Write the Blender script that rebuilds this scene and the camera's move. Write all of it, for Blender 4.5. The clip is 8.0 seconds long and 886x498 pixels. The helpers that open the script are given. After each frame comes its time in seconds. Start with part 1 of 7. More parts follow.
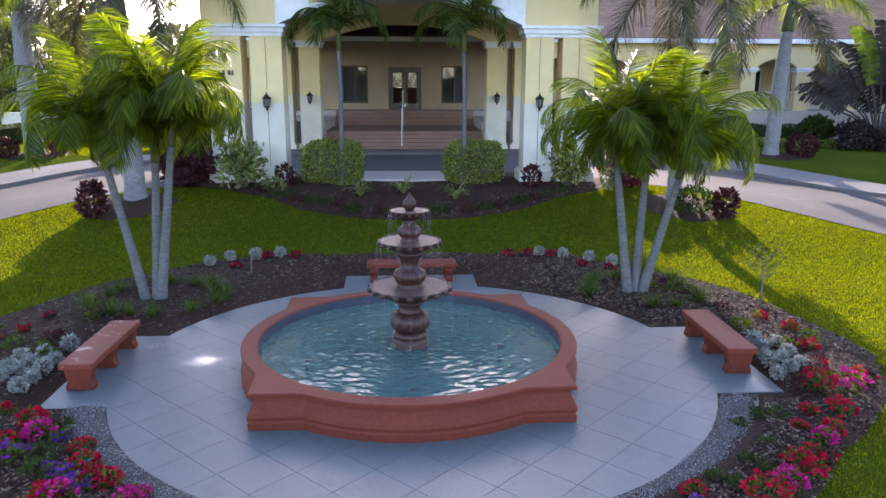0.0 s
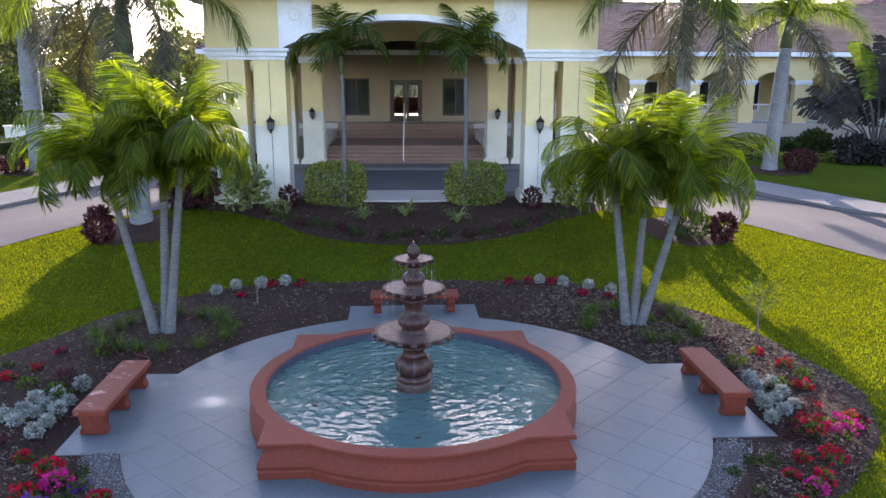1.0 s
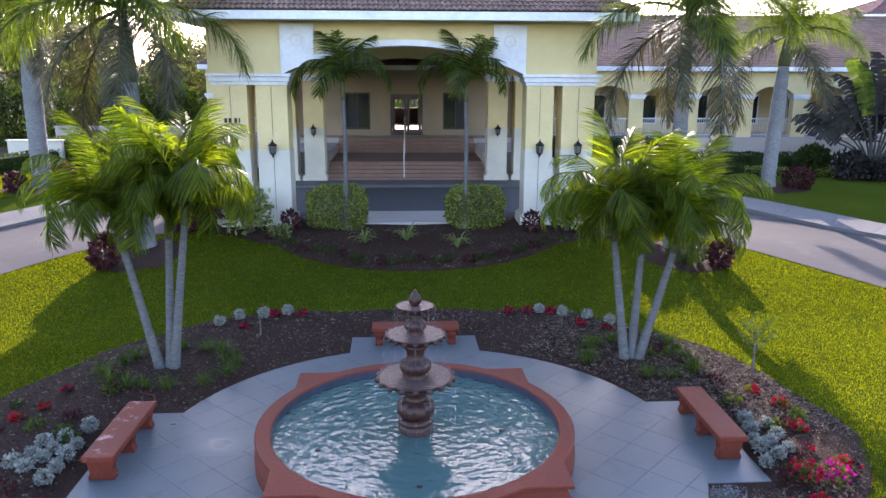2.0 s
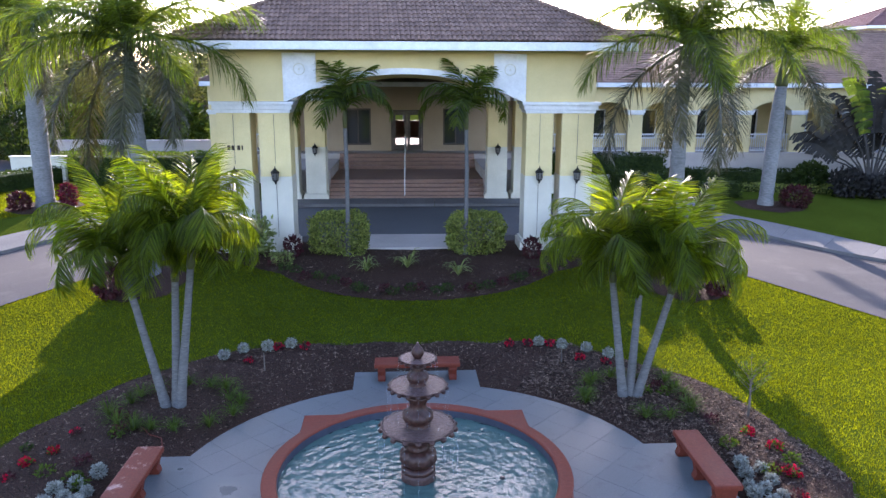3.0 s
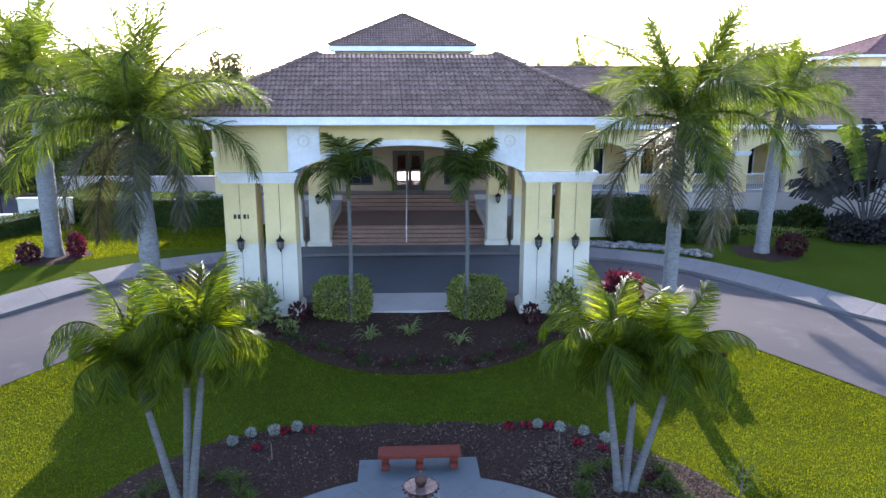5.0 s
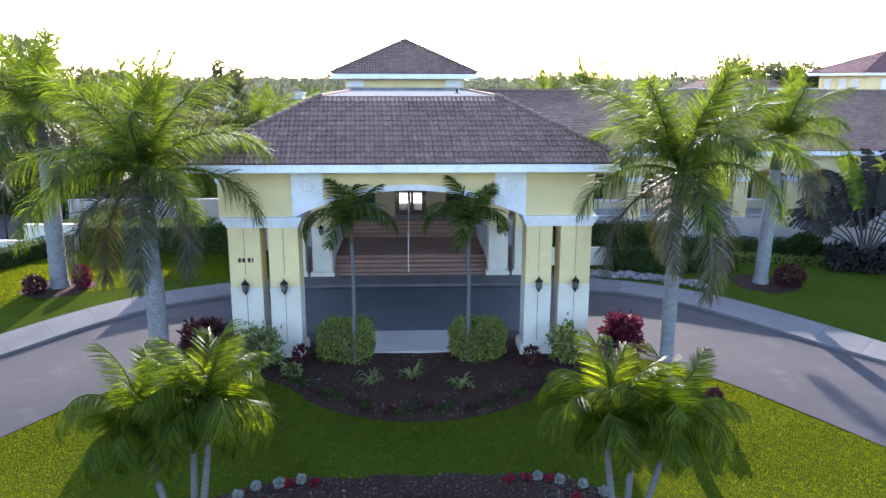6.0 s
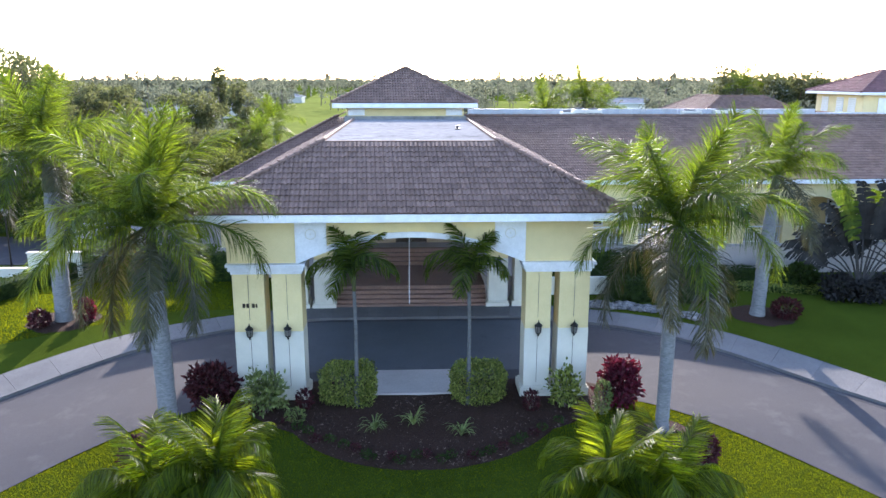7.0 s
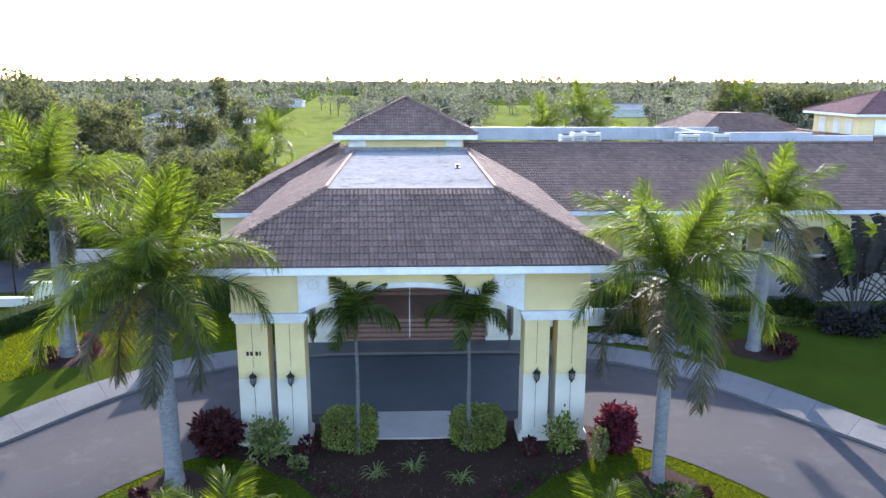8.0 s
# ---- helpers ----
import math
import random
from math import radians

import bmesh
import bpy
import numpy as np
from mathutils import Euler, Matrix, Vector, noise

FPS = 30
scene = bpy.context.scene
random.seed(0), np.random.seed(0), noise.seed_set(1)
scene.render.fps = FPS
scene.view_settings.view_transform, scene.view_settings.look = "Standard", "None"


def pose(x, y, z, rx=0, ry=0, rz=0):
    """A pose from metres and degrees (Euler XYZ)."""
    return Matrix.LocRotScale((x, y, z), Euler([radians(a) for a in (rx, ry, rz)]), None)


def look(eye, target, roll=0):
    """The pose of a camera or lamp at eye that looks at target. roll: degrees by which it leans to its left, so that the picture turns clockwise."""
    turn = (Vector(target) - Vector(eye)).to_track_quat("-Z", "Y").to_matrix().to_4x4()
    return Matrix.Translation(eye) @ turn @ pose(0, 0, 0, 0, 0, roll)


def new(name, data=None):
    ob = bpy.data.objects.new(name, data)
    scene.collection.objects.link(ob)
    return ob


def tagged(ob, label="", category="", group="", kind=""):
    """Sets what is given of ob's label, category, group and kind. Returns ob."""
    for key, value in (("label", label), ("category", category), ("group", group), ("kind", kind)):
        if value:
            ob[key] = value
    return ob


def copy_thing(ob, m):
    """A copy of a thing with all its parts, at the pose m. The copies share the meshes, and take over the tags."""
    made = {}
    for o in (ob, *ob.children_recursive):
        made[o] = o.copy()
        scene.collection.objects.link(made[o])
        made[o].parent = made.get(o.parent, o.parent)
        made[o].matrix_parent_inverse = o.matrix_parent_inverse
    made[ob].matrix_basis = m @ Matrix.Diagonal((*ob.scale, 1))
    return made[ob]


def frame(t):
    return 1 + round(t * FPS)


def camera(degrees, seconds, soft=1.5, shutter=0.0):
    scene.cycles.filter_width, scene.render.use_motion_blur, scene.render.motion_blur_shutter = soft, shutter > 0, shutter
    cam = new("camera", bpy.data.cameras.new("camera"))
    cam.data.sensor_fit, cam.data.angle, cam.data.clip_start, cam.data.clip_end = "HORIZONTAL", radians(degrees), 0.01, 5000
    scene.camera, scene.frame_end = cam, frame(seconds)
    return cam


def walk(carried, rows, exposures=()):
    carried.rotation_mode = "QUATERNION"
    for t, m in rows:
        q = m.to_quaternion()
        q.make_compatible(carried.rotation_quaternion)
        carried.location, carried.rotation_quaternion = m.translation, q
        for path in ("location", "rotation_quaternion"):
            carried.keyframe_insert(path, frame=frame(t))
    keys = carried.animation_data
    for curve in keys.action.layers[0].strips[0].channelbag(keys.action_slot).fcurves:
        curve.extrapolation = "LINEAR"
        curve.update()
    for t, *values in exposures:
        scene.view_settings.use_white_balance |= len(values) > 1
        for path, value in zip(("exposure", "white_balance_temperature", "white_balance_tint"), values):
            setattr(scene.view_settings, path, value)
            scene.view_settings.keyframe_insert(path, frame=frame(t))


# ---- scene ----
cam = camera(61.9, 8.0)
PATH = [
    (0, (0.08, 0.198, 4.62), (0.17, 2.144, 4.168), 0.2),
    (0.5, (0.039, 0.135, 5.065), (0.129, 2.08, 4.609), 0.2),
    (1, (0.026, 0.065, 5.446), (0.115, 2.01, 4.99), 0.2),
    (1.5, (0.015, 0.038, 5.826), (0.104, 1.984, 5.371), 0.2),
    (3, (-0.041, -0.051, 7.181), (0.049, 1.895, 6.727), 0.2),
    (3.5, (-0.081, -0.068, 7.677), (0.012, 1.878, 7.224), 0.2),
    (4, (-0.09, -0.075, 8.244), (0.0, 1.871, 7.79), 0.2),
    (4.5, (-0.07, -0.096, 8.873), (0.02, 1.85, 8.421), 0.15),
    (6, (-0.067, -0.11, 11.141), (0.016, 1.837, 10.692), 0.1),
    (6.5, (-0.112, -0.12, 12.017), (-0.027, 1.827, 11.565), 0.1),
    (7, (-0.135, -0.15, 12.864), (-0.05, 1.797, 12.415), 0.1),
    (7.5, (-0.14, -0.17, 13.821), (-0.055, 1.777, 13.371), 0.1),
    (8, (-0.164, -0.235, 14.734), (-0.078, 1.712, 14.287), 0.15),
]
EXPOSURES = [(0.0, 2.75, 6500, 27), (3.0, 2.72, 6080, 28), (4.5, 2.68, 5850, 25), (8.0, 2.58, 5850, 20)]
walk(cam, [(t, look(eye, target, roll)) for t, eye, target, roll in PATH], EXPOSURES)

# ---- daylight: low morning sun behind the building ----
SUN_AZ, SUN_EL = 4.2, 23.5
world = bpy.data.worlds.new("sky")
scene.world = world
world.use_nodes = True
wn = world.node_tree
sky = wn.nodes.new("ShaderNodeTexSky")
sky.sky_type, sky.sun_disc = "NISHITA", False
sky.sun_elevation, sky.sun_rotation = radians(SUN_EL), radians(SUN_AZ)
sky.air_density, sky.dust_density, sky.ozone_density = 1.0, 1.0, 1.5
wn.links.new(sky.outputs[0], wn.nodes["Background"].inputs[0])
wn.nodes["Background"].inputs[1].default_value = 0.15
sun = new("sun", bpy.data.lights.new("sun", "SUN"))
sun.data.energy, sun.data.angle, sun.data.color = 2.65, radians(0.55), (1.0, 0.9, 0.74)
sun_dir = Vector((math.sin(radians(SUN_AZ)) * math.cos(radians(SUN_EL)), math.cos(radians(SUN_AZ)) * math.cos(radians(SUN_EL)), math.sin(radians(SUN_EL))))
sun.matrix_world = look(sun_dir * 80, (0, 0, 0))


# ---- materials ----
def ramp(nt, fac, stops):
    r = nt.nodes.new("ShaderNodeValToRGB")
    el = r.color_ramp.elements
    while len(el) < len(stops):
        el.new(0.5)
    for e, (p, c) in zip(el, stops):
        e.position, e.color = p, (*c, 1)
    nt.links.new(fac, r.inputs[0])
    return r.outputs[0]


def noise_tex(nt, vec, scale, detail=4.0, rough=0.6):
    n = nt.nodes.new("ShaderNodeTexNoise")
    n.inputs["Scale"].default_value, n.inputs["Detail"].default_value, n.inputs["Roughness"].default_value = scale, detail, rough
    nt.links.new(vec, n.inputs["Vector"])
    return n.outputs["Fac"]


def mixc(nt, mode, fac, a, b):
    m = nt.nodes.new("ShaderNodeMix")
    m.data_type, m.blend_type = "RGBA", mode
    if isinstance(fac, float):
        m.inputs[0].default_value = fac
    else:
        nt.links.new(fac, m.inputs[0])
    for sock, v in ((m.inputs[6], a), (m.inputs[7], b)):
        if isinstance(v, tuple):
            sock.default_value = (*v, 1)
        else:
            nt.links.new(v, sock)
    return m.outputs[2]


def surface(name, dark, light, fine=12.0, coarse=0.8, rough=0.7, bump=0.3, bump_dist=0.01, metal=0.0, wear=None, wear_at=0.62, per_piece=0.0, per_island=0.0, translucent=0.0, trans_tint=(1.0, 1.0, 1.0), stretch=(1, 1, 1), coat=0.0, spec=0.5):
    """A two-scale procedural surface: fine grain between two colours, broad staining, bump."""
    m = bpy.data.materials.new(name)
    m.use_nodes = True
    nt = m.node_tree
    bsdf = nt.nodes["Principled BSDF"]
    geo = nt.nodes.new("ShaderNodeNewGeometry")
    mp = nt.nodes.new("ShaderNodeMapping")
    mp.inputs["Scale"].default_value = stretch
    nt.links.new(geo.outputs["Position"], mp.inputs["Vector"])
    vec = mp.outputs[0]
    f = noise_tex(nt, vec, fine)
    col = ramp(nt, f, [(0.3, dark), (0.7, light)])
    c = noise_tex(nt, vec, coarse, 5.0)
    shade = ramp(nt, c, [(0.3, (0.72, 0.72, 0.72)), (0.7, (1.0, 1.0, 1.0))])
    col = mixc(nt, "MULTIPLY", 0.8, col, shade)
    if wear:
        w = noise_tex(nt, vec, coarse * 3.1, 6.0, 0.7)
        wf = ramp(nt, w, [(wear_at, (0, 0, 0)), (wear_at + 0.12, (1, 1, 1))])
        col = mixc(nt, "MIX", wf, col, wear)
    if per_piece or per_island:
        if per_piece:
            oi = nt.nodes.new("ShaderNodeObjectInfo")
            rnd, amount = oi.outputs["Random"], per_piece
        else:
            rnd, amount = geo.outputs["Random Per Island"], per_island
        v = ramp(nt, rnd, [(0.0, (1 - amount,) * 3), (1.0, (1.0,) * 3)])
        col = mixc(nt, "MULTIPLY", 1.0, col, v)
    nt.links.new(col, bsdf.inputs["Base Color"])
    bsdf.inputs["Metallic"].default_value = metal
    bsdf.inputs["Coat Weight"].default_value, bsdf.inputs["Specular IOR Level"].default_value = coat, spec
    rr = nt.nodes.new("ShaderNodeMapRange")
    rr.inputs[3].default_value, rr.inputs[4].default_value = max(0.03, rough - 0.12), min(1.0, rough + 0.12)
    nt.links.new(c, rr.inputs[0])
    nt.links.new(rr.outputs[0], bsdf.inputs["Roughness"])
    if bump:
        b = nt.nodes.new("ShaderNodeBump")
        b.inputs["Strength"].default_value, b.inputs["Distance"].default_value = bump, bump_dist
        nt.links.new(noise_tex(nt, vec, fine * 1.7, 5.0), b.inputs["Height"])
        nt.links.new(b.outputs[0], bsdf.inputs["Normal"])
    if translucent:
        tr = nt.nodes.new("ShaderNodeBsdfTranslucent")
        nt.links.new(mixc(nt, "MULTIPLY", 1.0, col, trans_tint), tr.inputs[0])
        mx = nt.nodes.new("ShaderNodeMixShader")
        mx.inputs[0].default_value = translucent
        nt.links.new(bsdf.outputs[0], mx.inputs[1])
        nt.links.new(tr.outputs[0], mx.inputs[2])
        nt.links.new(mx.outputs[0], nt.nodes["Material Output"].inputs[0])
    return m


LAWN = surface("lawn_turf", (0.03, 0.046, 0.007), (0.068, 0.09, 0.01), 40.0, 0.35, 0.95, 0.9, 0.035, spec=0.0)
GRASS = surface("grass_blades", (0.051, 0.076, 0.006), (0.102, 0.138, 0.009), 5.0, 0.35, 0.8, 0, per_island=0.62, translucent=0.53, trans_tint=(3.75, 2.98, 0.17), spec=0.0)
MULCH = surface("bark_mulch", (0.012, 0.007, 0.005), (0.075, 0.04, 0.027), 38.0, 1.6, 0.95, 1.0, 0.05, spec=0.1)
CHIP = surface("bark_chips", (0.036, 0.023, 0.016), (0.3, 0.205, 0.145), 8.0, 2.0, 0.9, 0, per_island=0.94, spec=0.12)
CONCRETE = surface("patio_concrete", (0.066, 0.079, 0.08), (0.091, 0.105, 0.106), 30.0, 0.55, 0.5, 0.12, 0.004, wear=(0.052, 0.062, 0.063), wear_at=0.56, per_piece=0.04)
KERB = surface("kerb_concrete", (0.116, 0.111, 0.107), (0.174, 0.167, 0.16), 22.0, 0.7, 0.9, 0.3, 0.006, wear=(0.1, 0.097, 0.094), per_piece=0.1, spec=0.05)
GUTTER = surface("stained_gutter_concrete", (0.055, 0.052, 0.054), (0.095, 0.09, 0.09), 22.0, 0.7, 0.9, 0.3, 0.006, wear=(0.045, 0.042, 0.042), per_piece=0.1, spec=0.05)
GRAVEL = surface("pale_gravel", (0.03, 0.026, 0.023), (0.13, 0.12, 0.11), 60.0, 2.0, 0.95, 1.0, 0.03, spec=0.1)
ASPHALT = surface("asphalt", (0.046, 0.043, 0.044), (0.068, 0.064, 0.064), 45.0, 0.22, 0.92, 0.35, 0.006, wear=(0.063, 0.059, 0.058), wear_at=0.52, spec=0.1)
CORAL = surface("coral_masonry_paint", (0.106, 0.019, 0.009), (0.147, 0.029, 0.014), 18.0, 1.3, 0.65, 0.35, 0.008, wear=(0.2, 0.07, 0.05), wear_at=0.68, spec=0.2)
BASINPAINT = surface("pool_paint", (0.016, 0.022, 0.038), (0.026, 0.034, 0.054), 6.0, 0.9, 0.6, 0.1, wear=(0.018, 0.03, 0.04), wear_at=0.6)
STONE = surface("wet_cast_stone", (0.022, 0.009, 0.007), (0.062, 0.026, 0.019), 14.0, 2.4, 0.45, 0.5, 0.01, wear=(0.1, 0.05, 0.038), wear_at=0.66, spec=0.3)
YELLOW = surface("yellow_stucco", (0.64, 0.51, 0.24), (0.73, 0.6, 0.31), 35.0, 0.5, 0.85, 0.3, 0.004, wear=(0.56, 0.45, 0.24), wear_at=0.68)
WHITE = surface("white_stucco", (0.55, 0.52, 0.42), (0.64, 0.61, 0.5), 35.0, 0.6, 0.8, 0.2, 0.004, wear=(0.55, 0.51, 0.42), wear_at=0.68, spec=0.3)
TRIM = surface("white_trim_paint", (0.66, 0.66, 0.645), (0.76, 0.76, 0.745), 14.0, 1.5, 0.5, 0.08, 0.002)
CEILING = surface("ceiling_plaster", (0.5, 0.44, 0.36), (0.58, 0.52, 0.43), 20.0, 0.6, 0.9, 0.2, 0.003)
ROOFTILE = surface("clay_roof_tile", (0.185, 0.117, 0.088), (0.252, 0.165, 0.124), 9.0, 0.45, 0.85, 0.25, 0.006, wear=(0.28, 0.195, 0.15), wear_at=0.66, per_piece=0.28, spec=0.12)
ROOFTILES = surface("clay_roof_tiles", (0.185, 0.117, 0.088), (0.252, 0.165, 0.124), 9.0, 0.45, 0.85, 0.25, 0.006, wear=(0.28, 0.195, 0.15), wear_at=0.66, per_island=0.28, spec=0.12)
REDTILES = surface("red_roof_tiles", (0.15, 0.07, 0.065), (0.24, 0.12, 0.11), 9.0, 0.45, 0.85, 0.3, 0.008, per_island=0.25, spec=0.25)
UNDERLAY = surface("roof_underlay", (0.05, 0.035, 0.034), (0.09, 0.065, 0.06), 9.0, 0.45, 0.95, 0.2)
MEMBRANE = surface("roof_membrane", (0.18, 0.176, 0.168), (0.28, 0.275, 0.262), 3.0, 0.3, 0.95, 0.1, 0.003, wear=(0.1, 0.098, 0.094), wear_at=0.56, spec=0.0)
SEAM = surface("metal_standing_seam", (0.36, 0.37, 0.38), (0.46, 0.47, 0.48), 6.0, 0.6, 0.6, 0.05, metal=0.1, spec=0.3)
BLACKMETAL = surface("black_iron", (0.012, 0.012, 0.012), (0.03, 0.028, 0.025), 30.0, 3.0, 0.45, 0.2, 0.002, metal=0.7)
BRONZE = surface("bronze_letters", (0.03, 0.02, 0.012), (0.06, 0.04, 0.025), 30.0, 3.0, 0.5, 0, metal=0.5)
STEPSTONE = surface("terracotta_step_stone", (0.17, 0.09, 0.062), (0.27, 0.165, 0.12), 16.0, 1.0, 0.7, 0.25, 0.004, wear=(0.13, 0.07, 0.05))
DOORWOOD = surface("dark_door_wood", (0.02, 0.012, 0.008), (0.05, 0.03, 0.02), 5.0, 2.0, 0.4, 0.2, 0.003, stretch=(8, 8, 1))
TRUNK = surface("smooth_grey_palm_bark", (0.078, 0.077, 0.074), (0.155, 0.152, 0.147), 10.0, 1.2, 0.9, 0.5, 0.01, stretch=(1, 1, 5), wear=(0.055, 0.053, 0.048), wear_at=0.6, spec=0.15)
ROYALTRUNK = surface("pale_royal_palm_bark", (0.13, 0.13, 0.127), (0.235, 0.233, 0.228), 7.0, 0.9, 0.9, 0.4, 0.01, stretch=(1, 1, 3), wear=(0.09, 0.088, 0.08), wear_at=0.64, spec=0.15)
SHAFT = surface("green_crownshaft", (0.05, 0.058, 0.026), (0.11, 0.112, 0.04), 5.0, 1.5, 0.55, 0.1, stretch=(1, 1, 0.4), spec=0.15)
BARK = surface("rough_bark", (0.05, 0.038, 0.03), (0.15, 0.12, 0.095), 16.0, 2.0, 0.95, 0.9, 0.02, stretch=(1, 1, 0.3))
FROND = surface("palm_leaflets", (0.048, 0.08, 0.011), (0.108, 0.148, 0.017), 2.0, 0.8, 0.45, 0, per_island=0.68, translucent=0.6, trans_tint=(5.0, 4.5, 0.28), spec=0.14)
ROYALFROND = surface("royal_palm_leaflets", (0.045, 0.07, 0.022), (0.09, 0.125, 0.034), 2.0, 0.8, 0.5, 0, per_island=0.7, translucent=0.54, trans_tint=(3.7, 3.6, 0.45), spec=0.1)
# lowest fronds: browner with age, and the crown's shade darkened into the colour
SHADEDOLDFROND = surface("shaded_old_leaflets", (0.04, 0.044, 0.024), (0.095, 0.09, 0.042), 2.0, 0.8, 0.45, 0, per_island=0.6, translucent=0.18, trans_tint=(2.4, 2.2, 0.8), spec=0.3)
LEAF = surface("shrub_leaves", (0.035, 0.062, 0.014), (0.088, 0.13, 0.025), 4.0, 0.8, 0.6, 0, per_island=0.5, translucent=0.35, trans_tint=(2.2, 2.1, 0.6), spec=0.05)
HEDGELEAF = surface("hedge_leaves", (0.022, 0.038, 0.013), (0.052, 0.08, 0.022), 4.0, 0.8, 0.6, 0, per_island=0.5, translucent=0.3, trans_tint=(2.0, 2.0, 0.6), spec=0.06)
GOLDLEAF = surface("variegated_shrub_leaves", (0.1, 0.16, 0.025), (0.42, 0.45, 0.12), 9.0, 1.5, 0.5, 0, per_island=0.75, translucent=0.35, trans_tint=(1.5, 1.5, 0.7), spec=0.15)
PODIUMPAINT = surface("podium_paint", (0.34, 0.3, 0.27), (0.42, 0.38, 0.345), 20.0, 0.5, 0.85, 0.2, 0.004, wear=(0.28, 0.25, 0.23), wear_at=0.64, spec=0.2)
PALELEAF = surface("pale_shrub_leaves", (0.12, 0.16, 0.04), (0.28, 0.32, 0.1), 6.0, 1.5, 0.5, 0, per_island=0.5, translucent=0.3, spec=0.2)
TREELEAF = surface("tree_leaves", (0.06, 0.068, 0.038), (0.128, 0.136, 0.068), 1.2, 0.08, 0.8, 0, per_island=0.45, translucent=0.45, trans_tint=(2.0, 2.0, 1.25), spec=0.08)
OLIVELEAF = surface("olive_tree_leaves", (0.068, 0.078, 0.03), (0.138, 0.15, 0.056), 1.2, 0.08, 0.8, 0, per_island=0.5, translucent=0.42, trans_tint=(1.9, 1.95, 0.9), spec=0.05)
# far leaves paler and greyer: distance haze is mixed into their colour
HAZEDLEAF = surface("hazed_woodland_leaves", (0.084, 0.09, 0.068), (0.152, 0.158, 0.118), 0.15, 0.02, 0.9, 0, per_island=0.35, translucent=0.4, trans_tint=(1.75, 1.8, 1.5), spec=0.0)
FAIRWAY = surface("fairway_turf", (0.1, 0.118, 0.028), (0.158, 0.178, 0.044), 0.3, 0.03, 0.95, 0.4, 0.05, spec=0.0)
REDLEAF = surface("crimson_leaves", (0.07, 0.012, 0.022), (0.18, 0.026, 0.052), 5.0, 1.5, 0.5, 0, per_island=0.6, translucent=0.3, trans_tint=(1.8, 1.0, 1.0), spec=0.2)
DARKRED = surface("maroon_leaves", (0.036, 0.011, 0.013), (0.11, 0.027, 0.03), 5.0, 1.5, 0.6, 0, per_island=0.5, translucent=0.2, spec=0.12)
CANOPYFLOOR = surface("canopy_drive_asphalt", (0.062, 0.066, 0.07), (0.094, 0.098, 0.102), 26.0, 0.4, 0.85, 0.25, 0.004, wear=(0.052, 0.055, 0.058), wear_at=0.6, spec=0.2)
SILVER = surface("silver_felted_leaves", (0.25, 0.26, 0.215), (0.46, 0.47, 0.4), 10.0, 2.0, 0.95, 0, per_island=0.5, translucent=0.25, spec=0.05)
REDPETAL = surface("red_petals", (0.36, 0.005, 0.022), (0.58, 0.012, 0.05), 8.0, 2.0, 0.6, 0, per_island=0.4, translucent=0.3, spec=0.1)
PINKPETAL = surface("pink_petals", (0.44, 0.012, 0.14), (0.64, 0.03, 0.26), 8.0, 2.0, 0.6, 0, per_island=0.4, translucent=0.3, spec=0.1)
PURPLEPETAL = surface("purple_petals", (0.12, 0.02, 0.24), (0.24, 0.06, 0.4), 8.0, 2.0, 0.6, 0, per_island=0.4, translucent=0.3, spec=0.1)
# yellow stucco under the canopy, browned to carry the shade there
SHADEDYELLOW = surface("shaded_yellow_stucco", (0.3, 0.22, 0.14), (0.37, 0.285, 0.19), 30.0, 0.5, 0.85, 0.25, 0.004, wear=(0.26, 0.19, 0.125), wear_at=0.66)
WORNCORAL = surface("worn_coral_paint", (0.115, 0.02, 0.009), (0.16, 0.031, 0.014), 26.0, 1.1, 0.6, 0.35, 0.008, wear=(0.4, 0.25, 0.21), wear_at=0.56, spec=0.25)
ROCK = surface("river_rock", (0.1, 0.093, 0.086), (0.3, 0.28, 0.255), 6.0, 1.4, 0.85, 0.4, 0.01, per_island=0.6)
CARPAINT = surface("dark_car_paint", (0.012, 0.013, 0.016), (0.02, 0.021, 0.025), 6.0, 1.4, 0.55, 0, spec=0.15)
RUBBER = surface("black_rubber", (0.012, 0.012, 0.012), (0.025, 0.025, 0.025), 20.0, 2.0, 0.85, 0.2)
PINKWALL = surface("pink_house_paint", (0.55, 0.4, 0.36), (0.66, 0.5, 0.45), 8.0, 0.5, 0.8, 0.1)
BLUEPLASTIC = surface("blue_plastic", (0.02, 0.03, 0.16), (0.03, 0.05, 0.24), 8.0, 0.9, 0.4, 0)


def plain_nodes(name):
    m = bpy.data.materials.new(name)
    m.use_nodes = True
    return m, m.node_tree, m.node_tree.nodes["Principled BSDF"]


def glass(name, tint, rough=0.03):
    """A dark window pane: what is behind shows dimly, the sky is mirrored."""
    m, nt, b = plain_nodes(name)
    b.inputs["Base Color"].default_value = (*tint, 1)
    b.inputs["Roughness"].default_value, b.inputs["Specular IOR Level"].default_value = rough, 0.8
    return m


PANE = glass("window_glass", (0.02, 0.024, 0.028))
CLEARPANE, nt, b = plain_nodes("clear_glass")
b.inputs["Transmission Weight"].default_value, b.inputs["Roughness"].default_value, b.inputs["IOR"].default_value = 1.0, 0.02, 1.1
LAMPGLASS, nt, b = plain_nodes("frosted_lantern_glass")
b.inputs["Base Color"].default_value, b.inputs["Roughness"].default_value, b.inputs["Transmission Weight"].default_value = (0.16, 0.15, 0.14, 1), 0.3, 0.3

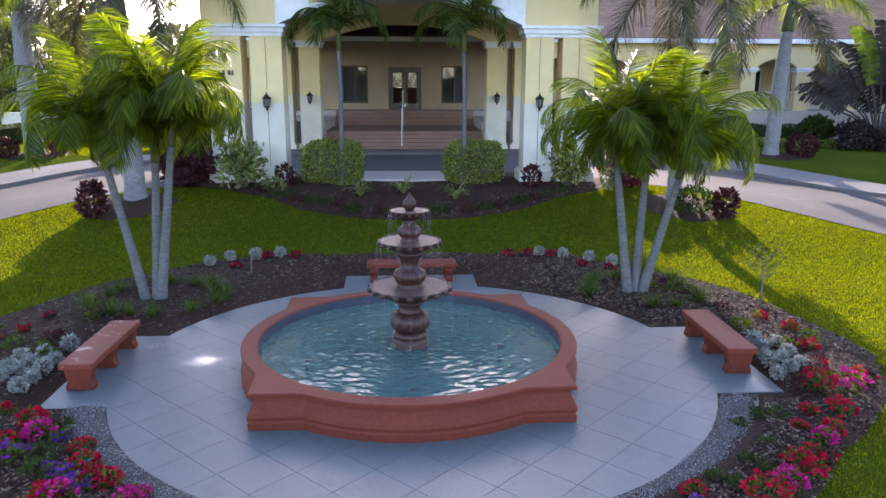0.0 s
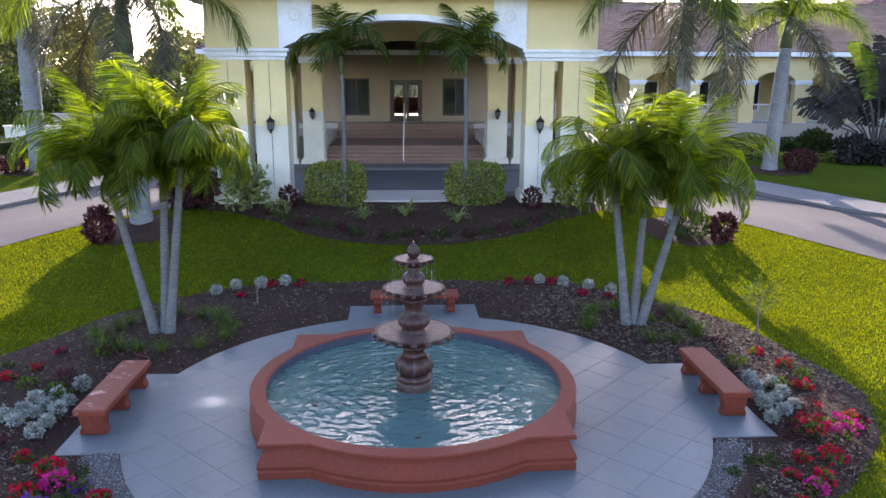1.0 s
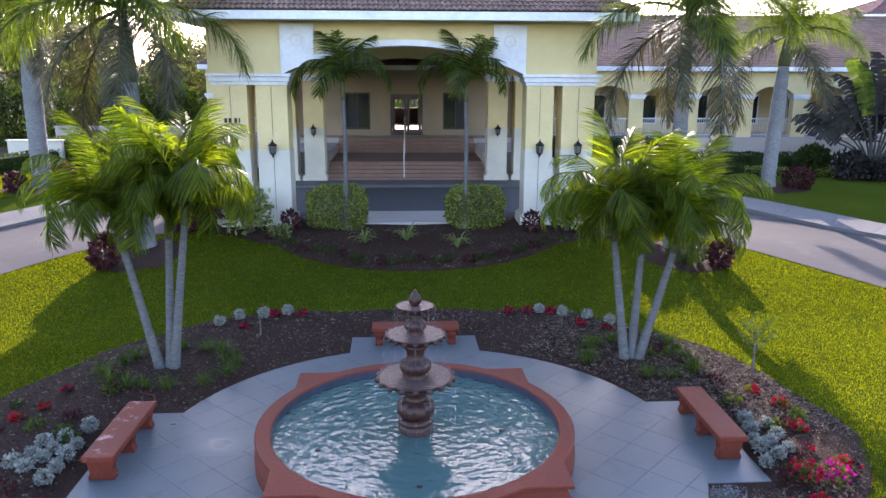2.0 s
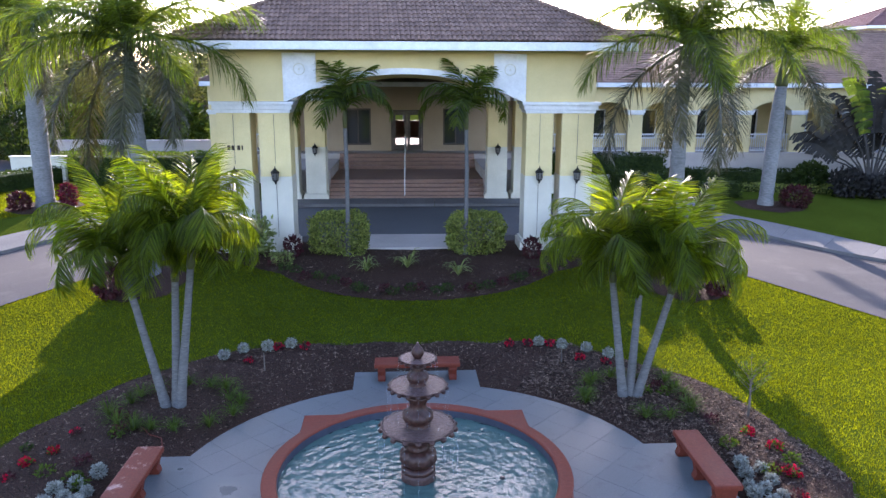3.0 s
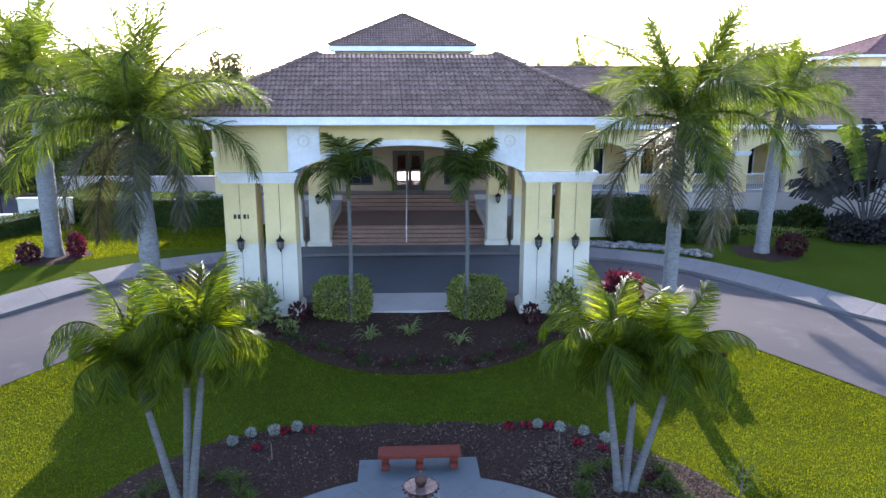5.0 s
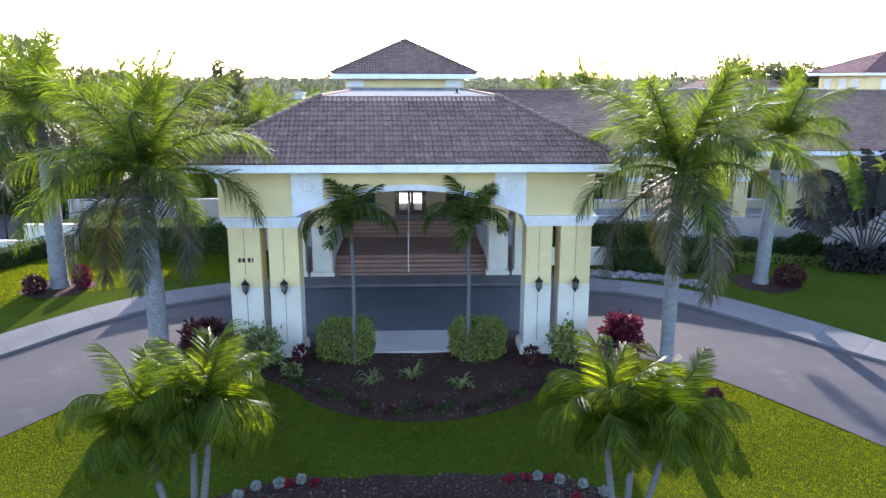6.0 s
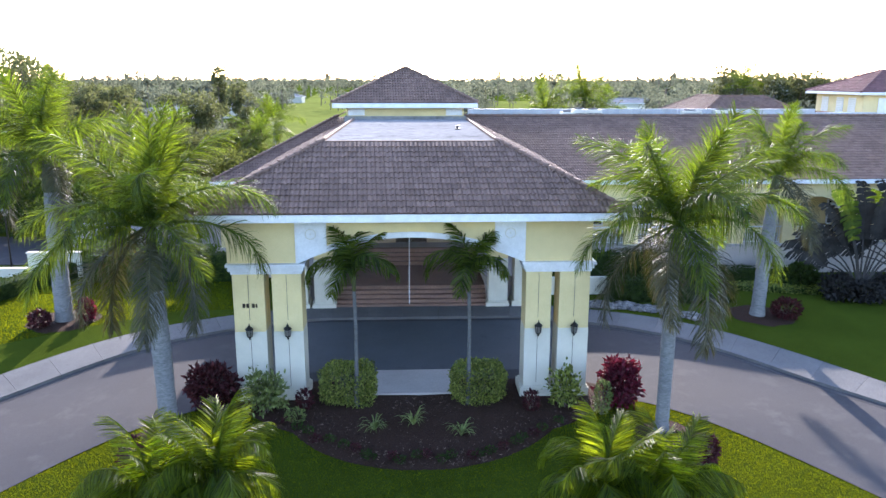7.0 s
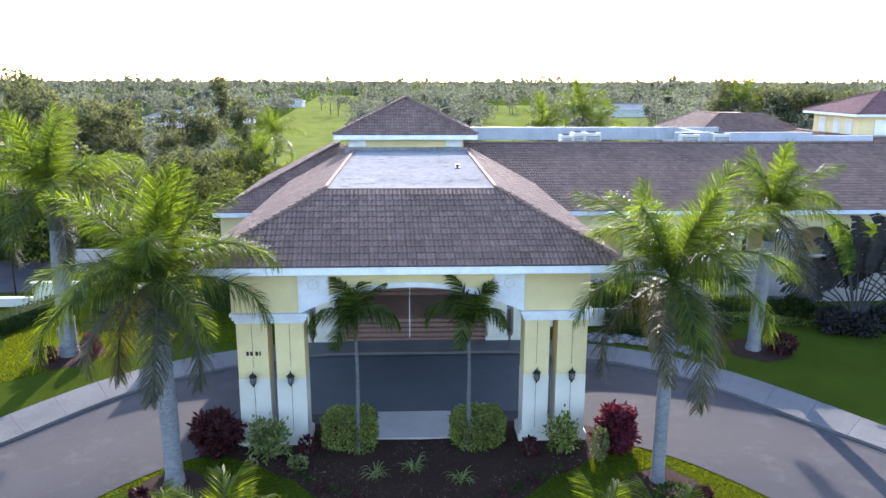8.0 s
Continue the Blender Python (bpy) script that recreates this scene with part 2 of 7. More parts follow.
WATER = bpy.data.materials.new("rippled_water")
WATER.use_nodes = True
nt = WATER.node_tree
nt.nodes.remove(nt.nodes["Principled BSDF"])
clear, gloss, fres, mx = (nt.nodes.new(n) for n in ("ShaderNodeBsdfTransparent", "ShaderNodeBsdfGlossy", "ShaderNodeFresnel", "ShaderNodeMixShader"))
clear.inputs[0].default_value = (0.72, 0.9, 0.92, 1)
gloss.inputs["Roughness"].default_value, fres.inputs["IOR"].default_value = 0.01, 1.33
geo = nt.nodes.new("ShaderNodeNewGeometry")
bp = nt.nodes.new("ShaderNodeBump")
bp.inputs["Strength"].default_value, bp.inputs["Distance"].default_value = 0.3, 0.02
nt.links.new(noise_tex(nt, geo.outputs["Position"], 14.0, 1.0), bp.inputs["Height"])
nt.links.new(bp.outputs[0], gloss.inputs["Normal"])
nt.links.new(bp.outputs[0], fres.inputs["Normal"])
nt.links.new(fres.outputs[0], mx.inputs[0])
murk, body = nt.nodes.new("ShaderNodeBsdfDiffuse"), nt.nodes.new("ShaderNodeMixShader")
murk.inputs[0].default_value, body.inputs[0].default_value = (0.058, 0.108, 0.096, 1), 0.85
nt.links.new(clear.outputs[0], body.inputs[1])
nt.links.new(murk.outputs[0], body.inputs[2])
nt.links.new(body.outputs[0], mx.inputs[1])
nt.links.new(gloss.outputs[0], mx.inputs[2])
nt.links.new(mx.outputs[0], nt.nodes["Material Output"].inputs[0])

BOWLWATER, nt, b = plain_nodes("shallow_bowl_water")
b.inputs["Roughness"].default_value, b.inputs["Specular IOR Level"].default_value = 0.3, 0.14
geo = nt.nodes.new("ShaderNodeNewGeometry")
nt.links.new(ramp(nt, noise_tex(nt, geo.outputs["Position"], 16.0), [(0.35, (0.04, 0.022, 0.019)), (0.65, (0.13, 0.085, 0.075))]), b.inputs["Base Color"])
bp = nt.nodes.new("ShaderNodeBump")
bp.inputs["Strength"].default_value, bp.inputs["Distance"].default_value = 0.8, 0.02
nt.links.new(noise_tex(nt, geo.outputs["Position"], 22.0, 4.0), bp.inputs["Height"])
nt.links.new(bp.outputs[0], b.inputs["Normal"])



def wet_film(x, y, a, b):
    """Damp concrete that is glassy in the middle of a puddle and dries out towards its rim."""
    m, nt, bs = plain_nodes("wet_concrete_film")
    geo = nt.nodes.new("ShaderNodeNewGeometry")
    mp = nt.nodes.new("ShaderNodeMapping")
    mp.vector_type = "TEXTURE"
    mp.inputs["Location"].default_value, mp.inputs["Scale"].default_value = (x, y, 0.03), (a, b, 1.0)
    nt.links.new(geo.outputs["Position"], mp.inputs["Vector"])
    far = nt.nodes.new("ShaderNodeVectorMath")
    far.operation = "LENGTH"
    nt.links.new(mp.outputs[0], far.inputs[0])
    n = noise_tex(nt, geo.outputs["Position"], 5.0, 5.0, 0.65)
    mix = nt.nodes.new("ShaderNodeMath")
    mix.operation = "MULTIPLY_ADD"
    nt.links.new(n, mix.inputs[0])
    mix.inputs[1].default_value = 0.9
    nt.links.new(far.outputs["Value"], mix.inputs[2])
    nt.links.new(ramp(nt, mix.outputs[0], [(0.5, (0.15, 0.15, 0.15)), (1.05, (0.5, 0.5, 0.5))]), bs.inputs["Roughness"])
    nt.links.new(ramp(nt, mix.outputs[0], [(0.5, (0.06, 0.068, 0.07)), (1.0, (0.078, 0.09, 0.09))]), bs.inputs["Base Color"])
    bs.inputs["Specular IOR Level"].default_value = 0.45
    bp = nt.nodes.new("ShaderNodeBump")
    bp.inputs["Strength"].default_value, bp.inputs["Distance"].default_value = 0.25, 0.004
    nt.links.new(noise_tex(nt, geo.outputs["Position"], 9.0, 3.0), bp.inputs["Height"])
    nt.links.new(bp.outputs[0], bs.inputs["Normal"])
    return m


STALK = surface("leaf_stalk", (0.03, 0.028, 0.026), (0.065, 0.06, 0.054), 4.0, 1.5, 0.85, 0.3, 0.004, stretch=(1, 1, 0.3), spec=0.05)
# near-black leaves: the shade of their backlit side is put into the colour
SHADELEAF = surface("shade_darkened_leaves", (0.016, 0.015, 0.015), (0.036, 0.034, 0.03), 2.0, 0.8, 0.7, 0.2, translucent=0.04, spec=0.06)


# ---- mesh helpers ----
rng = random.Random(7)


def thing(name, loc=(0, 0, 0), label="", category="", group="", kind="", rz=0.0, scale=1.0):
    ob = new(name)
    ob.matrix_basis = pose(*loc, 0, 0, rz) @ Matrix.Scale(scale, 4)
    ob.empty_display_size = 0.2
    return tagged(ob, label, category, group, kind)


def finish(name, mesh, material, parent=None, label="", smooth=False):
    mesh.materials.append(material)
    if smooth:
        mesh.polygons.foreach_set("use_smooth", [True] * len(mesh.polygons))
    ob = new(name, mesh)
    if parent:
        ob.parent = parent
    return tagged(ob, label)


def part(name, bm, material, parent=None, label="", smooth=False):
    mesh = bpy.data.meshes.new(name)
    bmesh.ops.recalc_face_normals(bm, faces=bm.faces)
    bm.to_mesh(mesh)
    bm.free()
    return finish(name, mesh, material, parent, label, smooth)


def raw(name, verts, faces, material, parent=None, label="", smooth=False):
    mesh = bpy.data.meshes.new(name)
    mesh.from_pydata(verts, [], faces)
    return finish(name, mesh, material, parent, label, smooth)


def shared(name, mesh, parent, m, label=""):
    ob = new(name, mesh)
    ob.parent = parent
    ob.matrix_basis = m
    return tagged(ob, label)


def box(bm, x0, x1, y0, y1, z0, z1, bev=0.0):
    r = bmesh.ops.create_cube(bm, size=1.0)
    vs = r["verts"]
    for v in vs:
        v.co = Vector((x0 + (v.co.x + 0.5) * (x1 - x0), y0 + (v.co.y + 0.5) * (y1 - y0), z0 + (v.co.z + 0.5) * (z1 - z0)))
    if bev:
        es = {e for v in vs for e in v.link_edges}
        bmesh.ops.bevel(bm, geom=list(es), offset=bev, segments=2, affect="EDGES", profile=0.6)
    return bm


def boxes(*rows, bev=0.0):
    bm = bmesh.new()
    for r in rows:
        box(bm, *r, bev=bev)
    return bm


def prism(bm, poly, fixed, a, b):
    """Extrudes a plane outline from a to b along axis 'fixed' (0 x, 1 y, 2 z)."""
    def at(p, q):
        c = list(p)
        c.insert(fixed, q)
        return bm.verts.new(c)
    A, B = [at(p, a) for p in poly], [at(p, b) for p in poly]
    n = len(poly)
    bm.faces.new(A), bm.faces.new(B[::-1])
    for i in range(n):
        bm.faces.new((A[i], A[(i + 1) % n], B[(i + 1) % n], B[i]))
    return bm


def lathe(bm, profile, seg=32, lobes=0, depth=0.0, lobed=lambda z: 1.0, loc=(0, 0)):
    rings = []
    for r, z in profile:
        ring = []
        for i in range(seg):
            a = 2 * math.pi * i / seg
            k = r * (1 + depth * lobed(z) * abs(math.sin(lobes * a / 2))) if lobes else r
            ring.append(bm.verts.new((loc[0] + k * math.cos(a), loc[1] + k * math.sin(a), z)))
        rings.append(ring)
    for p, q in zip(rings, rings[1:]):
        for i in range(seg):
            j = (i + 1) % seg
            bm.faces.new((p[i], p[j], q[j], q[i]))
    bm.faces.new(rings[0][::-1]), bm.faces.new(rings[-1])
    return bm


def tube(bm, pts, radii, seg=8, cap=True):
    rings = []
    for i, p in enumerate(pts):
        p = Vector(p)
        d = (Vector(pts[min(i + 1, len(pts) - 1)]) - Vector(pts[max(i - 1, 0)])).normalized()
        u = d.cross(Vector((0.31, 0.95, 0.05))).normalized()
        v = d.cross(u)
        r = radii[i] if isinstance(radii, (list, tuple)) else radii
        rings.append([bm.verts.new(p + r * (math.cos(2 * math.pi * k / seg) * u + math.sin(2 * math.pi * k / seg) * v)) for k in range(seg)])
    for p, q in zip(rings, rings[1:]):
        for i in range(seg):
            j = (i + 1) % seg
            bm.faces.new((p[i], p[j], q[j], q[i]))
    if cap:
        bm.faces.new(rings[0][::-1]), bm.faces.new(rings[-1])
    return bm


def curve_pts(a, b, c, n=8):
    """A quadratic bow from a over b to c."""
    a, b, c = Vector(a), Vector(b), Vector(c)
    return [(1 - t) ** 2 * a + 2 * t * (1 - t) * b + t * t * c for t in (i / n for i in range(n + 1))]


# ---- ground, drive and pavement ----
def ease(a, b, v):
    s = np.clip((v - a) / (b - a), 0.0, 1.0)
    return s * s * (3 - 2 * s)


def ground_z(x, y):
    # level round the patio, rising to the canopy, falling off along the drive to both sides
    return ease(17, 25.5, y) * (1 - 0.75 * ease(8, 17, abs(x)) * (1 - ease(27, 36, y)))


def axis(near0, near1, step, far0, far1):
    a = list(np.arange(near0, near1 + 0.01, step))
    d, v = step, near1
    while v < far1:
        d *= 1.5
        v = min(v + d, far1)
        a.append(v)
    d, v = step, near0
    while v > far0:
        d *= 1.5
        v = max(v - d, far0)
        a.insert(0, v)
    return [float(q) for q in a]


xs, ys = axis(-30, 30, 1.0, -4000, 4000), axis(2, 45, 0.8, -2500, 4500)
raw("ground", [(x, y, ground_z(x, y)) for y in ys for x in xs],
    [(j * len(xs) + i, j * len(xs) + i + 1, (j + 1) * len(xs) + i + 1, (j + 1) * len(xs) + i) for j in range(len(ys) - 1) for i in range(len(xs) - 1)],
    LAWN, smooth=True)
tagged(bpy.data.objects["ground"], "mown green lawn running out to fairways and the horizon", "lawn", kind="structure")

CX, CY, ISLAND = 0.3, 10.2, 17.2


def outer_r(a, R, yline):
    """Distance from the island's middle to the drive's outer edge, in direction a."""
    c, s = math.cos(a), math.sin(a)
    r = 3.8 * s + math.sqrt(R * R - (3.8 * c) ** 2)
    if r * s < 3.8:
        r = R / abs(c)
    if s > 0:
        r = min(r, (yline - CY) / s)
    return r


def polar(a, r, dz):
    x, y = CX + r * math.cos(a), CY + r * math.sin(a)
    return (x, y, ground_z(x, y) + dz)


def ribbon(name, inner, outer, dz, a0, a1, n, m, material):
    vs, fs = [], []
    for i in range(n + 1):
        a = radians(a0 + (a1 - a0) * i / n)
        r0, r1 = inner(a), outer(a)
        vs += [polar(a, r0 + (r1 - r0) * j / m, dz) for j in range(m + 1)]
    for i in range(n):
        for j in range(m):
            k = i * (m + 1) + j
            fs.append((k, k + 1, k + m + 2, k + m + 1))
    return raw(name, vs, fs, material, smooth=True)


tagged(ribbon("road", lambda a: ISLAND, lambda a: outer_r(a, 21.9, 35.4), 0.03, -20, 200, 200, 12, ASPHALT),
       "worn grey asphalt drive curving round the lawn island", "road", kind="structure")


def slab_piece(a0, a1, r0, r1, z0, z1, n=3):
    """One cast piece between two directions: top, faces, ends."""
    bm = bmesh.new()
    rows = []
    for i in range(n + 1):
        a = a0 + (a1 - a0) * i / n
        q = []
        for r, z in ((r0(a), z0), (r0(a), z1), (r1(a), z1), (r1(a), z0)):
            q.append(bm.verts.new(polar(a, r, z)))
        rows.append(q)
    for p, q in zip(rows, rows[1:]):
        for k in range(4):
            bm.faces.new((p[k], p[(k + 1) % 4], q[(k + 1) % 4], q[k]))
    bm.faces.new(rows[0]), bm.faces.new(rows[-1][::-1])
    return bm


# ---- patio ----
PX, PY, PR, PTURN = 0.18, 11.72, 4.7, 1.0
patio = thing("patio", (PX, PY, 0), "pale grey concrete patio scored in diagonal squares", "patio", kind="structure", rz=PTURN)


def clip(poly, inside, cross):
    out = []
    for p, q in zip(poly, poly[1:] + poly[:1]):
        if inside(p):
            out.append(p)
        if inside(p) != inside(q):
            out.append(cross(p, q))
    return out


def clip_circle(poly, R, n=72):
    for i in range(n):
        a = 2 * math.pi * (i + 0.5) / n
        c, s = math.cos(a), math.sin(a)
        f = lambda p: c * p[0] + s * p[1] - R
        poly = clip(poly, lambda p: f(p) < 0, lambda p, q: tuple(p[k] + (q[k] - p[k]) * f(p) / (f(p) - f(q)) for k in (0, 1)))
        if len(poly) < 3:
            return []
    return poly


def slab(poly, z0, z1, name, material, parent, bev=0.003):
    bm = bmesh.new()
    prism(bm, poly, 2, z0, z1)
    top = [e for e in bm.edges if all(v.co.z > z1 - 1e-5 for v in e.verts)]
    bmesh.ops.bevel(bm, geom=top, offset=bev, segments=1, affect="EDGES")
    return part(name, bm, material, parent)


bm = bmesh.new()
lathe(bm, [(PR - 0.03, -0.12), (PR - 0.03, 0.012)], 72)
part("joint_bed", bm, surface("dark_joint", (0.02, 0.02, 0.02), (0.05, 0.05, 0.05), 30, 2, 0.95, 0), patio)
HALF, J = 0.47, 0.0024
k = int(PR / HALF) + 2
for i in range(-k, k + 1):
    for j in range(-k, k + 1):
        if (i + j) % 2:
            continue
        cx, cy = i * HALF + 0.35, j * HALF - 0.15
        h = HALF - J
        poly = clip_circle([(cx - h, cy), (cx, cy - h), (cx + h, cy), (cx, cy + h)], PR)
        # no slabs under the basin
        if len(poly) > 2 and min(math.hypot(*p) for p in poly) > 0.5:
            if max(math.hypot(*p) for p in poly) > 2.3:
                slab(poly, -0.1, 0.03, "paving_slab", CONCRETE, patio)
for turn in (0, 90, 180):
    w, far = 1.5, 5.5 if turn != 180 else 5.42
    a = math.asin(w / PR)
    arc = [(PR * math.cos(q) + 0.0015, PR * math.sin(q)) for q in (a - 2 * a * i / 10 for i in range(11))]
    c, s = math.cos(radians(turn)), math.sin(radians(turn))
    poly = [(c * x - s * y, s * x + c * y) for x, y in [(far, -w), (far, w)] + arc]
    slab(poly, -0.1, 0.03, "bench_pad", CONCRETE, patio)

# thin films of water left on the slabs
for x, y, a, b, seed in ((-3.3, 11.9, 0.85, 0.6, 1), (-4.36, 12.66, 0.22, 0.15, 2)):
    q = [2 * math.pi * i / 48 for i in range(48)]
    edge = [0.8 + 0.45 * noise.noise((math.cos(w) * 1.7, math.sin(w) * 1.7, seed)) + 0.12 * noise.noise((math.cos(w) * 5, math.sin(w) * 5, seed)) for w in q]
    vs = [(x + a * math.cos(w) * e, y + b * math.sin(w) * e, z) for z in (0.0315, 0.029) for w, e in zip(q, edge)]
    tagged(raw("puddle", vs, [tuple(range(48))] + [(i, (i + 1) % 48, 48 + (i + 1) % 48, 48 + i) for i in range(48)], wet_film(x, y, a, b)), "thin puddle drying on the patio slabs", "puddle", "puddles on the patio", kind="structure")

# ---- planting beds ----
BED = ((-90, 5.6), (-60, 5.9), (-44, 6.1), (-31, 6.2), (-16, 7.0), (0, 7.8), (16, 7.8), (27, 8.1), (36, 8.2), (51, 8.0), (61, 8.15), (75, 7.4), (90, 7.2), (105, 7.4), (122, 8.3), (139, 8.7), (158, 8.5), (168, 8.6), (182, 8.2), (198, 7.4), (212, 6.6), (226, 6.2), (245, 5.9), (270, 5.6))
bed_r = lambda deg: float(np.interp(deg, [b[0] for b in BED], [b[1] for b in BED]))


def bed_mesh(name, cx, cy, r_in, r_out, mound, label, n=180, m=16):
    vs, fs = [], []
    for i in range(n + 1):
        deg = -90 + 360 * i / n
        a, r1 = radians(deg), r_out(deg)
        for j in range(m + 1):
            f = j / m
            r = r_in + (r1 - r_in) * f
            x, y = cx + r * math.cos(a), cy + r * math.sin(a)
            dx, dy = abs(x - PX), abs(y - PY)
            pad = max(max(dx - 5.62, dy - 1.58), -0.2) if y < PY + 3 else max(max(dx - 1.58, y - PY - 5.58), -0.2)
            rise = mound * math.sin(math.pi * min(1, f)) ** 0.7 * min(1.0, max(0.0, pad / 0.6))
            vs.append((x, y, ground_z(x, y) + 0.014 + (rise + 0.015 * noise.noise((x * 3, y * 3, 0)) if pad > 0 else 0.0)))
    for i in range(n):
        for j in range(m):
            k = i * (m + 1) + j
            fs.append((k, k + 1, k + m + 2, k + m + 1))
    return tagged(raw(name, vs, fs, MULCH, smooth=True), label, "mulch bed", kind="structure")


bed_mesh("flower_bed", PX, PY, PR - 0.02, lambda d: bed_r(d) + 0.06 * math.sin(d * 0.4), 0.13, "dark bark mulch bed ringing the patio")
PBED = ((-90, 4.9), (-70, 5.0), (-50, 5.2), (-32, 5.4), (-15, 6.6), (-4, 7.9), (4, 7.9), (20, 4.0), (30, 2.6), (90, 1.9), (150, 2.6), (160, 4.0), (176, 7.9), (186, 7.9), (196, 6.3), (212, 5.3), (230, 5.2), (250, 5.0), (270, 4.9))
bed_mesh("portico_bed", 0.2, 26.4, 0.0, lambda d: float(np.interp(d, [b[0] for b in PBED], [b[1] for b in PBED])), 0.06, "dark mulch bed in front of the entrance canopy")
for x, y, r in ((-8.5, 23.0, 1.35), (8.75, 22.6, 1.35), (17.9, 35.6, 1.6), (-17.6, 36.0, 1.7)):
    bed_mesh("palm_bed", x, y, 0.0, lambda d: r + 0.08 * math.sin(d * 0.1), 0.05, "round mulch ring at the foot of a palm", 40, 4)

bm = bmesh.new()
for sgn in (-1, 1):
    # pale gravel strip that borders the patio's front
    pts = []
    for i in range(25):
        a = radians(-90 + sgn * (4 + 66 * i / 24))
        pts.append([(PX + r * math.cos(a), PY + r * math.sin(a), 0.03 + 0.09 * k) for k, r in ((0.2, PR + 0.01), (1.0, PR + 0.28), (0.9, PR + 0.5 + 0.12 * math.sin(i * 1.3)))])
    rows = [[bm.verts.new(p) for p in q] for q in pts]
    for p, q in zip(rows, rows[1:]):
        for k in (0, 1):
            bm.faces.new((p[k], p[k + 1], q[k + 1], q[k]))
tagged(part("gravel_strip", bm, GRAVEL), "pale crushed gravel along the patio's edge", "gravel", kind="structure")
vs, fs = [], []
gs = random.Random(17)
for i in range(9000):
    a = radians(-90 + gs.choice((-1, 1)) * gs.uniform(3, 71))
    q = gs.uniform(0.02, 0.55)
    c = Vector((PX + (PR + q) * math.cos(a), PY + (PR + q) * math.sin(a), 0.05 + 0.075 * min(1.0, q / 0.28) - max(0.0, q - 0.5) * 0.2))
    r = gs.uniform(0.006, 0.014)
    k = len(vs)
    top = c + Vector((gs.uniform(-0.4, 0.4) * r, gs.uniform(-0.4, 0.4) * r, r * 0.9))
    ring = [c + Vector((math.cos(b), math.sin(b), gs.uniform(-0.2, 0.3))) * r * gs.uniform(0.75, 1.2) for b in (0.3, 1.6, 2.9, 4.1, 5.3)]
    vs += ring + [top]
    fs += [(k + j, k + (j + 1) % 5, k + 5) for j in range(5)]
tagged(raw("gravel_stones", vs, fs, surface("gravel_stones", (0.12, 0.114, 0.108), (0.36, 0.345, 0.33), 20.0, 2.0, 0.9, 0, per_island=0.75, spec=0.1)), "pale crushed stones along the patio's edge", "gravel", kind="stuff")

# ---- entrance canopy: columns, arched beams, hipped tile roof ----
AX = -0.15          # the building's axis
FRONT = 26.0        # face of the front columns
portico = thing("entrance_canopy", (AX, FRONT, 1.0), "yellow stucco entrance canopy with white arch trim and tiled hip roof", "building", kind="structure")


def arch_z(x, half, spring, rise):
    R = (half * half + rise * rise) / (2 * rise)
    return spring + rise - R + math.sqrt(max(0.0, R * R - x * x))


def arched_beam(bm, xs0, bottom, top, y0, y1):
    """A wall between y0 and y1 whose lower edge follows bottom(x)."""
    rows = []
    for x in xs0:
        z = bottom(x)
        rows.append([bm.verts.new(c) for c in ((x, y0, z), (x, y0, top), (x, y1, top), (x, y1, z))])
    for p, q in zip(rows, rows[1:]):
        for k in range(4):
            bm.faces.new((p[k], p[(k + 1) % 4], q[(k + 1) % 4], q[k]))
    bm.faces.new(rows[0][::-1]), bm.faces.new(rows[-1])
    return bm


HALFSPAN, SPRING, RISE, EAVE = 4.15, 5.33, 0.95, 7.16    # heights over the canopy's floor
front_arch = lambda x: arch_z(x, HALFSPAN, SPRING, RISE) if abs(x) < HALFSPAN else SPRING
xs_arch = [-6.65] + [HALFSPAN * (i / 14 - 1) for i in range(29)] + [6.65]
part("front_beam", arched_beam(bmesh.new(), xs_arch, front_arch, EAVE, 0.06, 0.95), YELLOW, portico)
# arch trim: proud white band, 0.2 m high
bm = bmesh.new()
rows = []
for i in range(41):
    x = HALFSPAN * (i / 20 - 1) * 0.999
    z = front_arch(x)
    rows.append([bm.verts.new(c) for c in ((x, 0.0, z - 0.012), (x, 0.0, z + 0.19), (x, 0.07, z + 0.19), (x, 0.97, z - 0.012))])
for p, q in zip(rows, rows[1:]):
    for k in range(4):
        bm.faces.new((p[k], p[(k + 1) % 4], q[(k + 1) % 4], q[k]))
bm.faces.new(rows[0][::-1]), bm.faces.new(rows[-1])
part("arch_trim", bm, TRIM, portico, "white band along the arch")
for s in (-1, 1):
    # tall white keystone panels at both ends of the arch
    a, b = sorted((s * 4.17, s * 3.05))
    n = 8
    poly = [(a, 6.96), (b, 6.96)] + [(b + (a - b) * i / n, front_arch(b + (a - b) * i / n) - 0.02) for i in range(n + 1)]
    bm = prism(bmesh.new(), poly, 1, -0.035, 0.062)
    panel = part("arch_panel", bm, TRIM, portico, "white panel with a faint round medallion")
    bm = bmesh.new()
    for r0, r1 in ((0.17, 0.2), (0.0, 0.03)):
        ring = []
        for i in range(28):
            q = 2 * math.pi * i / 28
            ring.append([bm.verts.new(((a + b) / 2 + r * math.cos(q), y, 6.42 + r * math.sin(q))) for r, y in ((r0, -0.036), ((r0 + r1) / 2, -0.048), (r1, -0.036))])
        for i in range(28):
            p, q = ring[i], ring[(i + 1) % 28]
            for k in (0, 1):
                bm.faces.new((p[k], p[k + 1], q[k + 1], q[k]))
    part("medallion", bm, WHITE, panel)


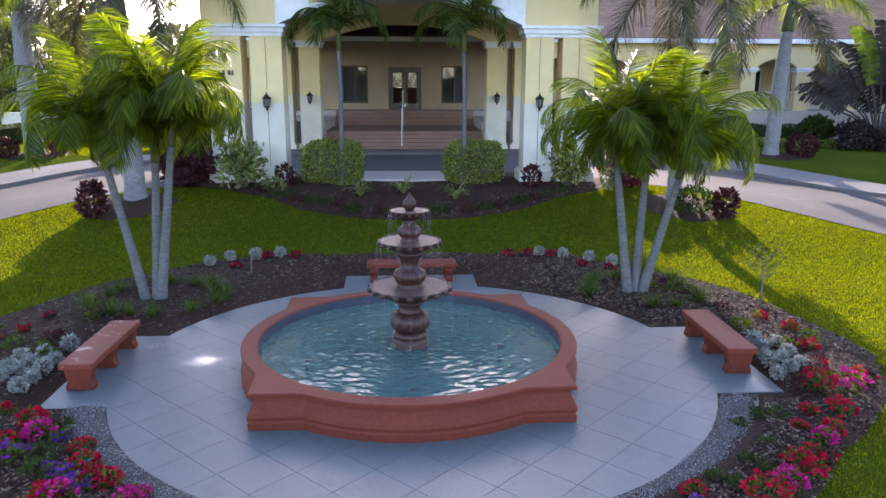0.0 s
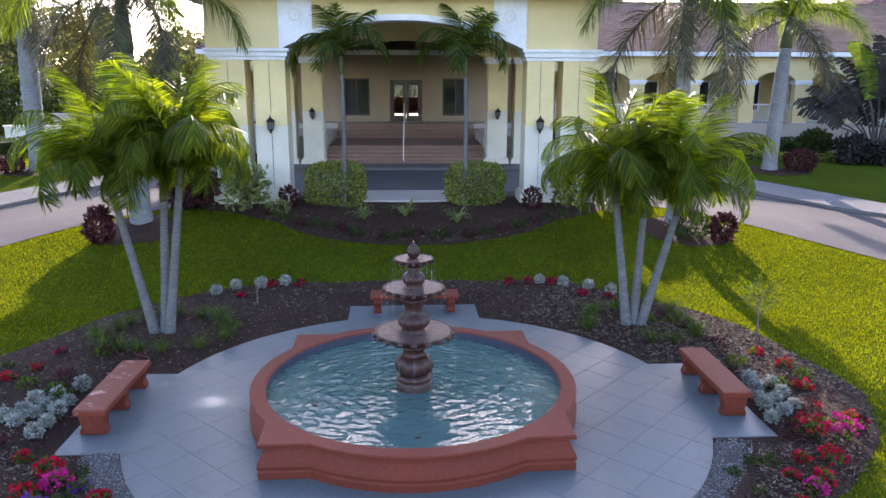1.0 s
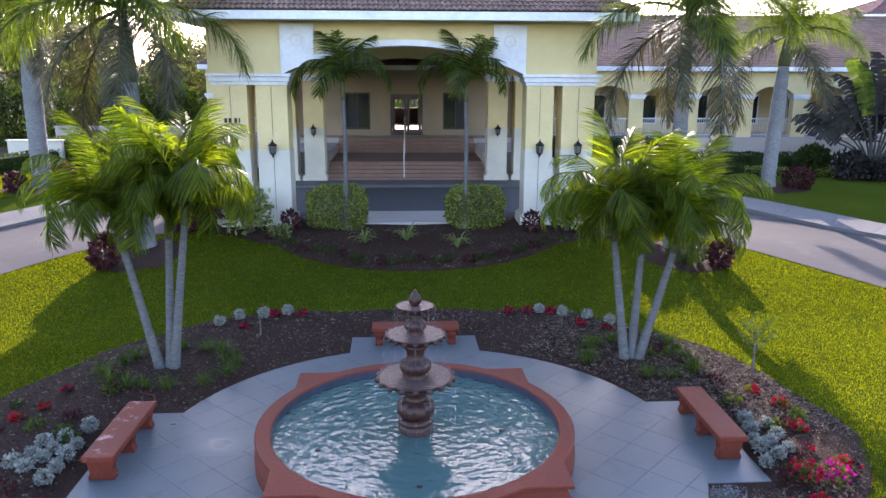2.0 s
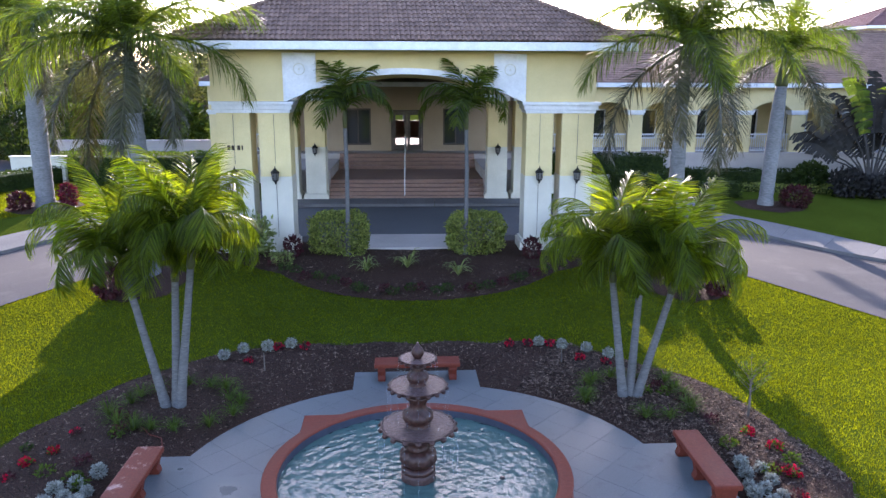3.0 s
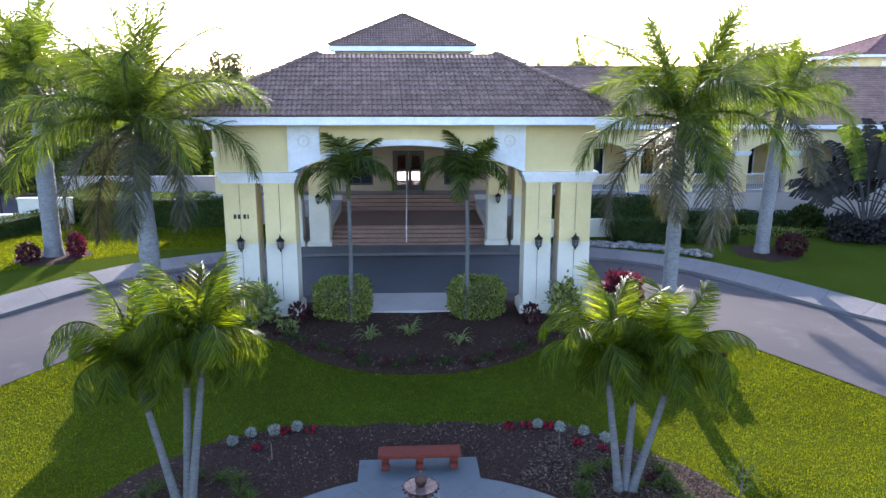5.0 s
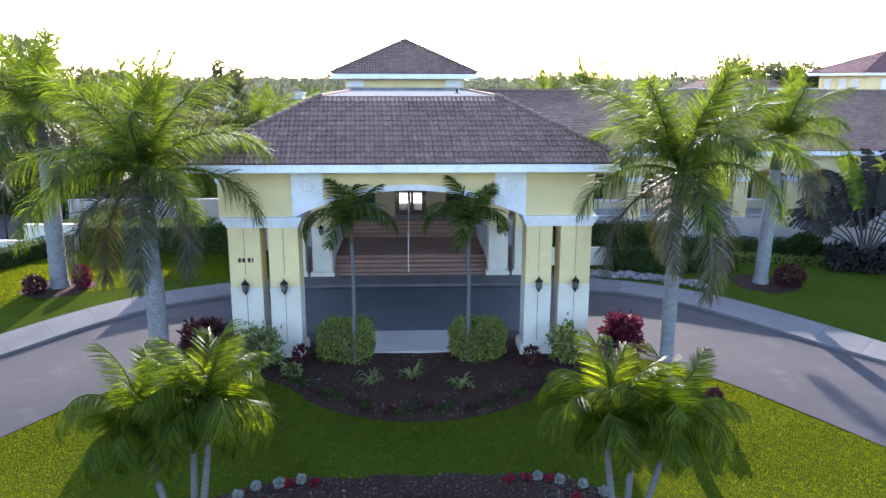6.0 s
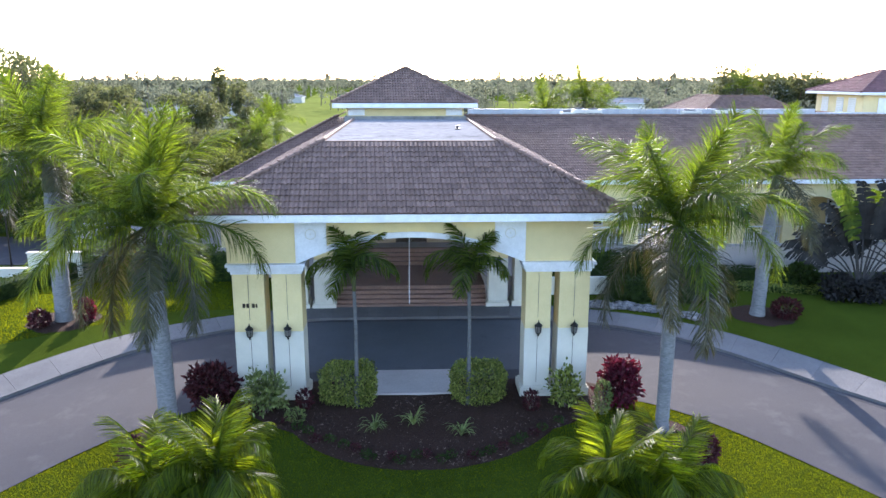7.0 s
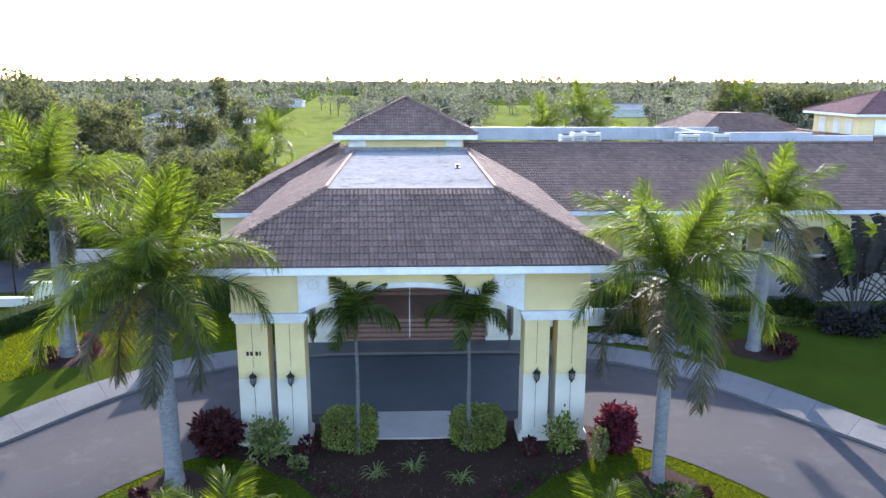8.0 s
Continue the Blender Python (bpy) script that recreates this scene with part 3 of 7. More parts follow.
def column(parent, x0, x1, y0, y1, top=SPRING, dado=2.75, split=True):
    """Square column: plinth, white lower shaft, yellow upper shaft."""
    col = part("column", boxes((x0 + 0.012, x1 - 0.012, y0 + 0.012, y1 - 0.012, dado, top - 0.38), bev=0.012), YELLOW, parent)
    part("lower_shaft", boxes((x0, x1, y0, y1, 0.0, dado + 0.002), bev=0.012), WHITE, col, "white painted lower shaft")
    part("plinth", boxes((x0 - 0.13, x1 + 0.1, y0 - 0.1, y1 + 0.1, -0.25, 0.38), (x0 - 0.07, x1 + 0.05, y0 - 0.05, y1 + 0.05, 0.382, 0.45), bev=0.015), WHITE, col, "white plinth block")
    return col


def lantern_mesh(parent, x, y, z, h=0.62):
    lan = thing("wall_lantern", (x, y, z), "black iron carriage lantern with frosted glass on a column", "lantern", "lanterns on the columns")
    if parent:
        lan.matrix_basis = parent.matrix_world @ lan.matrix_basis
    part("back_plate", boxes((-0.06, 0.06, -0.02, 0.03, -0.1, 0.22), bev=0.008), BLACKMETAL, lan)
    bm = bmesh.new()
    tube(bm, curve_pts((0, 0, 0.14), (0, -0.12, 0.38), (0, -0.17, 0.3), 6), 0.014, 6)
    part("bracket", bm, BLACKMETAL, lan)
    bm = bmesh.new()
    lathe(bm, [(0.015, 0.42), (0.02, 0.36), (0.035, 0.34), (0.05, 0.31), (0.14, 0.23), (0.155, 0.2), (0.145, 0.18)], 6, loc=(0, -0.17))
    part("hood", bm, BLACKMETAL, lan, smooth=False)
    bm = bmesh.new()
    lathe(bm, [(0.12, 0.18), (0.09, -0.06)], 6, loc=(0, -0.17))
    part("glass", bm, LAMPGLASS, lan, "frosted glass panes")
    for i in range(6):
        a = 2 * math.pi * i / 6
        bm = bmesh.new()
        tube(bm, [(0.125 * math.cos(a), -0.17 + 0.125 * math.sin(a), 0.18), (0.094 * math.cos(a), -0.17 + 0.094 * math.sin(a), -0.07)], 0.01, 4)
        part("cage_bar", bm, BLACKMETAL, lan)
    bm = bmesh.new()
    lathe(bm, [(0.1, -0.06), (0.105, -0.085), (0.06, -0.11), (0.03, -0.15), (0.035, -0.17), (0.008, -0.22)], 6, loc=(0, -0.17))
    part("base_finial", bm, BLACKMETAL, lan)
    return lan


COLS = ((-6.52, -5.36), (-5.1, -4.0), (4.22, 5.2), (5.48, 6.63))
first_lantern = None
for x0, x1 in COLS:
    column(portico, x0, x1, 0.0, 1.02)
    m = Matrix.Translation((AX + (x0 + x1) / 2, FRONT - 0.025, 3.72))
    if first_lantern is None:
        first_lantern = lantern_mesh(None, *m.translation)
    else:
        copy_thing(first_lantern, m)
    # thin conduit below and above each lantern
    part("conduit", boxes(((x0 + x1) / 2 - 0.008, (x0 + x1) / 2 + 0.008, -0.012, 0.004, 0.6, 2.6), ((x0 + x1) / 2 - 0.006, (x0 + x1) / 2 + 0.006, -0.006, 0.02, 3.2, 4.9)), KERB, portico)
for x0, x1 in ((-6.52, -4.0), (4.22, 6.63)):
    bm = boxes((x0 - 0.03, x1 + 0.03, -0.03, 1.05, SPRING - 0.38, SPRING - 0.26), (x0 - 0.1, x1 + 0.1, -0.1, 1.12, SPRING - 0.258, SPRING - 0.1), (x0 - 0.17, x1 + 0.17, -0.17, 1.19, SPRING - 0.098, SPRING + 0.01), bev=0.014)
    part("capital", bm, TRIM, portico, "stepped white capital moulding")

# side beams and rear columns
for s in (-1, 1):
    xo, xi = (s * 6.6, s * 5.75)
    a, b = sorted((xo, xi))
    side = lambda y: arch_z(y - 6.1, 4.9, SPRING, 1.0) if abs(y - 6.1) < 4.9 else SPRING
    rows_y = [0.952] + [6.1 + 4.9 * (i / 10 - 1) for i in range(21)] + [19.3]
    bm = bmesh.new()
    rows = []
    for y in rows_y:
        z = side(y)
        rows.append([bm.verts.new(c) for c in ((a, y, z), (a, y, EAVE), (b, y, EAVE), (b, y, z))])
    for p, q in zip(rows, rows[1:]):
        for k in range(4):
            bm.faces.new((p[k], p[(k + 1) % 4], q[(k + 1) % 4], q[k]))
    bm.faces.new(rows[0][::-1]), bm.faces.new(rows[-1])
    part("side_beam", bm, YELLOW, portico)
    for x0, x1 in ((4.05, 5.05), (5.4, 6.55)):
        x0, x1 = sorted((s * x0, s * x1))
        col = column(portico, x0, x1, 11.1, 12.1, EAVE - 0.35)
        part("capital", boxes((x0 - 0.08, x1 + 0.08, 11.02, 12.18, SPRING - 0.3, SPRING - 0.12), (x0 - 0.13, x1 + 0.13, 10.97, 12.23, SPRING - 0.118, SPRING), bev=0.012), TRIM, col)
    copy_thing(first_lantern, Matrix.Translation((AX + s * 4.55, FRONT + 11.08, 3.55)))
rear = lambda x: arch_z(x, 4.0, SPRING, 0.8) if abs(x) < 4.0 else SPRING
part("rear_beam", arched_beam(bmesh.new(), [-5.74] + [4.0 * (i / 10 - 1) for i in range(21)] + [5.74], rear, EAVE - 0.02, 11.15, 12.0), YELLOW, portico)
bm = boxes((-5.74, 5.74, 0.955, 19.2, EAVE - 0.16, EAVE - 0.03))
tagged(part("ceiling", bm, CEILING), "beige plaster ceiling under the entrance canopy", "ceiling", kind="structure").matrix_basis = Matrix.Translation((AX, FRONT, 1.0))
# fascia and soffit
EX, EY0 = 7.72, -1.05
bm = boxes((-EX, EX, EY0, EY0 + 0.06, EAVE - 0.13, EAVE + 0.14), (-EX, -EX + 0.06, EY0 + 0.062, 20.5, EAVE - 0.13, EAVE + 0.14), (EX - 0.06, EX, EY0 + 0.062, 20.5, EAVE - 0.13, EAVE + 0.14), bev=0.01)
part("fascia", bm, TRIM, portico, "white eaves board and gutter")
bm = boxes((-EX + 0.062, EX - 0.062, EY0 + 0.062, 0.058, EAVE - 0.1, EAVE - 0.06), (-EX + 0.062, -6.602, 0.06, 20.5, EAVE - 0.1, EAVE - 0.06), (6.602, EX - 0.062, 0.06, 20.5, EAVE - 0.1, EAVE - 0.06))
part("soffit", bm, TRIM, portico)

# ---- tiled roofs ----
TW, TL = 0.34, 0.36


def tile_verts(o, u, v, n, w, l, lift=0.05):
    """Two-barrel clay tile at o: u across, v up the slope, n out of it."""
    prof = ((0.0, 0.012), (0.12, 0.05), (0.3, 0.05), (0.44, 0.01), (0.56, 0.012), (0.68, 0.05), (0.86, 0.05), (0.98, 0.01))
    vs = []
    for f, up in ((0.0, lift), (1.12, 0.006)):
        for a, h in prof:
            vs.append(o + u * (a * w) + v * (f * l) + n * (h + up))
    for a, h in prof:
        vs.append(o + u * (a * w) + n * (h + lift - 0.035))
    fs = [(i, i + 1, 9 + i, 8 + i) for i in range(7)] + [(16 + i, 17 + i, i + 1, i) for i in range(7)]
    return vs, fs


def tiled_slope(owner, o, u, v, length, lo, hi, pieces=None, material=None, name="roof_tiles"):
    """Rows of tiles from the eave at o up v; lo(s) and hi(s) bound each row. pieces(p): tiles kept as parts of their own."""
    o, u, v = Vector(o), Vector(u).normalized(), Vector(v).normalized()
    n = u.cross(v).normalized()
    vs, fs, kept = [], [], 0
    proto = None
    for r in range(int(length / TL)):
        s = r * TL
        a, b = lo(s + TL * 0.3), hi(s + TL * 0.3)
        shift = 0.0
        x = a
        while x < b - 0.03:
            w = min(TW, b - x)
            p = o + u * x + v * s + n * rng.uniform(-0.006, 0.006)
            if pieces and w == TW and pieces(p) and kept < 300:
                if proto is None:
                    tv, tf = tile_verts(Vector(), u, v, n, TW, TL)
                    proto = bpy.data.meshes.new("roof_tile")
                    proto.from_pydata(tv, [], tf)
                    proto.materials.append(ROOFTILE)
                shared("roof_tile", proto, owner, Matrix.Translation(p) @ pose(0, 0, 0, 0, 0, rng.uniform(-0.6, 0.6)))
                kept += 1
            else:
                tv, tf = tile_verts(p, u, v, n, w, TL)
                k = len(vs)
                vs += tv
                fs += [tuple(k + i for i in f) for f in tf]
            x += TW
    ob = raw(name, vs, fs, material or ROOFTILES, owner)
    ob["kind"] = "stuff"
    return ob


def sheet(name, pts, material, parent):
    return raw(name, [tuple(p) for p in pts], [tuple(range(len(pts)))], material, parent)


RZ, RY, RX = 9.46, 3.3, 3.42       # flat top of the canopy roof
E0 = EAVE + 0.14
roof = part("roof", prism(bmesh.new(), [(-EX + 0.05, E0 - 0.02), (EX - 0.05, E0 - 0.02), (RX, RZ - 0.05), (-RX, RZ - 0.05)], 1, RY, 25.5), UNDERLAY, portico, "mauve-brown clay tile hip roof with a flat top")
sheet("underlay", [(-EX + 0.05, EY0 + 0.05, E0 - 0.02), (EX - 0.05, EY0 + 0.05, E0 - 0.02), (RX, RY, RZ - 0.05), (-RX, RY, RZ - 0.05)], UNDERLAY, roof)
for s in (-1, 1):
    q = [(s * (EX - 0.05), EY0 + 0.05, E0 - 0.02), (s * RX, RY, RZ - 0.05), (s * (EX - 0.05), RY, E0 - 0.02)]
    sheet("underlay", q, UNDERLAY, roof)
L = math.hypot(RY - EY0, RZ - E0)
k = (EX - RX) / L
tiled_slope(roof, (0, EY0, E0), (1, 0, 0), (0, RY - EY0, RZ - E0), L, lambda s: -EX + k * s, lambda s: EX - k * s, pieces=lambda p: abs(p.x) < 3.6)
Ls = math.hypot(EX - RX, RZ - E0)
for s in (-1, 1):
    kk = (RY - EY0) / Ls
    if s > 0:
        tiled_slope(roof, (EX, EY0, E0), (0, 1, 0), (-(EX - RX), 0, RZ - E0), Ls, lambda q: kk * q, lambda q: 21.0 + 0.9 * q)
    else:
        tiled_slope(roof, (-EX, 21.0, E0), (0, -1, 0), (EX - RX, 0, RZ - E0), Ls, lambda q: -0.9 * q, lambda q: 22.05 - kk * q)
    # hip caps
    bm = bmesh.new()
    a, b = Vector((s * (EX - 0.02), EY0 + 0.02, E0 + 0.08)), Vector((s * RX, RY, RZ + 0.06))
    n = 17
    for i in range(n):
        p, q = a.lerp(b, i / n), a.lerp(b, (i + 1.12) / n)
        tube(bm, [p + Vector((0, 0, 0.03)), q], [0.1, 0.075], 8)
    part("hip_cap", bm, ROOFTILES, roof)
bm = boxes((-RX, RX, RY + 0.02, 19.4, RZ - 0.1, RZ + 0.0))
part("flat_deck", bm, MEMBRANE, roof, "weathered pale roof membrane on the flat top")
part("deck_curb", boxes((-RX - 0.06, RX + 0.06, RY - 0.08, RY + 0.06, RZ - 0.08, RZ + 0.03), (-RX - 0.08, -RX + 0.06, RY + 0.062, 19.3, RZ - 0.08, RZ + 0.1), (RX - 0.06, RX + 0.08, RY + 0.062, 19.3, RZ - 0.08, RZ + 0.1), bev=0.02), ROOFTILES, roof)
bm = bmesh.new()
lathe(bm, [(0.13, RZ), (0.13, RZ + 0.05), (0.06, RZ + 0.07), (0.06, RZ + 0.16), (0.1, RZ + 0.17), (0.1, RZ + 0.2)], 14, loc=(2.3, 10.2))
part("roof_vent", bm, BLACKMETAL, roof, "small dark roof vent")

# ---- main building behind the canopy ----
hall = thing("clubhouse", (0, 0, 0), "long yellow stucco building with arcade, railings and mauve tile roof", "building", kind="structure")
FLOOR, WALLY = 2.75, 44.5
# terrace podium with the entrance stairs let into it
part("podium", boxes((-12.0, AX - 3.98, 43.9, 47.9, 0.7, FLOOR), (AX + 3.98, 50.0, 43.9, 47.9, 0.7, FLOOR), (AX - 6.55, AX - 3.98, 38.4, 43.898, 0.7, FLOOR - 0.3), (AX + 3.98, AX + 6.55, 38.4, 43.898, 0.7, FLOOR - 0.3), (AX - 3.978, AX + 3.978, 44.25, 47.9, 0.7, FLOOR - 0.002), bev=0.015), PODIUMPAINT, hall, "pale podium wall")
stair = thing("entrance_stair", (AX, 37.2, 1.1), "wide warm stone entrance steps with a landing", "stairs", kind="structure")
for i in range(5):
    part("step", boxes((-3.97, 3.97, 0.3 * i, 0.3 * i + (0.34 if i < 4 else 4.6), -0.3, 0.17 * (i + 1)), bev=0.012), STEPSTONE, stair)
for i in range(4):
    part("step", boxes((-3.97, 3.97, 5.8 + 0.3 * i, 7.05, 0.85, 0.852 + 0.199 * (i + 1)), bev=0.012), STEPSTONE, stair)
rail = thing("stair_handrail", (AX - 0.12, 37.3, 1.2), "slim pale metal handrail in the middle of the steps", "handrail")
bm = bmesh.new()
tube(bm, [(0, 0, 0.0), (0, 0, 0.92), (0, 0.05, 0.98), (0, 1.5, 1.83), (0, 1.9, 1.86), (0, 1.9, 0.8)], 0.028, 8)
part("rail_bar", bm, TRIM, rail)
bm = bmesh.new()
tube(bm, [(0, 0.75, 0.4), (0, 0.75, 1.4)], 0.022, 8)
part("post", bm, TRIM, rail)

copy_thing(rail, pose(AX - 0.12, 42.4, 1.86) @ Matrix.Diagonal((1, 0.9, 1.1, 1)))

# entrance wall, shade in its stucco colour, with glazed double door and tall dark windows
EWY = 45.6
part("entrance_wall", boxes((AX - 6.6, AX - 3.75, EWY, EWY + 0.3, FLOOR, 8.35), (AX - 2.2, AX - 0.98, EWY, EWY + 0.3, FLOOR, 8.35), (AX + 0.98, AX + 2.2, EWY, EWY + 0.3, FLOOR, 8.35), (AX + 3.75, AX + 6.6, EWY, EWY + 0.3, FLOOR, 8.35),
     (AX - 0.978, AX + 0.978, EWY, EWY + 0.3, 5.22, 8.35), (AX - 3.748, AX - 2.202, EWY, EWY + 0.3, 5.3, 8.35), (AX + 2.202, AX + 3.748, EWY, EWY + 0.3, 5.3, 8.35), (AX - 3.748, AX - 2.202, EWY, EWY + 0.3, FLOOR, 3.1), (AX + 2.202, AX + 3.748, EWY, EWY + 0.3, FLOOR, 3.1)), SHADEDYELLOW, hall)
door = thing("double_door", (AX, EWY + 0.08, FLOOR), "dark wooden double entrance door with tall glass panes", "door", kind="structure")
part("door_frame", boxes((-0.975, -0.88, 0, 0.16, 0, 2.46), (0.88, 0.975, 0, 0.16, 0, 2.46), (-0.878, 0.878, 0, 0.16, 2.36, 2.46), bev=0.01), DOORWOOD, door)
for s in (-1, 1):
    a, b = sorted((s * 0.01, s * 0.875))
    leaf = part("door_leaf", boxes((a, a + 0.17, 0.05, 0.11, 0.02, 2.35), (b - 0.17, b, 0.05, 0.11, 0.02, 2.35), (a + 0.172, b - 0.172, 0.05, 0.11, 2.15, 2.35), (a + 0.172, b - 0.172, 0.05, 0.11, 0.02, 0.35), bev=0.006), DOORWOOD, door)
    pane = part("pane", boxes((a + 0.17, b - 0.17, 0.075, 0.085, 0.35, 2.15)), CLEARPANE, leaf)
    pane.visible_shadow = False
    bm = bmesh.new()
    tube(bm, [(s * 0.09, 0.05, 0.9), (s * 0.09, 0.0, 0.92), (s * 0.09, 0.0, 1.3), (s * 0.09, 0.05, 1.32)], 0.014, 6)
    part("door_handle", bm, BRONZE, leaf)
for s in (-1, 1):
    win = thing("tall_window", (AX + s * 2.975, EWY + 0.05, 3.1), "tall dark window with a white frame beside the door", "window", "entrance windows", "structure")
    part("window_frame", boxes((-0.77, -0.68, 0, 0.14, 0, 2.2), (0.68, 0.77, 0, 0.14, 0, 2.2), (-0.678, 0.678, 0, 0.14, 2.1, 2.2), (-0.678, 0.678, 0, 0.14, 0, 0.1), (-0.03, 0.03, 0.02, 0.12, 0.1, 2.1), bev=0.008), DOORWOOD, win)
    for a in (-0.68, 0.03):
        part("pane", boxes((a, a + 0.65, 0.06, 0.07, 0.1, 2.1)), PANE, win)
# lobby behind the door, open to daylight at its far end
# the low wall across the far end is added to darken the lower panes
part("lobby", boxes((AX - 4.2, AX - 4.0, EWY + 0.31, 58, FLOOR - 0.2, 6.2), (AX + 4.0, AX + 4.2, EWY + 0.31, 58, FLOOR - 0.2, 6.2), (AX - 3.998, AX + 3.998, EWY + 0.31, 58, FLOOR - 0.2, FLOOR - 0.01), (AX - 3.998, AX + 3.998, EWY + 0.31, 58, 6.0, 6.2), (AX - 3.998, AX - 1.6, 57.8, 58, FLOOR, 5.99), (AX + 1.6, AX + 3.998, 57.8, 58, FLOOR, 5.99), (AX - 1.598, AX + 1.598, 57.8, 58, FLOOR, 3.9)), STEPSTONE, hall)

# arcade: columns, arches, railings
BAY, COLW, FIRST = 3.35, 0.88, 6.9
arc_cols = [FIRST + BAY * i for i in range(13)]
left_cols = [-7.4, -11.3]


def arcade_arch(x):
    for a, b in list(zip(arc_cols, arc_cols[1:])) + [(-11.3, -7.4)]:
        h = (b - a - COLW) / 2
        m = (a + b) / 2
        if abs(x - m) < h:
            return arch_z(x - m, h, 5.25, 0.5)
    return 5.25


for x0, x1 in ((6.5, 48.0), (-11.75, -6.9)):
    n = int((x1 - x0) / 0.2)
    part("arcade_wall", arched_beam(bmesh.new(), [x0 + (x1 - x0) * i / n for i in range(n + 1)], arcade_arch, 6.72, WALLY, WALLY + 0.5), YELLOW, hall)
for x in arc_cols + left_cols:
    col = part("arcade_column", boxes((x - COLW / 2, x + COLW / 2, WALLY - 0.02, WALLY + 0.52, FLOOR, 5.0), bev=0.012), YELLOW, hall)
    part("column_cap", boxes((x - COLW / 2 - 0.06, x + COLW / 2 + 0.06, WALLY - 0.08, WALLY + 0.58, 5.0, 5.12), (x - COLW / 2 - 0.11, x + COLW / 2 + 0.11, WALLY - 0.13, WALLY + 0.63, 5.122, 5.26), bev=0.012), TRIM, col)
    part("column_base", boxes((x - COLW / 2 - 0.05, x + COLW / 2 + 0.05, WALLY - 0.07, WALLY + 0.57, 0.8, FLOOR + 0.02), bev=0.012), WHITE, col)
part("arcade_back_wall", boxes((6.5, 48.0, 48.0, 48.3, 0.7, 6.9), (-11.75, AX - 6.62, 48.0, 48.3, 0.7, 6.9), (-11.75, -11.5, 45.05, 47.98, 0.7, 6.7)), YELLOW, hall)
for i, x in enumerate(arc_cols[:-2]):
    win = thing("arcade_window", (x + BAY / 2, 47.98, 3.3), "dark arcade window in a white frame", "window", "arcade windows", "structure")
    part("window_frame", boxes((-0.75, -0.66, -0.05, 0.04, 0, 1.9), (0.66, 0.75, -0.05, 0.04, 0, 1.9), (-0.658, 0.658, -0.05, 0.04, 1.81, 1.9), (-0.658, 0.658, -0.05, 0.04, 0, 0.09), bev=0.008), TRIM, win)
    part("pane", boxes((-0.66, 0.66, -0.01, 0.01, 0.09, 1.81)), PANE, win)

bal_mesh = bpy.data.meshes.new("baluster")
bm = boxes((-0.012, 0.012, -0.012, 0.012, 0.1, 1.02))
bm.to_mesh(bal_mesh)
bm.free()
bal_mesh.materials.append(TRIM)
for a, b in list(zip(arc_cols, arc_cols[1:]))[:8] + [(-11.3, -7.4)]:
    w = b - a - COLW
    railing = thing("railing", ((a + b) / 2, WALLY + 0.2, FLOOR + 0.02), "white metal railing between arcade columns", "railing", "arcade railings")
    part("top_rail", boxes((-w / 2, w / 2, -0.03, 0.03, 1.02, 1.09), bev=0.008), TRIM, railing)
    part("bottom_rail", boxes((-w / 2, w / 2, -0.02, 0.02, 0.06, 0.1), bev=0.006), TRIM, railing)
    n = int(w / 0.13)
    for i in range(n):
        shared("baluster", bal_mesh, railing, Matrix.Translation((-w / 2 + (i + 0.5) * w / n, 0, 0)))

# main roof: front slope and left hip
EVY, EVZ, RGY, RGZ = 44.0, 6.86, 52.5, 10.28
XL, XR, HIPX = -12.0, 52.0, -5.2
part("eaves_board", boxes((XL, XR, EVY - 0.06, EVY, EVZ - 0.24, EVZ + 0.02), (XL - 0.06, XL, EVY - 0.06, 62, EVZ - 0.24, EVZ + 0.02), bev=0.01), TRIM, hall, "white gutter and eaves board")
part("eaves_soffit", boxes((XL, XR, EVY, WALLY + 0.001, EVZ - 0.2, EVZ - 0.16), (XL, -11.752, WALLY + 0.002, 62, EVZ - 0.2, EVZ - 0.16)), TRIM, hall)
mroof = raw("main_roof", [(XL, EVY, EVZ), (XR, EVY, EVZ), (XR, RGY, RGZ), (HIPX, RGY, RGZ), (XL, 62, EVZ), (HIPX, 62, RGZ), (XR, 62, 8.6), (HIPX, RGY + 0.4, 8.6), (XR, RGY + 0.4, 8.6), (HIPX, 62, 8.6)],
            [(0, 1, 2, 3), (0, 3, 5, 4), (3, 2, 8, 7), (7, 8, 6, 9)], UNDERLAY, hall, "mauve-brown clay tile roof")
Lm = math.hypot(RGY - EVY, RGZ - EVZ)
km = (HIPX - XL) / Lm
tiled_slope(mroof, (0, EVY, EVZ), (1, 0, 0), (0, RGY - EVY, RGZ - EVZ), Lm, lambda s: XL + km * s, lambda s: 46.0, pieces=lambda p: 4.0 < p.x < 13.0 and p.z > 8.3)
Lh = math.hypot(HIPX - XL, RGZ - EVZ)
kh = (RGY - EVY) / Lh
tiled_slope(mroof, (XL, 62, EVZ), (0, -1, 0), (HIPX - XL, 0, RGZ - EVZ), Lh, lambda s: 0.0, lambda s: 18.0 - kh * s)
bm = bmesh.new()
a, b = Vector((XL, EVY, EVZ + 0.08)), Vector((HIPX, RGY, RGZ + 0.08))
for i in range(30):
    tube(bm, [a.lerp(b, i / 30) + Vector((0, 0, 0.03)), a.lerp(b, (i + 1.1) / 30)], [0.11, 0.085], 8)
a, b = Vector((3.2, RGY, RGZ + 0.06)), Vector((46.0, RGY, RGZ + 0.06))
for i in range(110):
    tube(bm, [a.lerp(b, i / 110) + Vector((0, 0, 0.03)), a.lerp(b, (i + 1.1) / 110)], [0.11, 0.085], 6)
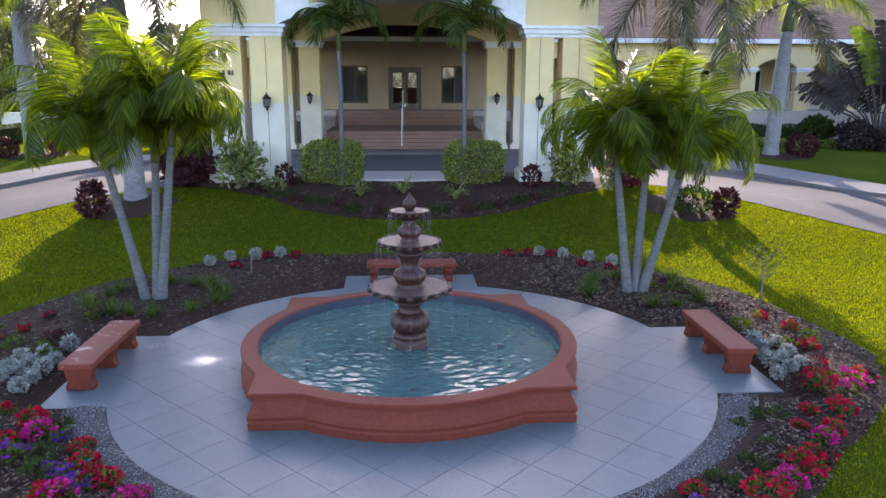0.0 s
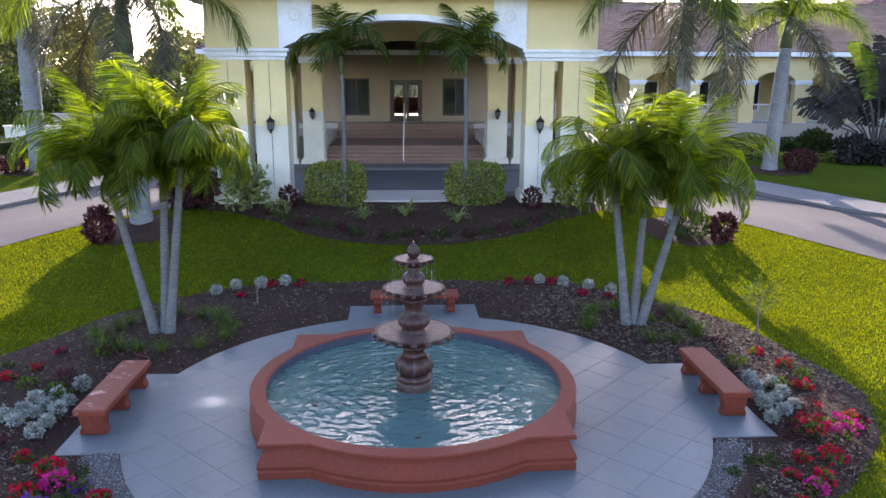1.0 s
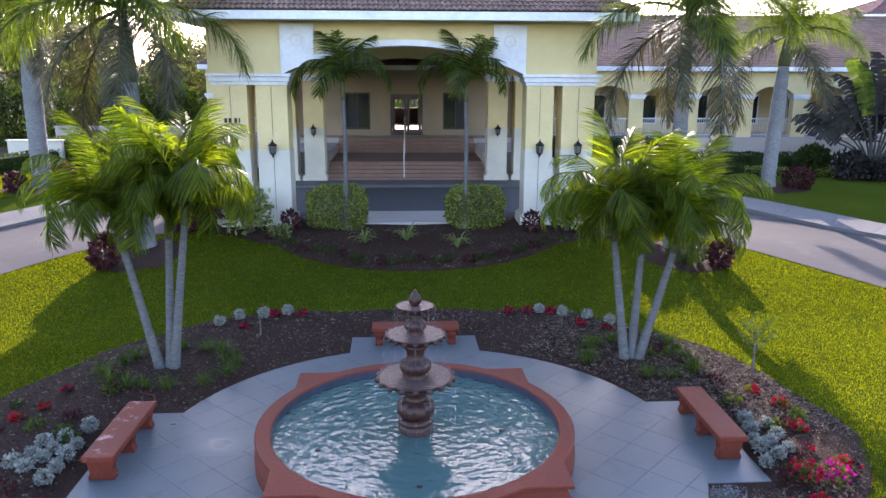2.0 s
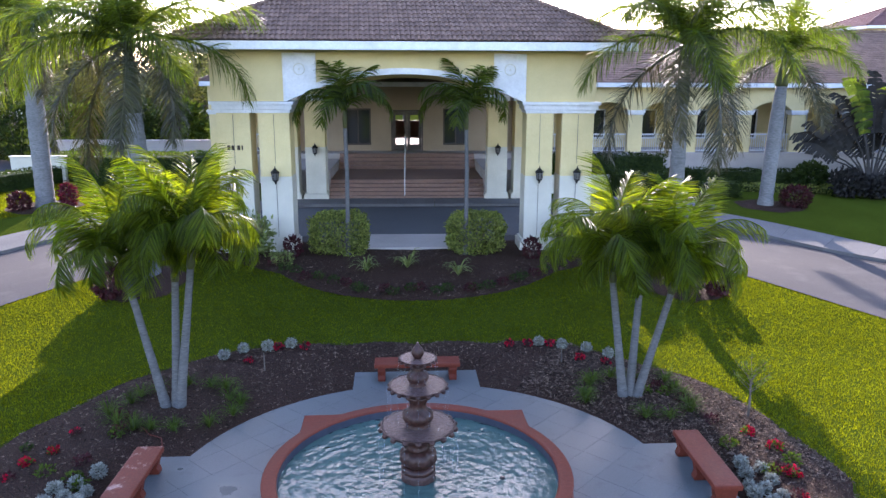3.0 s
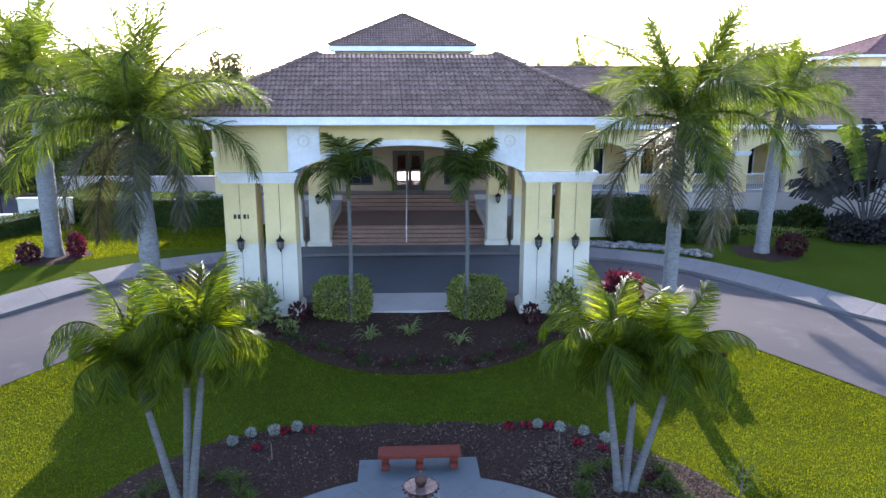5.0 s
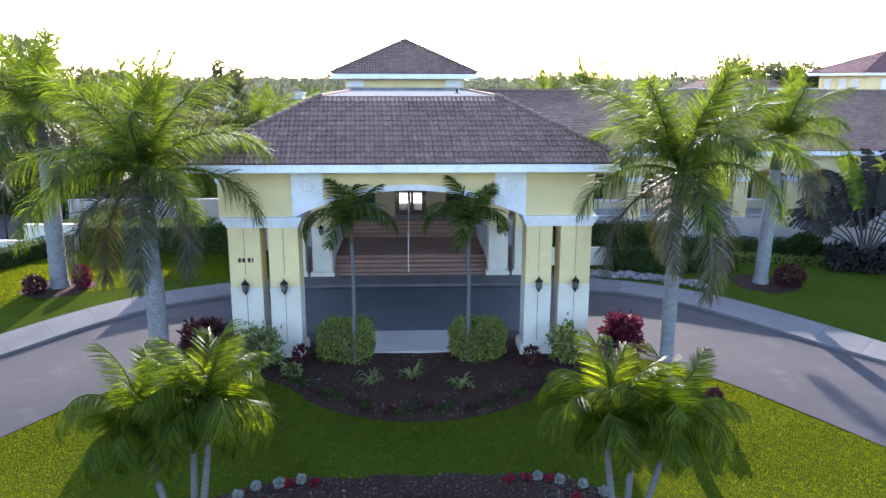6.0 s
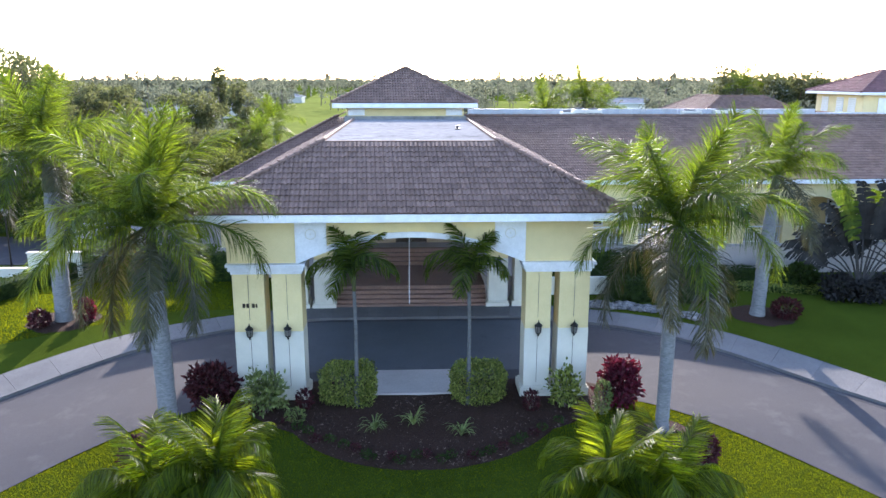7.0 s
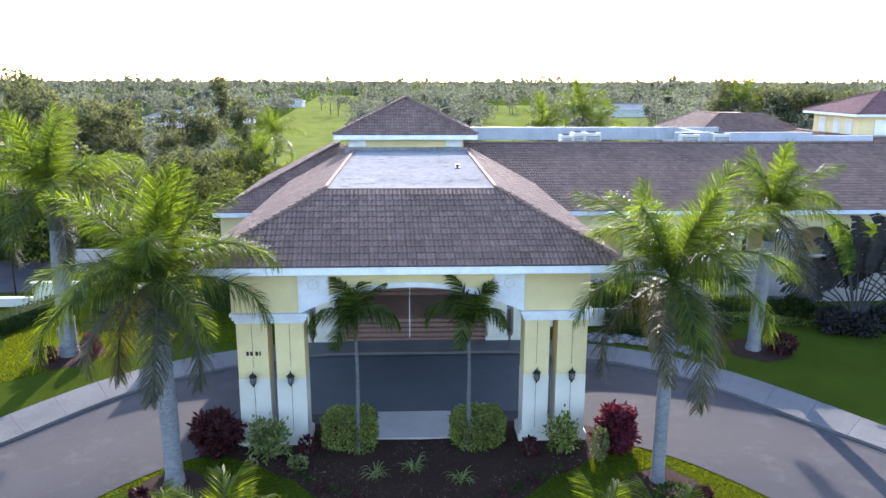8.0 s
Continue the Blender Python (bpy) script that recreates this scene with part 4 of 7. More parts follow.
part("ridge_caps", bm, ROOFTILES, mroof)["kind"] = "stuff"

# small lantern tower on the axis
TX, TY, TH = -0.45, 49.75, 4.4
tower = thing("roof_tower", (TX, TY, 0), "small yellow roof tower with a pyramid tile roof", "tower", kind="structure")
part("tower_wall", boxes((-3.6, 3.6, -3.6, 3.6, 9.9, 11.14), bev=0.01), YELLOW, tower)
part("tower_curb", boxes((-3.75, 3.75, -3.75, 3.75, 9.8, 10.62), bev=0.02), MEMBRANE, tower, "grey membrane upstand")
for x in (-3.0, 3.0):
    part("louvre", boxes((x - 0.5, x + 0.5, -3.63, -3.6, 10.66, 11.06), *[(x - 0.45, x + 0.45, -3.66, -3.632, 10.69 + 0.09 * i, 10.74 + 0.09 * i) for i in range(4)]), TRIM, tower)
part("tower_fascia", boxes((-TH, TH, -TH, -TH + 0.07, 11.14, 11.42), (-TH, TH, TH - 0.07, TH, 11.14, 11.42), (-TH, -TH + 0.07, -TH + 0.072, TH - 0.072, 11.14, 11.42), (TH - 0.07, TH, -TH + 0.072, TH - 0.072, 11.14, 11.42), bev=0.012), TRIM, tower)
part("tower_soffit", boxes((-TH + 0.07, TH - 0.07, -TH + 0.07, TH - 0.07, 11.142, 11.17)), TRIM, tower)
AP = 13.52
troof = raw("tower_roof", [(-TH, -TH, 11.4), (TH, -TH, 11.4), (TH, TH, 11.4), (-TH, TH, 11.4), (0, 0, AP)], [(0, 1, 4), (1, 2, 4), (2, 3, 4), (3, 0, 4)], UNDERLAY, tower)
Lt = math.hypot(TH, AP - 11.42)
for deg in (0, 90, 270):
    c, s = math.cos(radians(deg)), math.sin(radians(deg))
    rot = lambda x, y, z: (c * x - s * y, s * x + c * y, z)
    tiled_slope(troof, rot(0, -TH, 11.42), rot(1, 0, 0), rot(0, TH, AP - 11.42), Lt, lambda q: -TH + TH / Lt * q, lambda q: TH - TH / Lt * q)
bm = bmesh.new()
for sx in (-1, 1):
    for sy in (-1, 1):
        a, b = Vector((sx * TH, sy * TH, 11.5)), Vector((0, 0, AP + 0.08))
        for i in range(17):
            tube(bm, [a.lerp(b, i / 17) + Vector((0, 0, 0.03)), a.lerp(b, (i + 1.1) / 17)], [0.1, 0.08], 6)
part("hip_caps", bm, ROOFTILES, troof)["kind"] = "stuff"

# flat roof behind the ridge: seamed parapet and plant units
parapet = thing("roof_parapet", (3.5, 80, 8.6), "pale standing seam metal parapet on the flat roof", "parapet", kind="structure")
part("parapet_panel", boxes((2.5, 30, 0, 0.2, -0.2, 1.05), (2.5, 30, -0.04, 0.24, 1.052, 1.14), *[(2.6 + 0.6 * i, 2.7 + 0.6 * i, -0.09, -0.002, -0.2, 1.05) for i in range(46)]), SEAM, parapet)
part("parapet_return", boxes((25.3, 25.5, -27, -0.06, -0.2, 1.1), (25.51, 48, -20, -19.8, -0.2, 1.0)), SEAM, parapet)


def roof_unit(x, y, w, d, h):
    u = thing("roof_plant_unit", (x, y, 8.6), "boxy white rooftop air conditioning unit", "air conditioner", "rooftop units")
    cab = part("cabinet", boxes((-w / 2, w / 2, -d / 2, d / 2, 0.15, h), bev=0.03), WHITE, u)
    part("skid", boxes((-w / 2 + 0.05, w / 2 - 0.05, -d / 2 + 0.05, d / 2 - 0.05, 0, 0.148)), KERB, u)
    part("grille", boxes(*[(-w / 2 + 0.12, w / 2 - 0.12, -d / 2 - 0.015, -d / 2 - 0.001, 0.35 + 0.12 * i, 0.41 + 0.12 * i) for i in range(int((h - 0.5) / 0.12))]), KERB, cab)
    bm = bmesh.new()
    lathe(bm, [(min(w, d) * 0.34, h), (min(w, d) * 0.34, h + 0.12), (min(w, d) * 0.28, h + 0.12), (min(w, d) * 0.28, h + 0.02)], 18)
    part("fan_ring", bm, KERB, cab)


for x, y, w, d, h in ((12.9, 62, 1.0, 1.2, 1.6), (14.0, 62.5, 1.0, 1.2, 1.8), (15.3, 63, 1.4, 1.3, 1.75), (23.3, 62, 1.6, 1.5, 1.7), (26.0, 62, 1.5, 1.4, 1.75)):
    roof_unit(x, y, w, d, h)


def hip_house(name, x, y, z, w, d, h, rise, ridge, roofmat, wallmat, label, over=0.9, category="house", detail=True, windows=()):
    """House with walls, hipped roof and windows on its front and left side."""
    t = thing(name, (x, y, z), label, category)
    part("wall", boxes((-w / 2, w / 2, -d / 2, d / 2, 0, h)), wallmat, t)
    a, b = w / 2 + over, d / 2 + over
    part("eaves", boxes((-a, a, -b, b, h, h + 0.25), bev=0.02), TRIM, t)
    rf = raw("roof", [(-a, -b, h + 0.25), (a, -b, h + 0.25), (a, b, h + 0.25), (-a, b, h + 0.25), (-ridge / 2, 0, h + 0.25 + rise), (ridge / 2, 0, h + 0.25 + rise)], [(0, 1, 5, 4), (2, 3, 4, 5), (1, 2, 5), (3, 0, 4)], roofmat, t)
    if detail:
        L1 = math.hypot(b, rise)
        k1 = (a - ridge / 2) / L1
        tiled_slope(rf, (0, -b, h + 0.27), (1, 0, 0), (0, b, rise), L1, lambda s: -a + k1 * s, lambda s: a - k1 * s, material=roofmat)
        L2 = math.hypot(a - ridge / 2, rise)
        tiled_slope(rf, (-a, 0, h + 0.27), (0, -1, 0), (a - ridge / 2, 0, rise), L2, lambda s: -b + b / L2 * s, lambda s: b - b / L2 * s, material=roofmat)
    bm = bmesh.new()
    n = 14
    tips = Vector((-ridge / 2, 0, h + 0.32 + rise)), Vector((ridge / 2, 0, h + 0.32 + rise))
    for p, q in ((tips[0], tips[1] + Vector((0.01, 0, 0))), (Vector((-a, -b, h + 0.3)), tips[0]), (Vector((a, -b, h + 0.3)), tips[1]), (Vector((-a, b, h + 0.3)), tips[0])):
        if (q - p).length > 0.5:
            for i in range(n):
                tube(bm, [p.lerp(q, i / n), p.lerp(q, (i + 1.05) / n)], [0.13, 0.1], 6)
    part("ridge_tiles", bm, roofmat, rf)
    for wx, wz, ww, wh in windows:
        fr = part("window", boxes((wx - ww / 2, wx + ww / 2, -d / 2 - 0.05, -d / 2 - 0.001, wz, wz + wh), bev=0.01), TRIM, t)
        part("pane", boxes((wx - ww / 2 + 0.1, wx + ww / 2 - 0.1, -d / 2 - 0.06, -d / 2 - 0.051, wz + 0.1, wz + wh - 0.1)), PANE if detail else WHITE, fr)
    return t


def deck_roof(t, x0, x1, y0, y1, z0, inset, rise, material):
    """Hipped tile slopes on front and left round a flat top."""
    v = [(x0, y0, z0), (x1, y0, z0), (x1, y1, z0), (x0, y1, z0)]
    w = [(x0 + inset, y0 + inset, z0 + rise), (x1 - inset, y0 + inset, z0 + rise), (x1 - inset, y1 - inset, z0 + rise), (x0 + inset, y1 - inset, z0 + rise)]
    rf = raw("roof", v + w, [(0, 1, 5, 4), (1, 2, 6, 5), (2, 3, 7, 6), (3, 0, 4, 7), (4, 5, 6, 7)], material, t)
    Ld = math.hypot(inset, rise)
    kd = inset / Ld
    tiled_slope(rf, (0, y0, z0 + 0.02), (1, 0, 0), (0, inset, rise), Ld, lambda q: x0 + kd * q, lambda q: x1 - kd * q, material=material)
    tiled_slope(rf, (x0, 0, z0 + 0.02), (0, -1, 0), (inset, 0, rise), Ld, lambda q: -y1 + kd * q, lambda q: -y0 - kd * q, material=material)
    bm = bmesh.new()
    n = 18
    V = [Vector(p) + Vector((0, 0, 0.08)) for p in v + w]
    for p, q in ((V[0], V[4]), (V[1], V[5]), (V[3], V[7]), (V[4], V[5]), (V[4], V[7])):
        for i in range(n):
            tube(bm, [p.lerp(q, i / n), p.lerp(q, (i + 1.05) / n)], [0.13, 0.1], 6)
    part("ridge_tiles", bm, material, rf)["kind"] = "stuff"
    return rf


wing = thing("rear_wing", (0, 0, 0), "rear wing with a reddish tile roof round a flat top", "building")
part("wall", boxes((32.0, 43.0, 81.0, 93.5, 1.0, 8.72)), WHITE, wing)
part("eaves", boxes((31.1, 43.9, 80.0, 94.5, 8.72, 8.92), bev=0.02), TRIM, wing)
deck_roof(wing, 31.1, 43.9, 80.0, 94.5, 8.9, 3.9, 2.05, ROOFTILES)
ctower = thing("corner_tower", (0, 0, 0), "yellow corner tower with white shutters and a reddish tile roof", "tower")
part("wall", boxes((41.2, 49.2, 66.9, 74.9, 1.0, 11.5), bev=0.02), YELLOW, ctower)
part("eaves", boxes((40.4, 50.0, 66.1, 75.7, 11.5, 11.74), bev=0.02), TRIM, ctower)
deck_roof(ctower, 40.4, 50.0, 66.1, 75.7, 11.72, 4.78, 1.95, REDTILES)
for y in (68.6, 70.6, 73.2):
    sh = part("shutter", boxes((41.13, 41.2, y - 0.55, y + 0.55, 9.8, 11.2), bev=0.01), TRIM, ctower, "white louvred shutter")
    part("slats", boxes(*[(41.11, 41.129, y - 0.48, y + 0.48, 9.88 + 0.16 * i, 9.98 + 0.16 * i) for i in range(8)]), WHITE, sh)
for x in (43.2, 46.8):
    part("shutter", boxes((x - 0.6, x + 0.6, 66.83, 66.9, 9.8, 11.2), bev=0.01), TRIM, ctower, "white louvred shutter")
low = thing("lower_wing", (0, 0, 0), "low tiled wing between the towers", "building")
part("wall", boxes((38.5, 56.0, 63.5, 80.0, 1.0, 8.6)), YELLOW, low)
deck_roof(low, 37.9, 56.5, 62.9, 80.5, 8.6, 3.0, 1.0, ROOFTILES)
part("parapet_box", boxes((18.8, 30.6, -18.0, -17.8, -0.2, 1.75), (18.75, 30.65, -18.05, -17.75, 1.752, 1.83), (30.61, 36.0, -18.0, -17.8, -0.2, 1.55), bev=0.01), SEAM, parapet)

# street number on the left column: plain bars
number = thing("number_plate", (AX - 5.94, FRONT - 0.012, 4.76), "row of small dark metal characters on the column", "sign")
for i, w in enumerate((0.1, 0.1, 0.1, 0.05)):
    part("character_bar", boxes((-0.24 + 0.145 * i + (0.05 if i > 1 else 0), -0.24 + 0.145 * i + w + (0.05 if i > 1 else 0), 0, 0.02, -0.08, 0.08), bev=0.004), BRONZE, number)

# ---- fountain ----
FX, FY = 0.08, 11.6
basin = thing("fountain_basin", (FX, FY, 0.03), "coral painted round masonry fountain basin with square corners", "fountain", rz=1.3)
WZ = 0.35


def basin_outline(r, sq, n=96):
    """Circle of radius r joined with a square of half-width sq whose corners stand out."""
    pts = []
    for i in range(n):
        a = 2 * math.pi * i / n
        c, s = abs(math.cos(a)), abs(math.sin(a))
        q = sq / max(c, s)
        k = math.degrees(math.atan2(min(c, s), max(c, s)))
        pts.append((a, max(r, q) if k > 33.5 else r))
    # exact corners
    return [((rr if abs((math.degrees(a) % 90) - 45) > 0.01 else sq * math.sqrt(2)) * math.cos(a), (rr if abs((math.degrees(a) % 90) - 45) > 0.01 else sq * math.sqrt(2)) * math.sin(a)) for a, rr in pts]


def stacked(bm, levels, seg=96):
    """Walls through outlines given as (r, sq, z)."""
    rings = []
    for r, sq, z in levels:
        rings.append([bm.verts.new((x, y, z)) for x, y in basin_outline(r, sq, seg)])
    for p, q in zip(rings, rings[1:]):
        for i in range(seg):
            j = (i + 1) % seg
            bm.faces.new((p[i], p[j], q[j], q[i]))
    return rings


bm = bmesh.new()
levels = [(2.68, 2.22, -0.05), (2.68, 2.22, 0.1), (2.665, 2.205, 0.122), (2.662, 2.202, 0.132), (2.68, 2.22, 0.147), (2.686, 2.226, 0.185), (2.672, 2.212, 0.235), (2.635, 2.175, 0.315), (2.6, 2.14, 0.385), (2.588, 2.128, 0.43), (2.602, 2.142, 0.446), (2.655, 2.195, 0.456), (2.67, 2.21, 0.468), (2.67, 2.21, 0.505), (2.655, 2.195, 0.52)]
rings = stacked(bm, levels)
inner = [[bm.verts.new((r * math.cos(2 * math.pi * i / 96), r * math.sin(2 * math.pi * i / 96), z)) for i in range(96)] for r, z in ((2.45, 0.525), (2.42, 0.515), (2.41, 0.49))]
for p, q in zip([rings[-1]] + inner, inner):
    for i in range(96):
        j = (i + 1) % 96
        bm.faces.new((p[i], p[j], q[j], q[i]))
part("rim_wall", bm, CORAL, basin, "coral painted moulded rim")
bm = bmesh.new()
lathe(bm, [(2.3, 0.05), (2.409, 0.08), (2.412, 0.489), (2.42, 0.489), (2.42, -0.04)], 96)
for f in [f for f in bm.faces if len(f.verts) > 20 and f.calc_center_median().z < -0.03]:
    bm.faces.remove(f)
part("pool_shell", bm, BASINPAINT, basin, "pale blue painted pool lining")
for x, y in ((0.0, -1.8), (-1.6, -0.62), (1.46, -0.12)):
    bm = bmesh.new()
    lathe(bm, [(0.03, 0.04), (0.03, 0.24), (0.055, 0.26), (0.06, WZ - 0.02), (0.045, WZ + 0.012), (0.015, WZ + 0.02)], 10, loc=(x, y))
    part("pool_light", bm, BLACKMETAL, basin, "small dark light fitting on a stem")
water = thing("pool_water", (FX, FY, 0.03 + WZ), "rippled clear blue water in the basin", "water", kind="structure")
def ripple(x, y):
    """Small waves that run out in rings from the pedestal, broken up by noise."""
    r = math.hypot(x, y)
    swirl = noise.noise((x * 1.4, y * 1.4, 3))
    ring = math.sin(r * 40.0 + 5.0 * swirl) * noise.noise((x * 2.6 + 9, y * 2.6, 1))
    return (0.3 + 0.7 * min(1.0, max(0.0, (r - 0.7) / 1.0))) * (0.0042 * ring + 0.0075 * noise.noise((x * 4.2, y * 4.2, r * 7.0))) + 0.006 * noise.noise((x * 8, y * 8, r * 12.0 + 5))


N, HALFW = 150, 2.42
step = 2 * HALFW / N
grid = [(-HALFW + step * i, -HALFW + step * j) for j in range(N + 1) for i in range(N + 1)]
keep, vs, fs = {}, [], []
for k, (x, y) in enumerate(grid):
    r = math.hypot(x, y)
    if r < 2.41 + step:
        s = min(1.0, 2.411 / max(r, 1e-6))
        keep[k] = len(vs)
        vs.append((x * s, y * s, ripple(x, y)))
for j in range(N):
    for i in range(N):
        q = [j * (N + 1) + i, j * (N + 1) + i + 1, (j + 1) * (N + 1) + i + 1, (j + 1) * (N + 1) + i]
        if all(v in keep for v in q):
            fs.append(tuple(keep[v] for v in q))
raw("water_surface", vs, fs, WATER, water, smooth=True)

font = thing("tiered_fountain", (FX, FY, 0.03), "three-tier cast stone fountain with scalloped bowls, dark and wet", "fountain")


def lobe_part(name, profile, lobes, depth, seg=64, label=""):
    bm = bmesh.new()
    lathe(bm, profile, seg, lobes, depth)
    return part(name, bm, STONE, font, label, smooth=True)


lobe_part("pedestal_base", [(0.285, -0.01), (0.29, 0.3), (0.29, 0.44), (0.275, 0.47), (0.255, 0.49), (0.285, 0.51), (0.29, 0.56), (0.25, 0.6), (0.2, 0.61)], 8, 0.05)
lobe_part("lower_bulb", [(0.18, 0.6), (0.22, 0.62), (0.27, 0.67), (0.3, 0.75), (0.285, 0.84), (0.24, 0.89), (0.18, 0.92)], 8, 0.13, label="lobed melon-shaped stem")
lobe_part("lower_stem", [(0.2, 0.91), (0.17, 0.95), (0.165, 1.0), (0.2, 1.06), (0.26, 1.1)], 8, 0.05)


def bowl(name, z, r, h):
    b = bmesh.new()
    lathe(b, [(r * 0.36, z - h), (r * 0.55, z - h * 0.75), (r * 0.8, z - h * 0.4), (r * 0.92, z - h * 0.12), (r * 0.96, z), (r * 0.93, z + 0.015), (r * 0.9, z - 0.012), (r * 0.6, z - 0.03), (r * 0.2, z - 0.03)], 96, 18, 0.055, lambda q: max(0.0, min(1.0, (q - z + h) / h)))
    ob = part(name, b, STONE, font, "scalloped stone bowl brimming with water", smooth=True)
    w = bmesh.new()
    vsw = [w.verts.new((r * 0.915 * math.cos(2 * math.pi * i / 48), r * 0.915 * math.sin(2 * math.pi * i / 48), z + 0.004)) for i in range(48)]
    w.faces.new(vsw)
    part("bowl_water", w, BOWLWATER, ob)
    for i in range(18):
        a = 2 * math.pi * (i + 0.5) / 18
        q = bmesh.new()
        bmesh.ops.create_uvsphere(q, u_segments=8, v_segments=6, radius=r * 0.085)
        bmesh.ops.transform(q, matrix=Matrix.Translation((r * 0.97 * math.cos(a), r * 0.97 * math.sin(a), z - 0.035)) @ Matrix.Diagonal((1, 1, 0.8, 1)), verts=q.verts)
        part("scallop", q, STONE, ob, smooth=True)
    return ob


b1, b2, b3 = bowl("lower_bowl", 1.34, 0.66, 0.24), bowl("middle_bowl", 2.08, 0.5, 0.2), bowl("top_bowl", 2.56, 0.32, 0.15)
lobe_part("middle_stem", [(0.2, 1.3), (0.2, 1.36), (0.17, 1.4), (0.22, 1.44), (0.255, 1.52), (0.22, 1.6), (0.15, 1.64), (0.13, 1.72), (0.15, 1.8), (0.2, 1.86), (0.22, 1.9)], 8, 0.1)
lobe_part("upper_stem", [(0.14, 2.05), (0.14, 2.1), (0.12, 2.13), (0.165, 2.18), (0.18, 2.24), (0.15, 2.3), (0.1, 2.33), (0.09, 2.37), (0.12, 2.42)], 8, 0.08)
lobe_part("finial", [(0.07, 2.53), (0.06, 2.58), (0.09, 2.61), (0.105, 2.67), (0.085, 2.73), (0.045, 2.77), (0.03, 2.8), (0.012, 2.84)], 6, 0.08)
DROPS, nt, b = plain_nodes("falling_water")
b.inputs["Base Color"].default_value, b.inputs["Roughness"].default_value, b.inputs["Transmission Weight"].default_value, b.inputs["IOR"].default_value = (0.9, 0.95, 1.0, 1), 0.08, 0.8, 1.33
for z, r, low, owner in ((1.31, 0.68, 0.36, b1), (2.05, 0.52, 1.36, b2), (2.53, 0.335, 2.1, b3)):
    for i in range(18):
        bm = bmesh.new()
        a = 2 * math.pi * (i + 0.5) / 18
        x = z
        pts = []
        while x > low and len(pts) < 9:
            o = r * (1 + 0.02 * rng.uniform(-1, 1.5))
            pts.append((o * math.cos(a), o * math.sin(a), x))
            x -= (z - low) * rng.uniform(0.1, 0.2)
        tube(bm, pts, [rng.uniform(0.0006, 0.0022) for _ in pts], 4)
        part("water_strand", bm, DROPS, owner, "thin strand of falling water")

# ---- benches ----
def bench_mesh():
    b = thing("garden_bench", (0, 0, 0.03), "coral painted concrete garden bench with scrolled legs", "bench", "benches round the fountain")
    part("seat", boxes((-1.03, 1.03, -0.25, 0.25, 0.345, 0.445), bev=0.025), CORAL, b)
    prof = [(-0.2, 0.0), (0.2, 0.0), (0.205, 0.05), (0.17, 0.09), (0.15, 0.13), (0.165, 0.17), (0.19, 0.21), (0.2, 0.26), (0.19, 0.3), (0.2, 0.346), (-0.2, 0.346), (-0.19, 0.3), (-0.2, 0.26), (-0.19, 0.21), (-0.165, 0.17), (-0.15, 0.13), (-0.17, 0.09), (-0.205, 0.05)]
    for x in (-0.86, 0.0, 0.86):
        bm = prism(bmesh.new(), prof, 0, x - 0.09, x + 0.09)
        bmesh.ops.bevel(bm, geom=[e for e in bm.edges if abs(e.verts[0].co.x - e.verts[1].co.x) < 1e-6], offset=0.012, segments=1, affect="EDGES")
        part("leg", bm, CORAL, b)
    return b


bench = bench_mesh()
bench.matrix_basis = pose(0.12, 16.82, 0.03, 0, 0, 1)
worn = tagged(copy_thing(bench, pose(-4.88, 11.7, 0.03, 0, 0, 90)), "coral painted concrete garden bench, its seat worn pale")
for ob in worn.children:
    if ob.name.startswith("seat"):
        ob.data = ob.data.copy()
        ob.data.materials[0] = WORNCORAL
copy_thing(bench, pose(5.32, 11.97, 0.03, 0, 0, 90))
bpy.context.view_layer.update()

# ---- entrance slab in the island, and the floor under the canopy ----
tagged(part("canopy_floor", boxes((AX - 6.75, AX + 6.75, 28.65, 35.05, 0.9, 1.045), bev=0.006), CANOPYFLOOR), "pale smooth concrete floor under the canopy", "floor", kind="structure")
tagged(part("entrance_slab", boxes((-1.62, 1.45, 26.25, 28.6, 0.85, 1.12), bev=0.02), PODIUMPAINT), "pale concrete stepping slab between clipped shrubs", "slab", kind="structure")


# ---- plants ----
def add_leaf(vs, fs, p, d, up, length, width, bow=0.25):
    """A pointed leaf of two quads that bows along its length."""
    s = d.cross(up)
    s = s.normalized() if s.length > 1e-5 else Vector((1, 0, 0))
    n = s.cross(d).normalized()
    m = p + d * (length * 0.5) + n * (length * 0.06)
    t = p + d * length - n * (length * bow)
    k = len(vs)
    vs += [p - s * width * 0.25, p + s * width * 0.25, m + s * width * 0.5, m - s * width * 0.5, t]
    fs += [(k, k + 1, k + 2, k + 3), (k + 3, k + 2, k + 4)]


def rand_dir(r, zmin=-1.0):
    while True:
        v = Vector((r.uniform(-1, 1), r.uniform(-1, 1), r.uniform(zmin, 1)))
        if 0.05 < v.length < 1:
            return v.normalized()


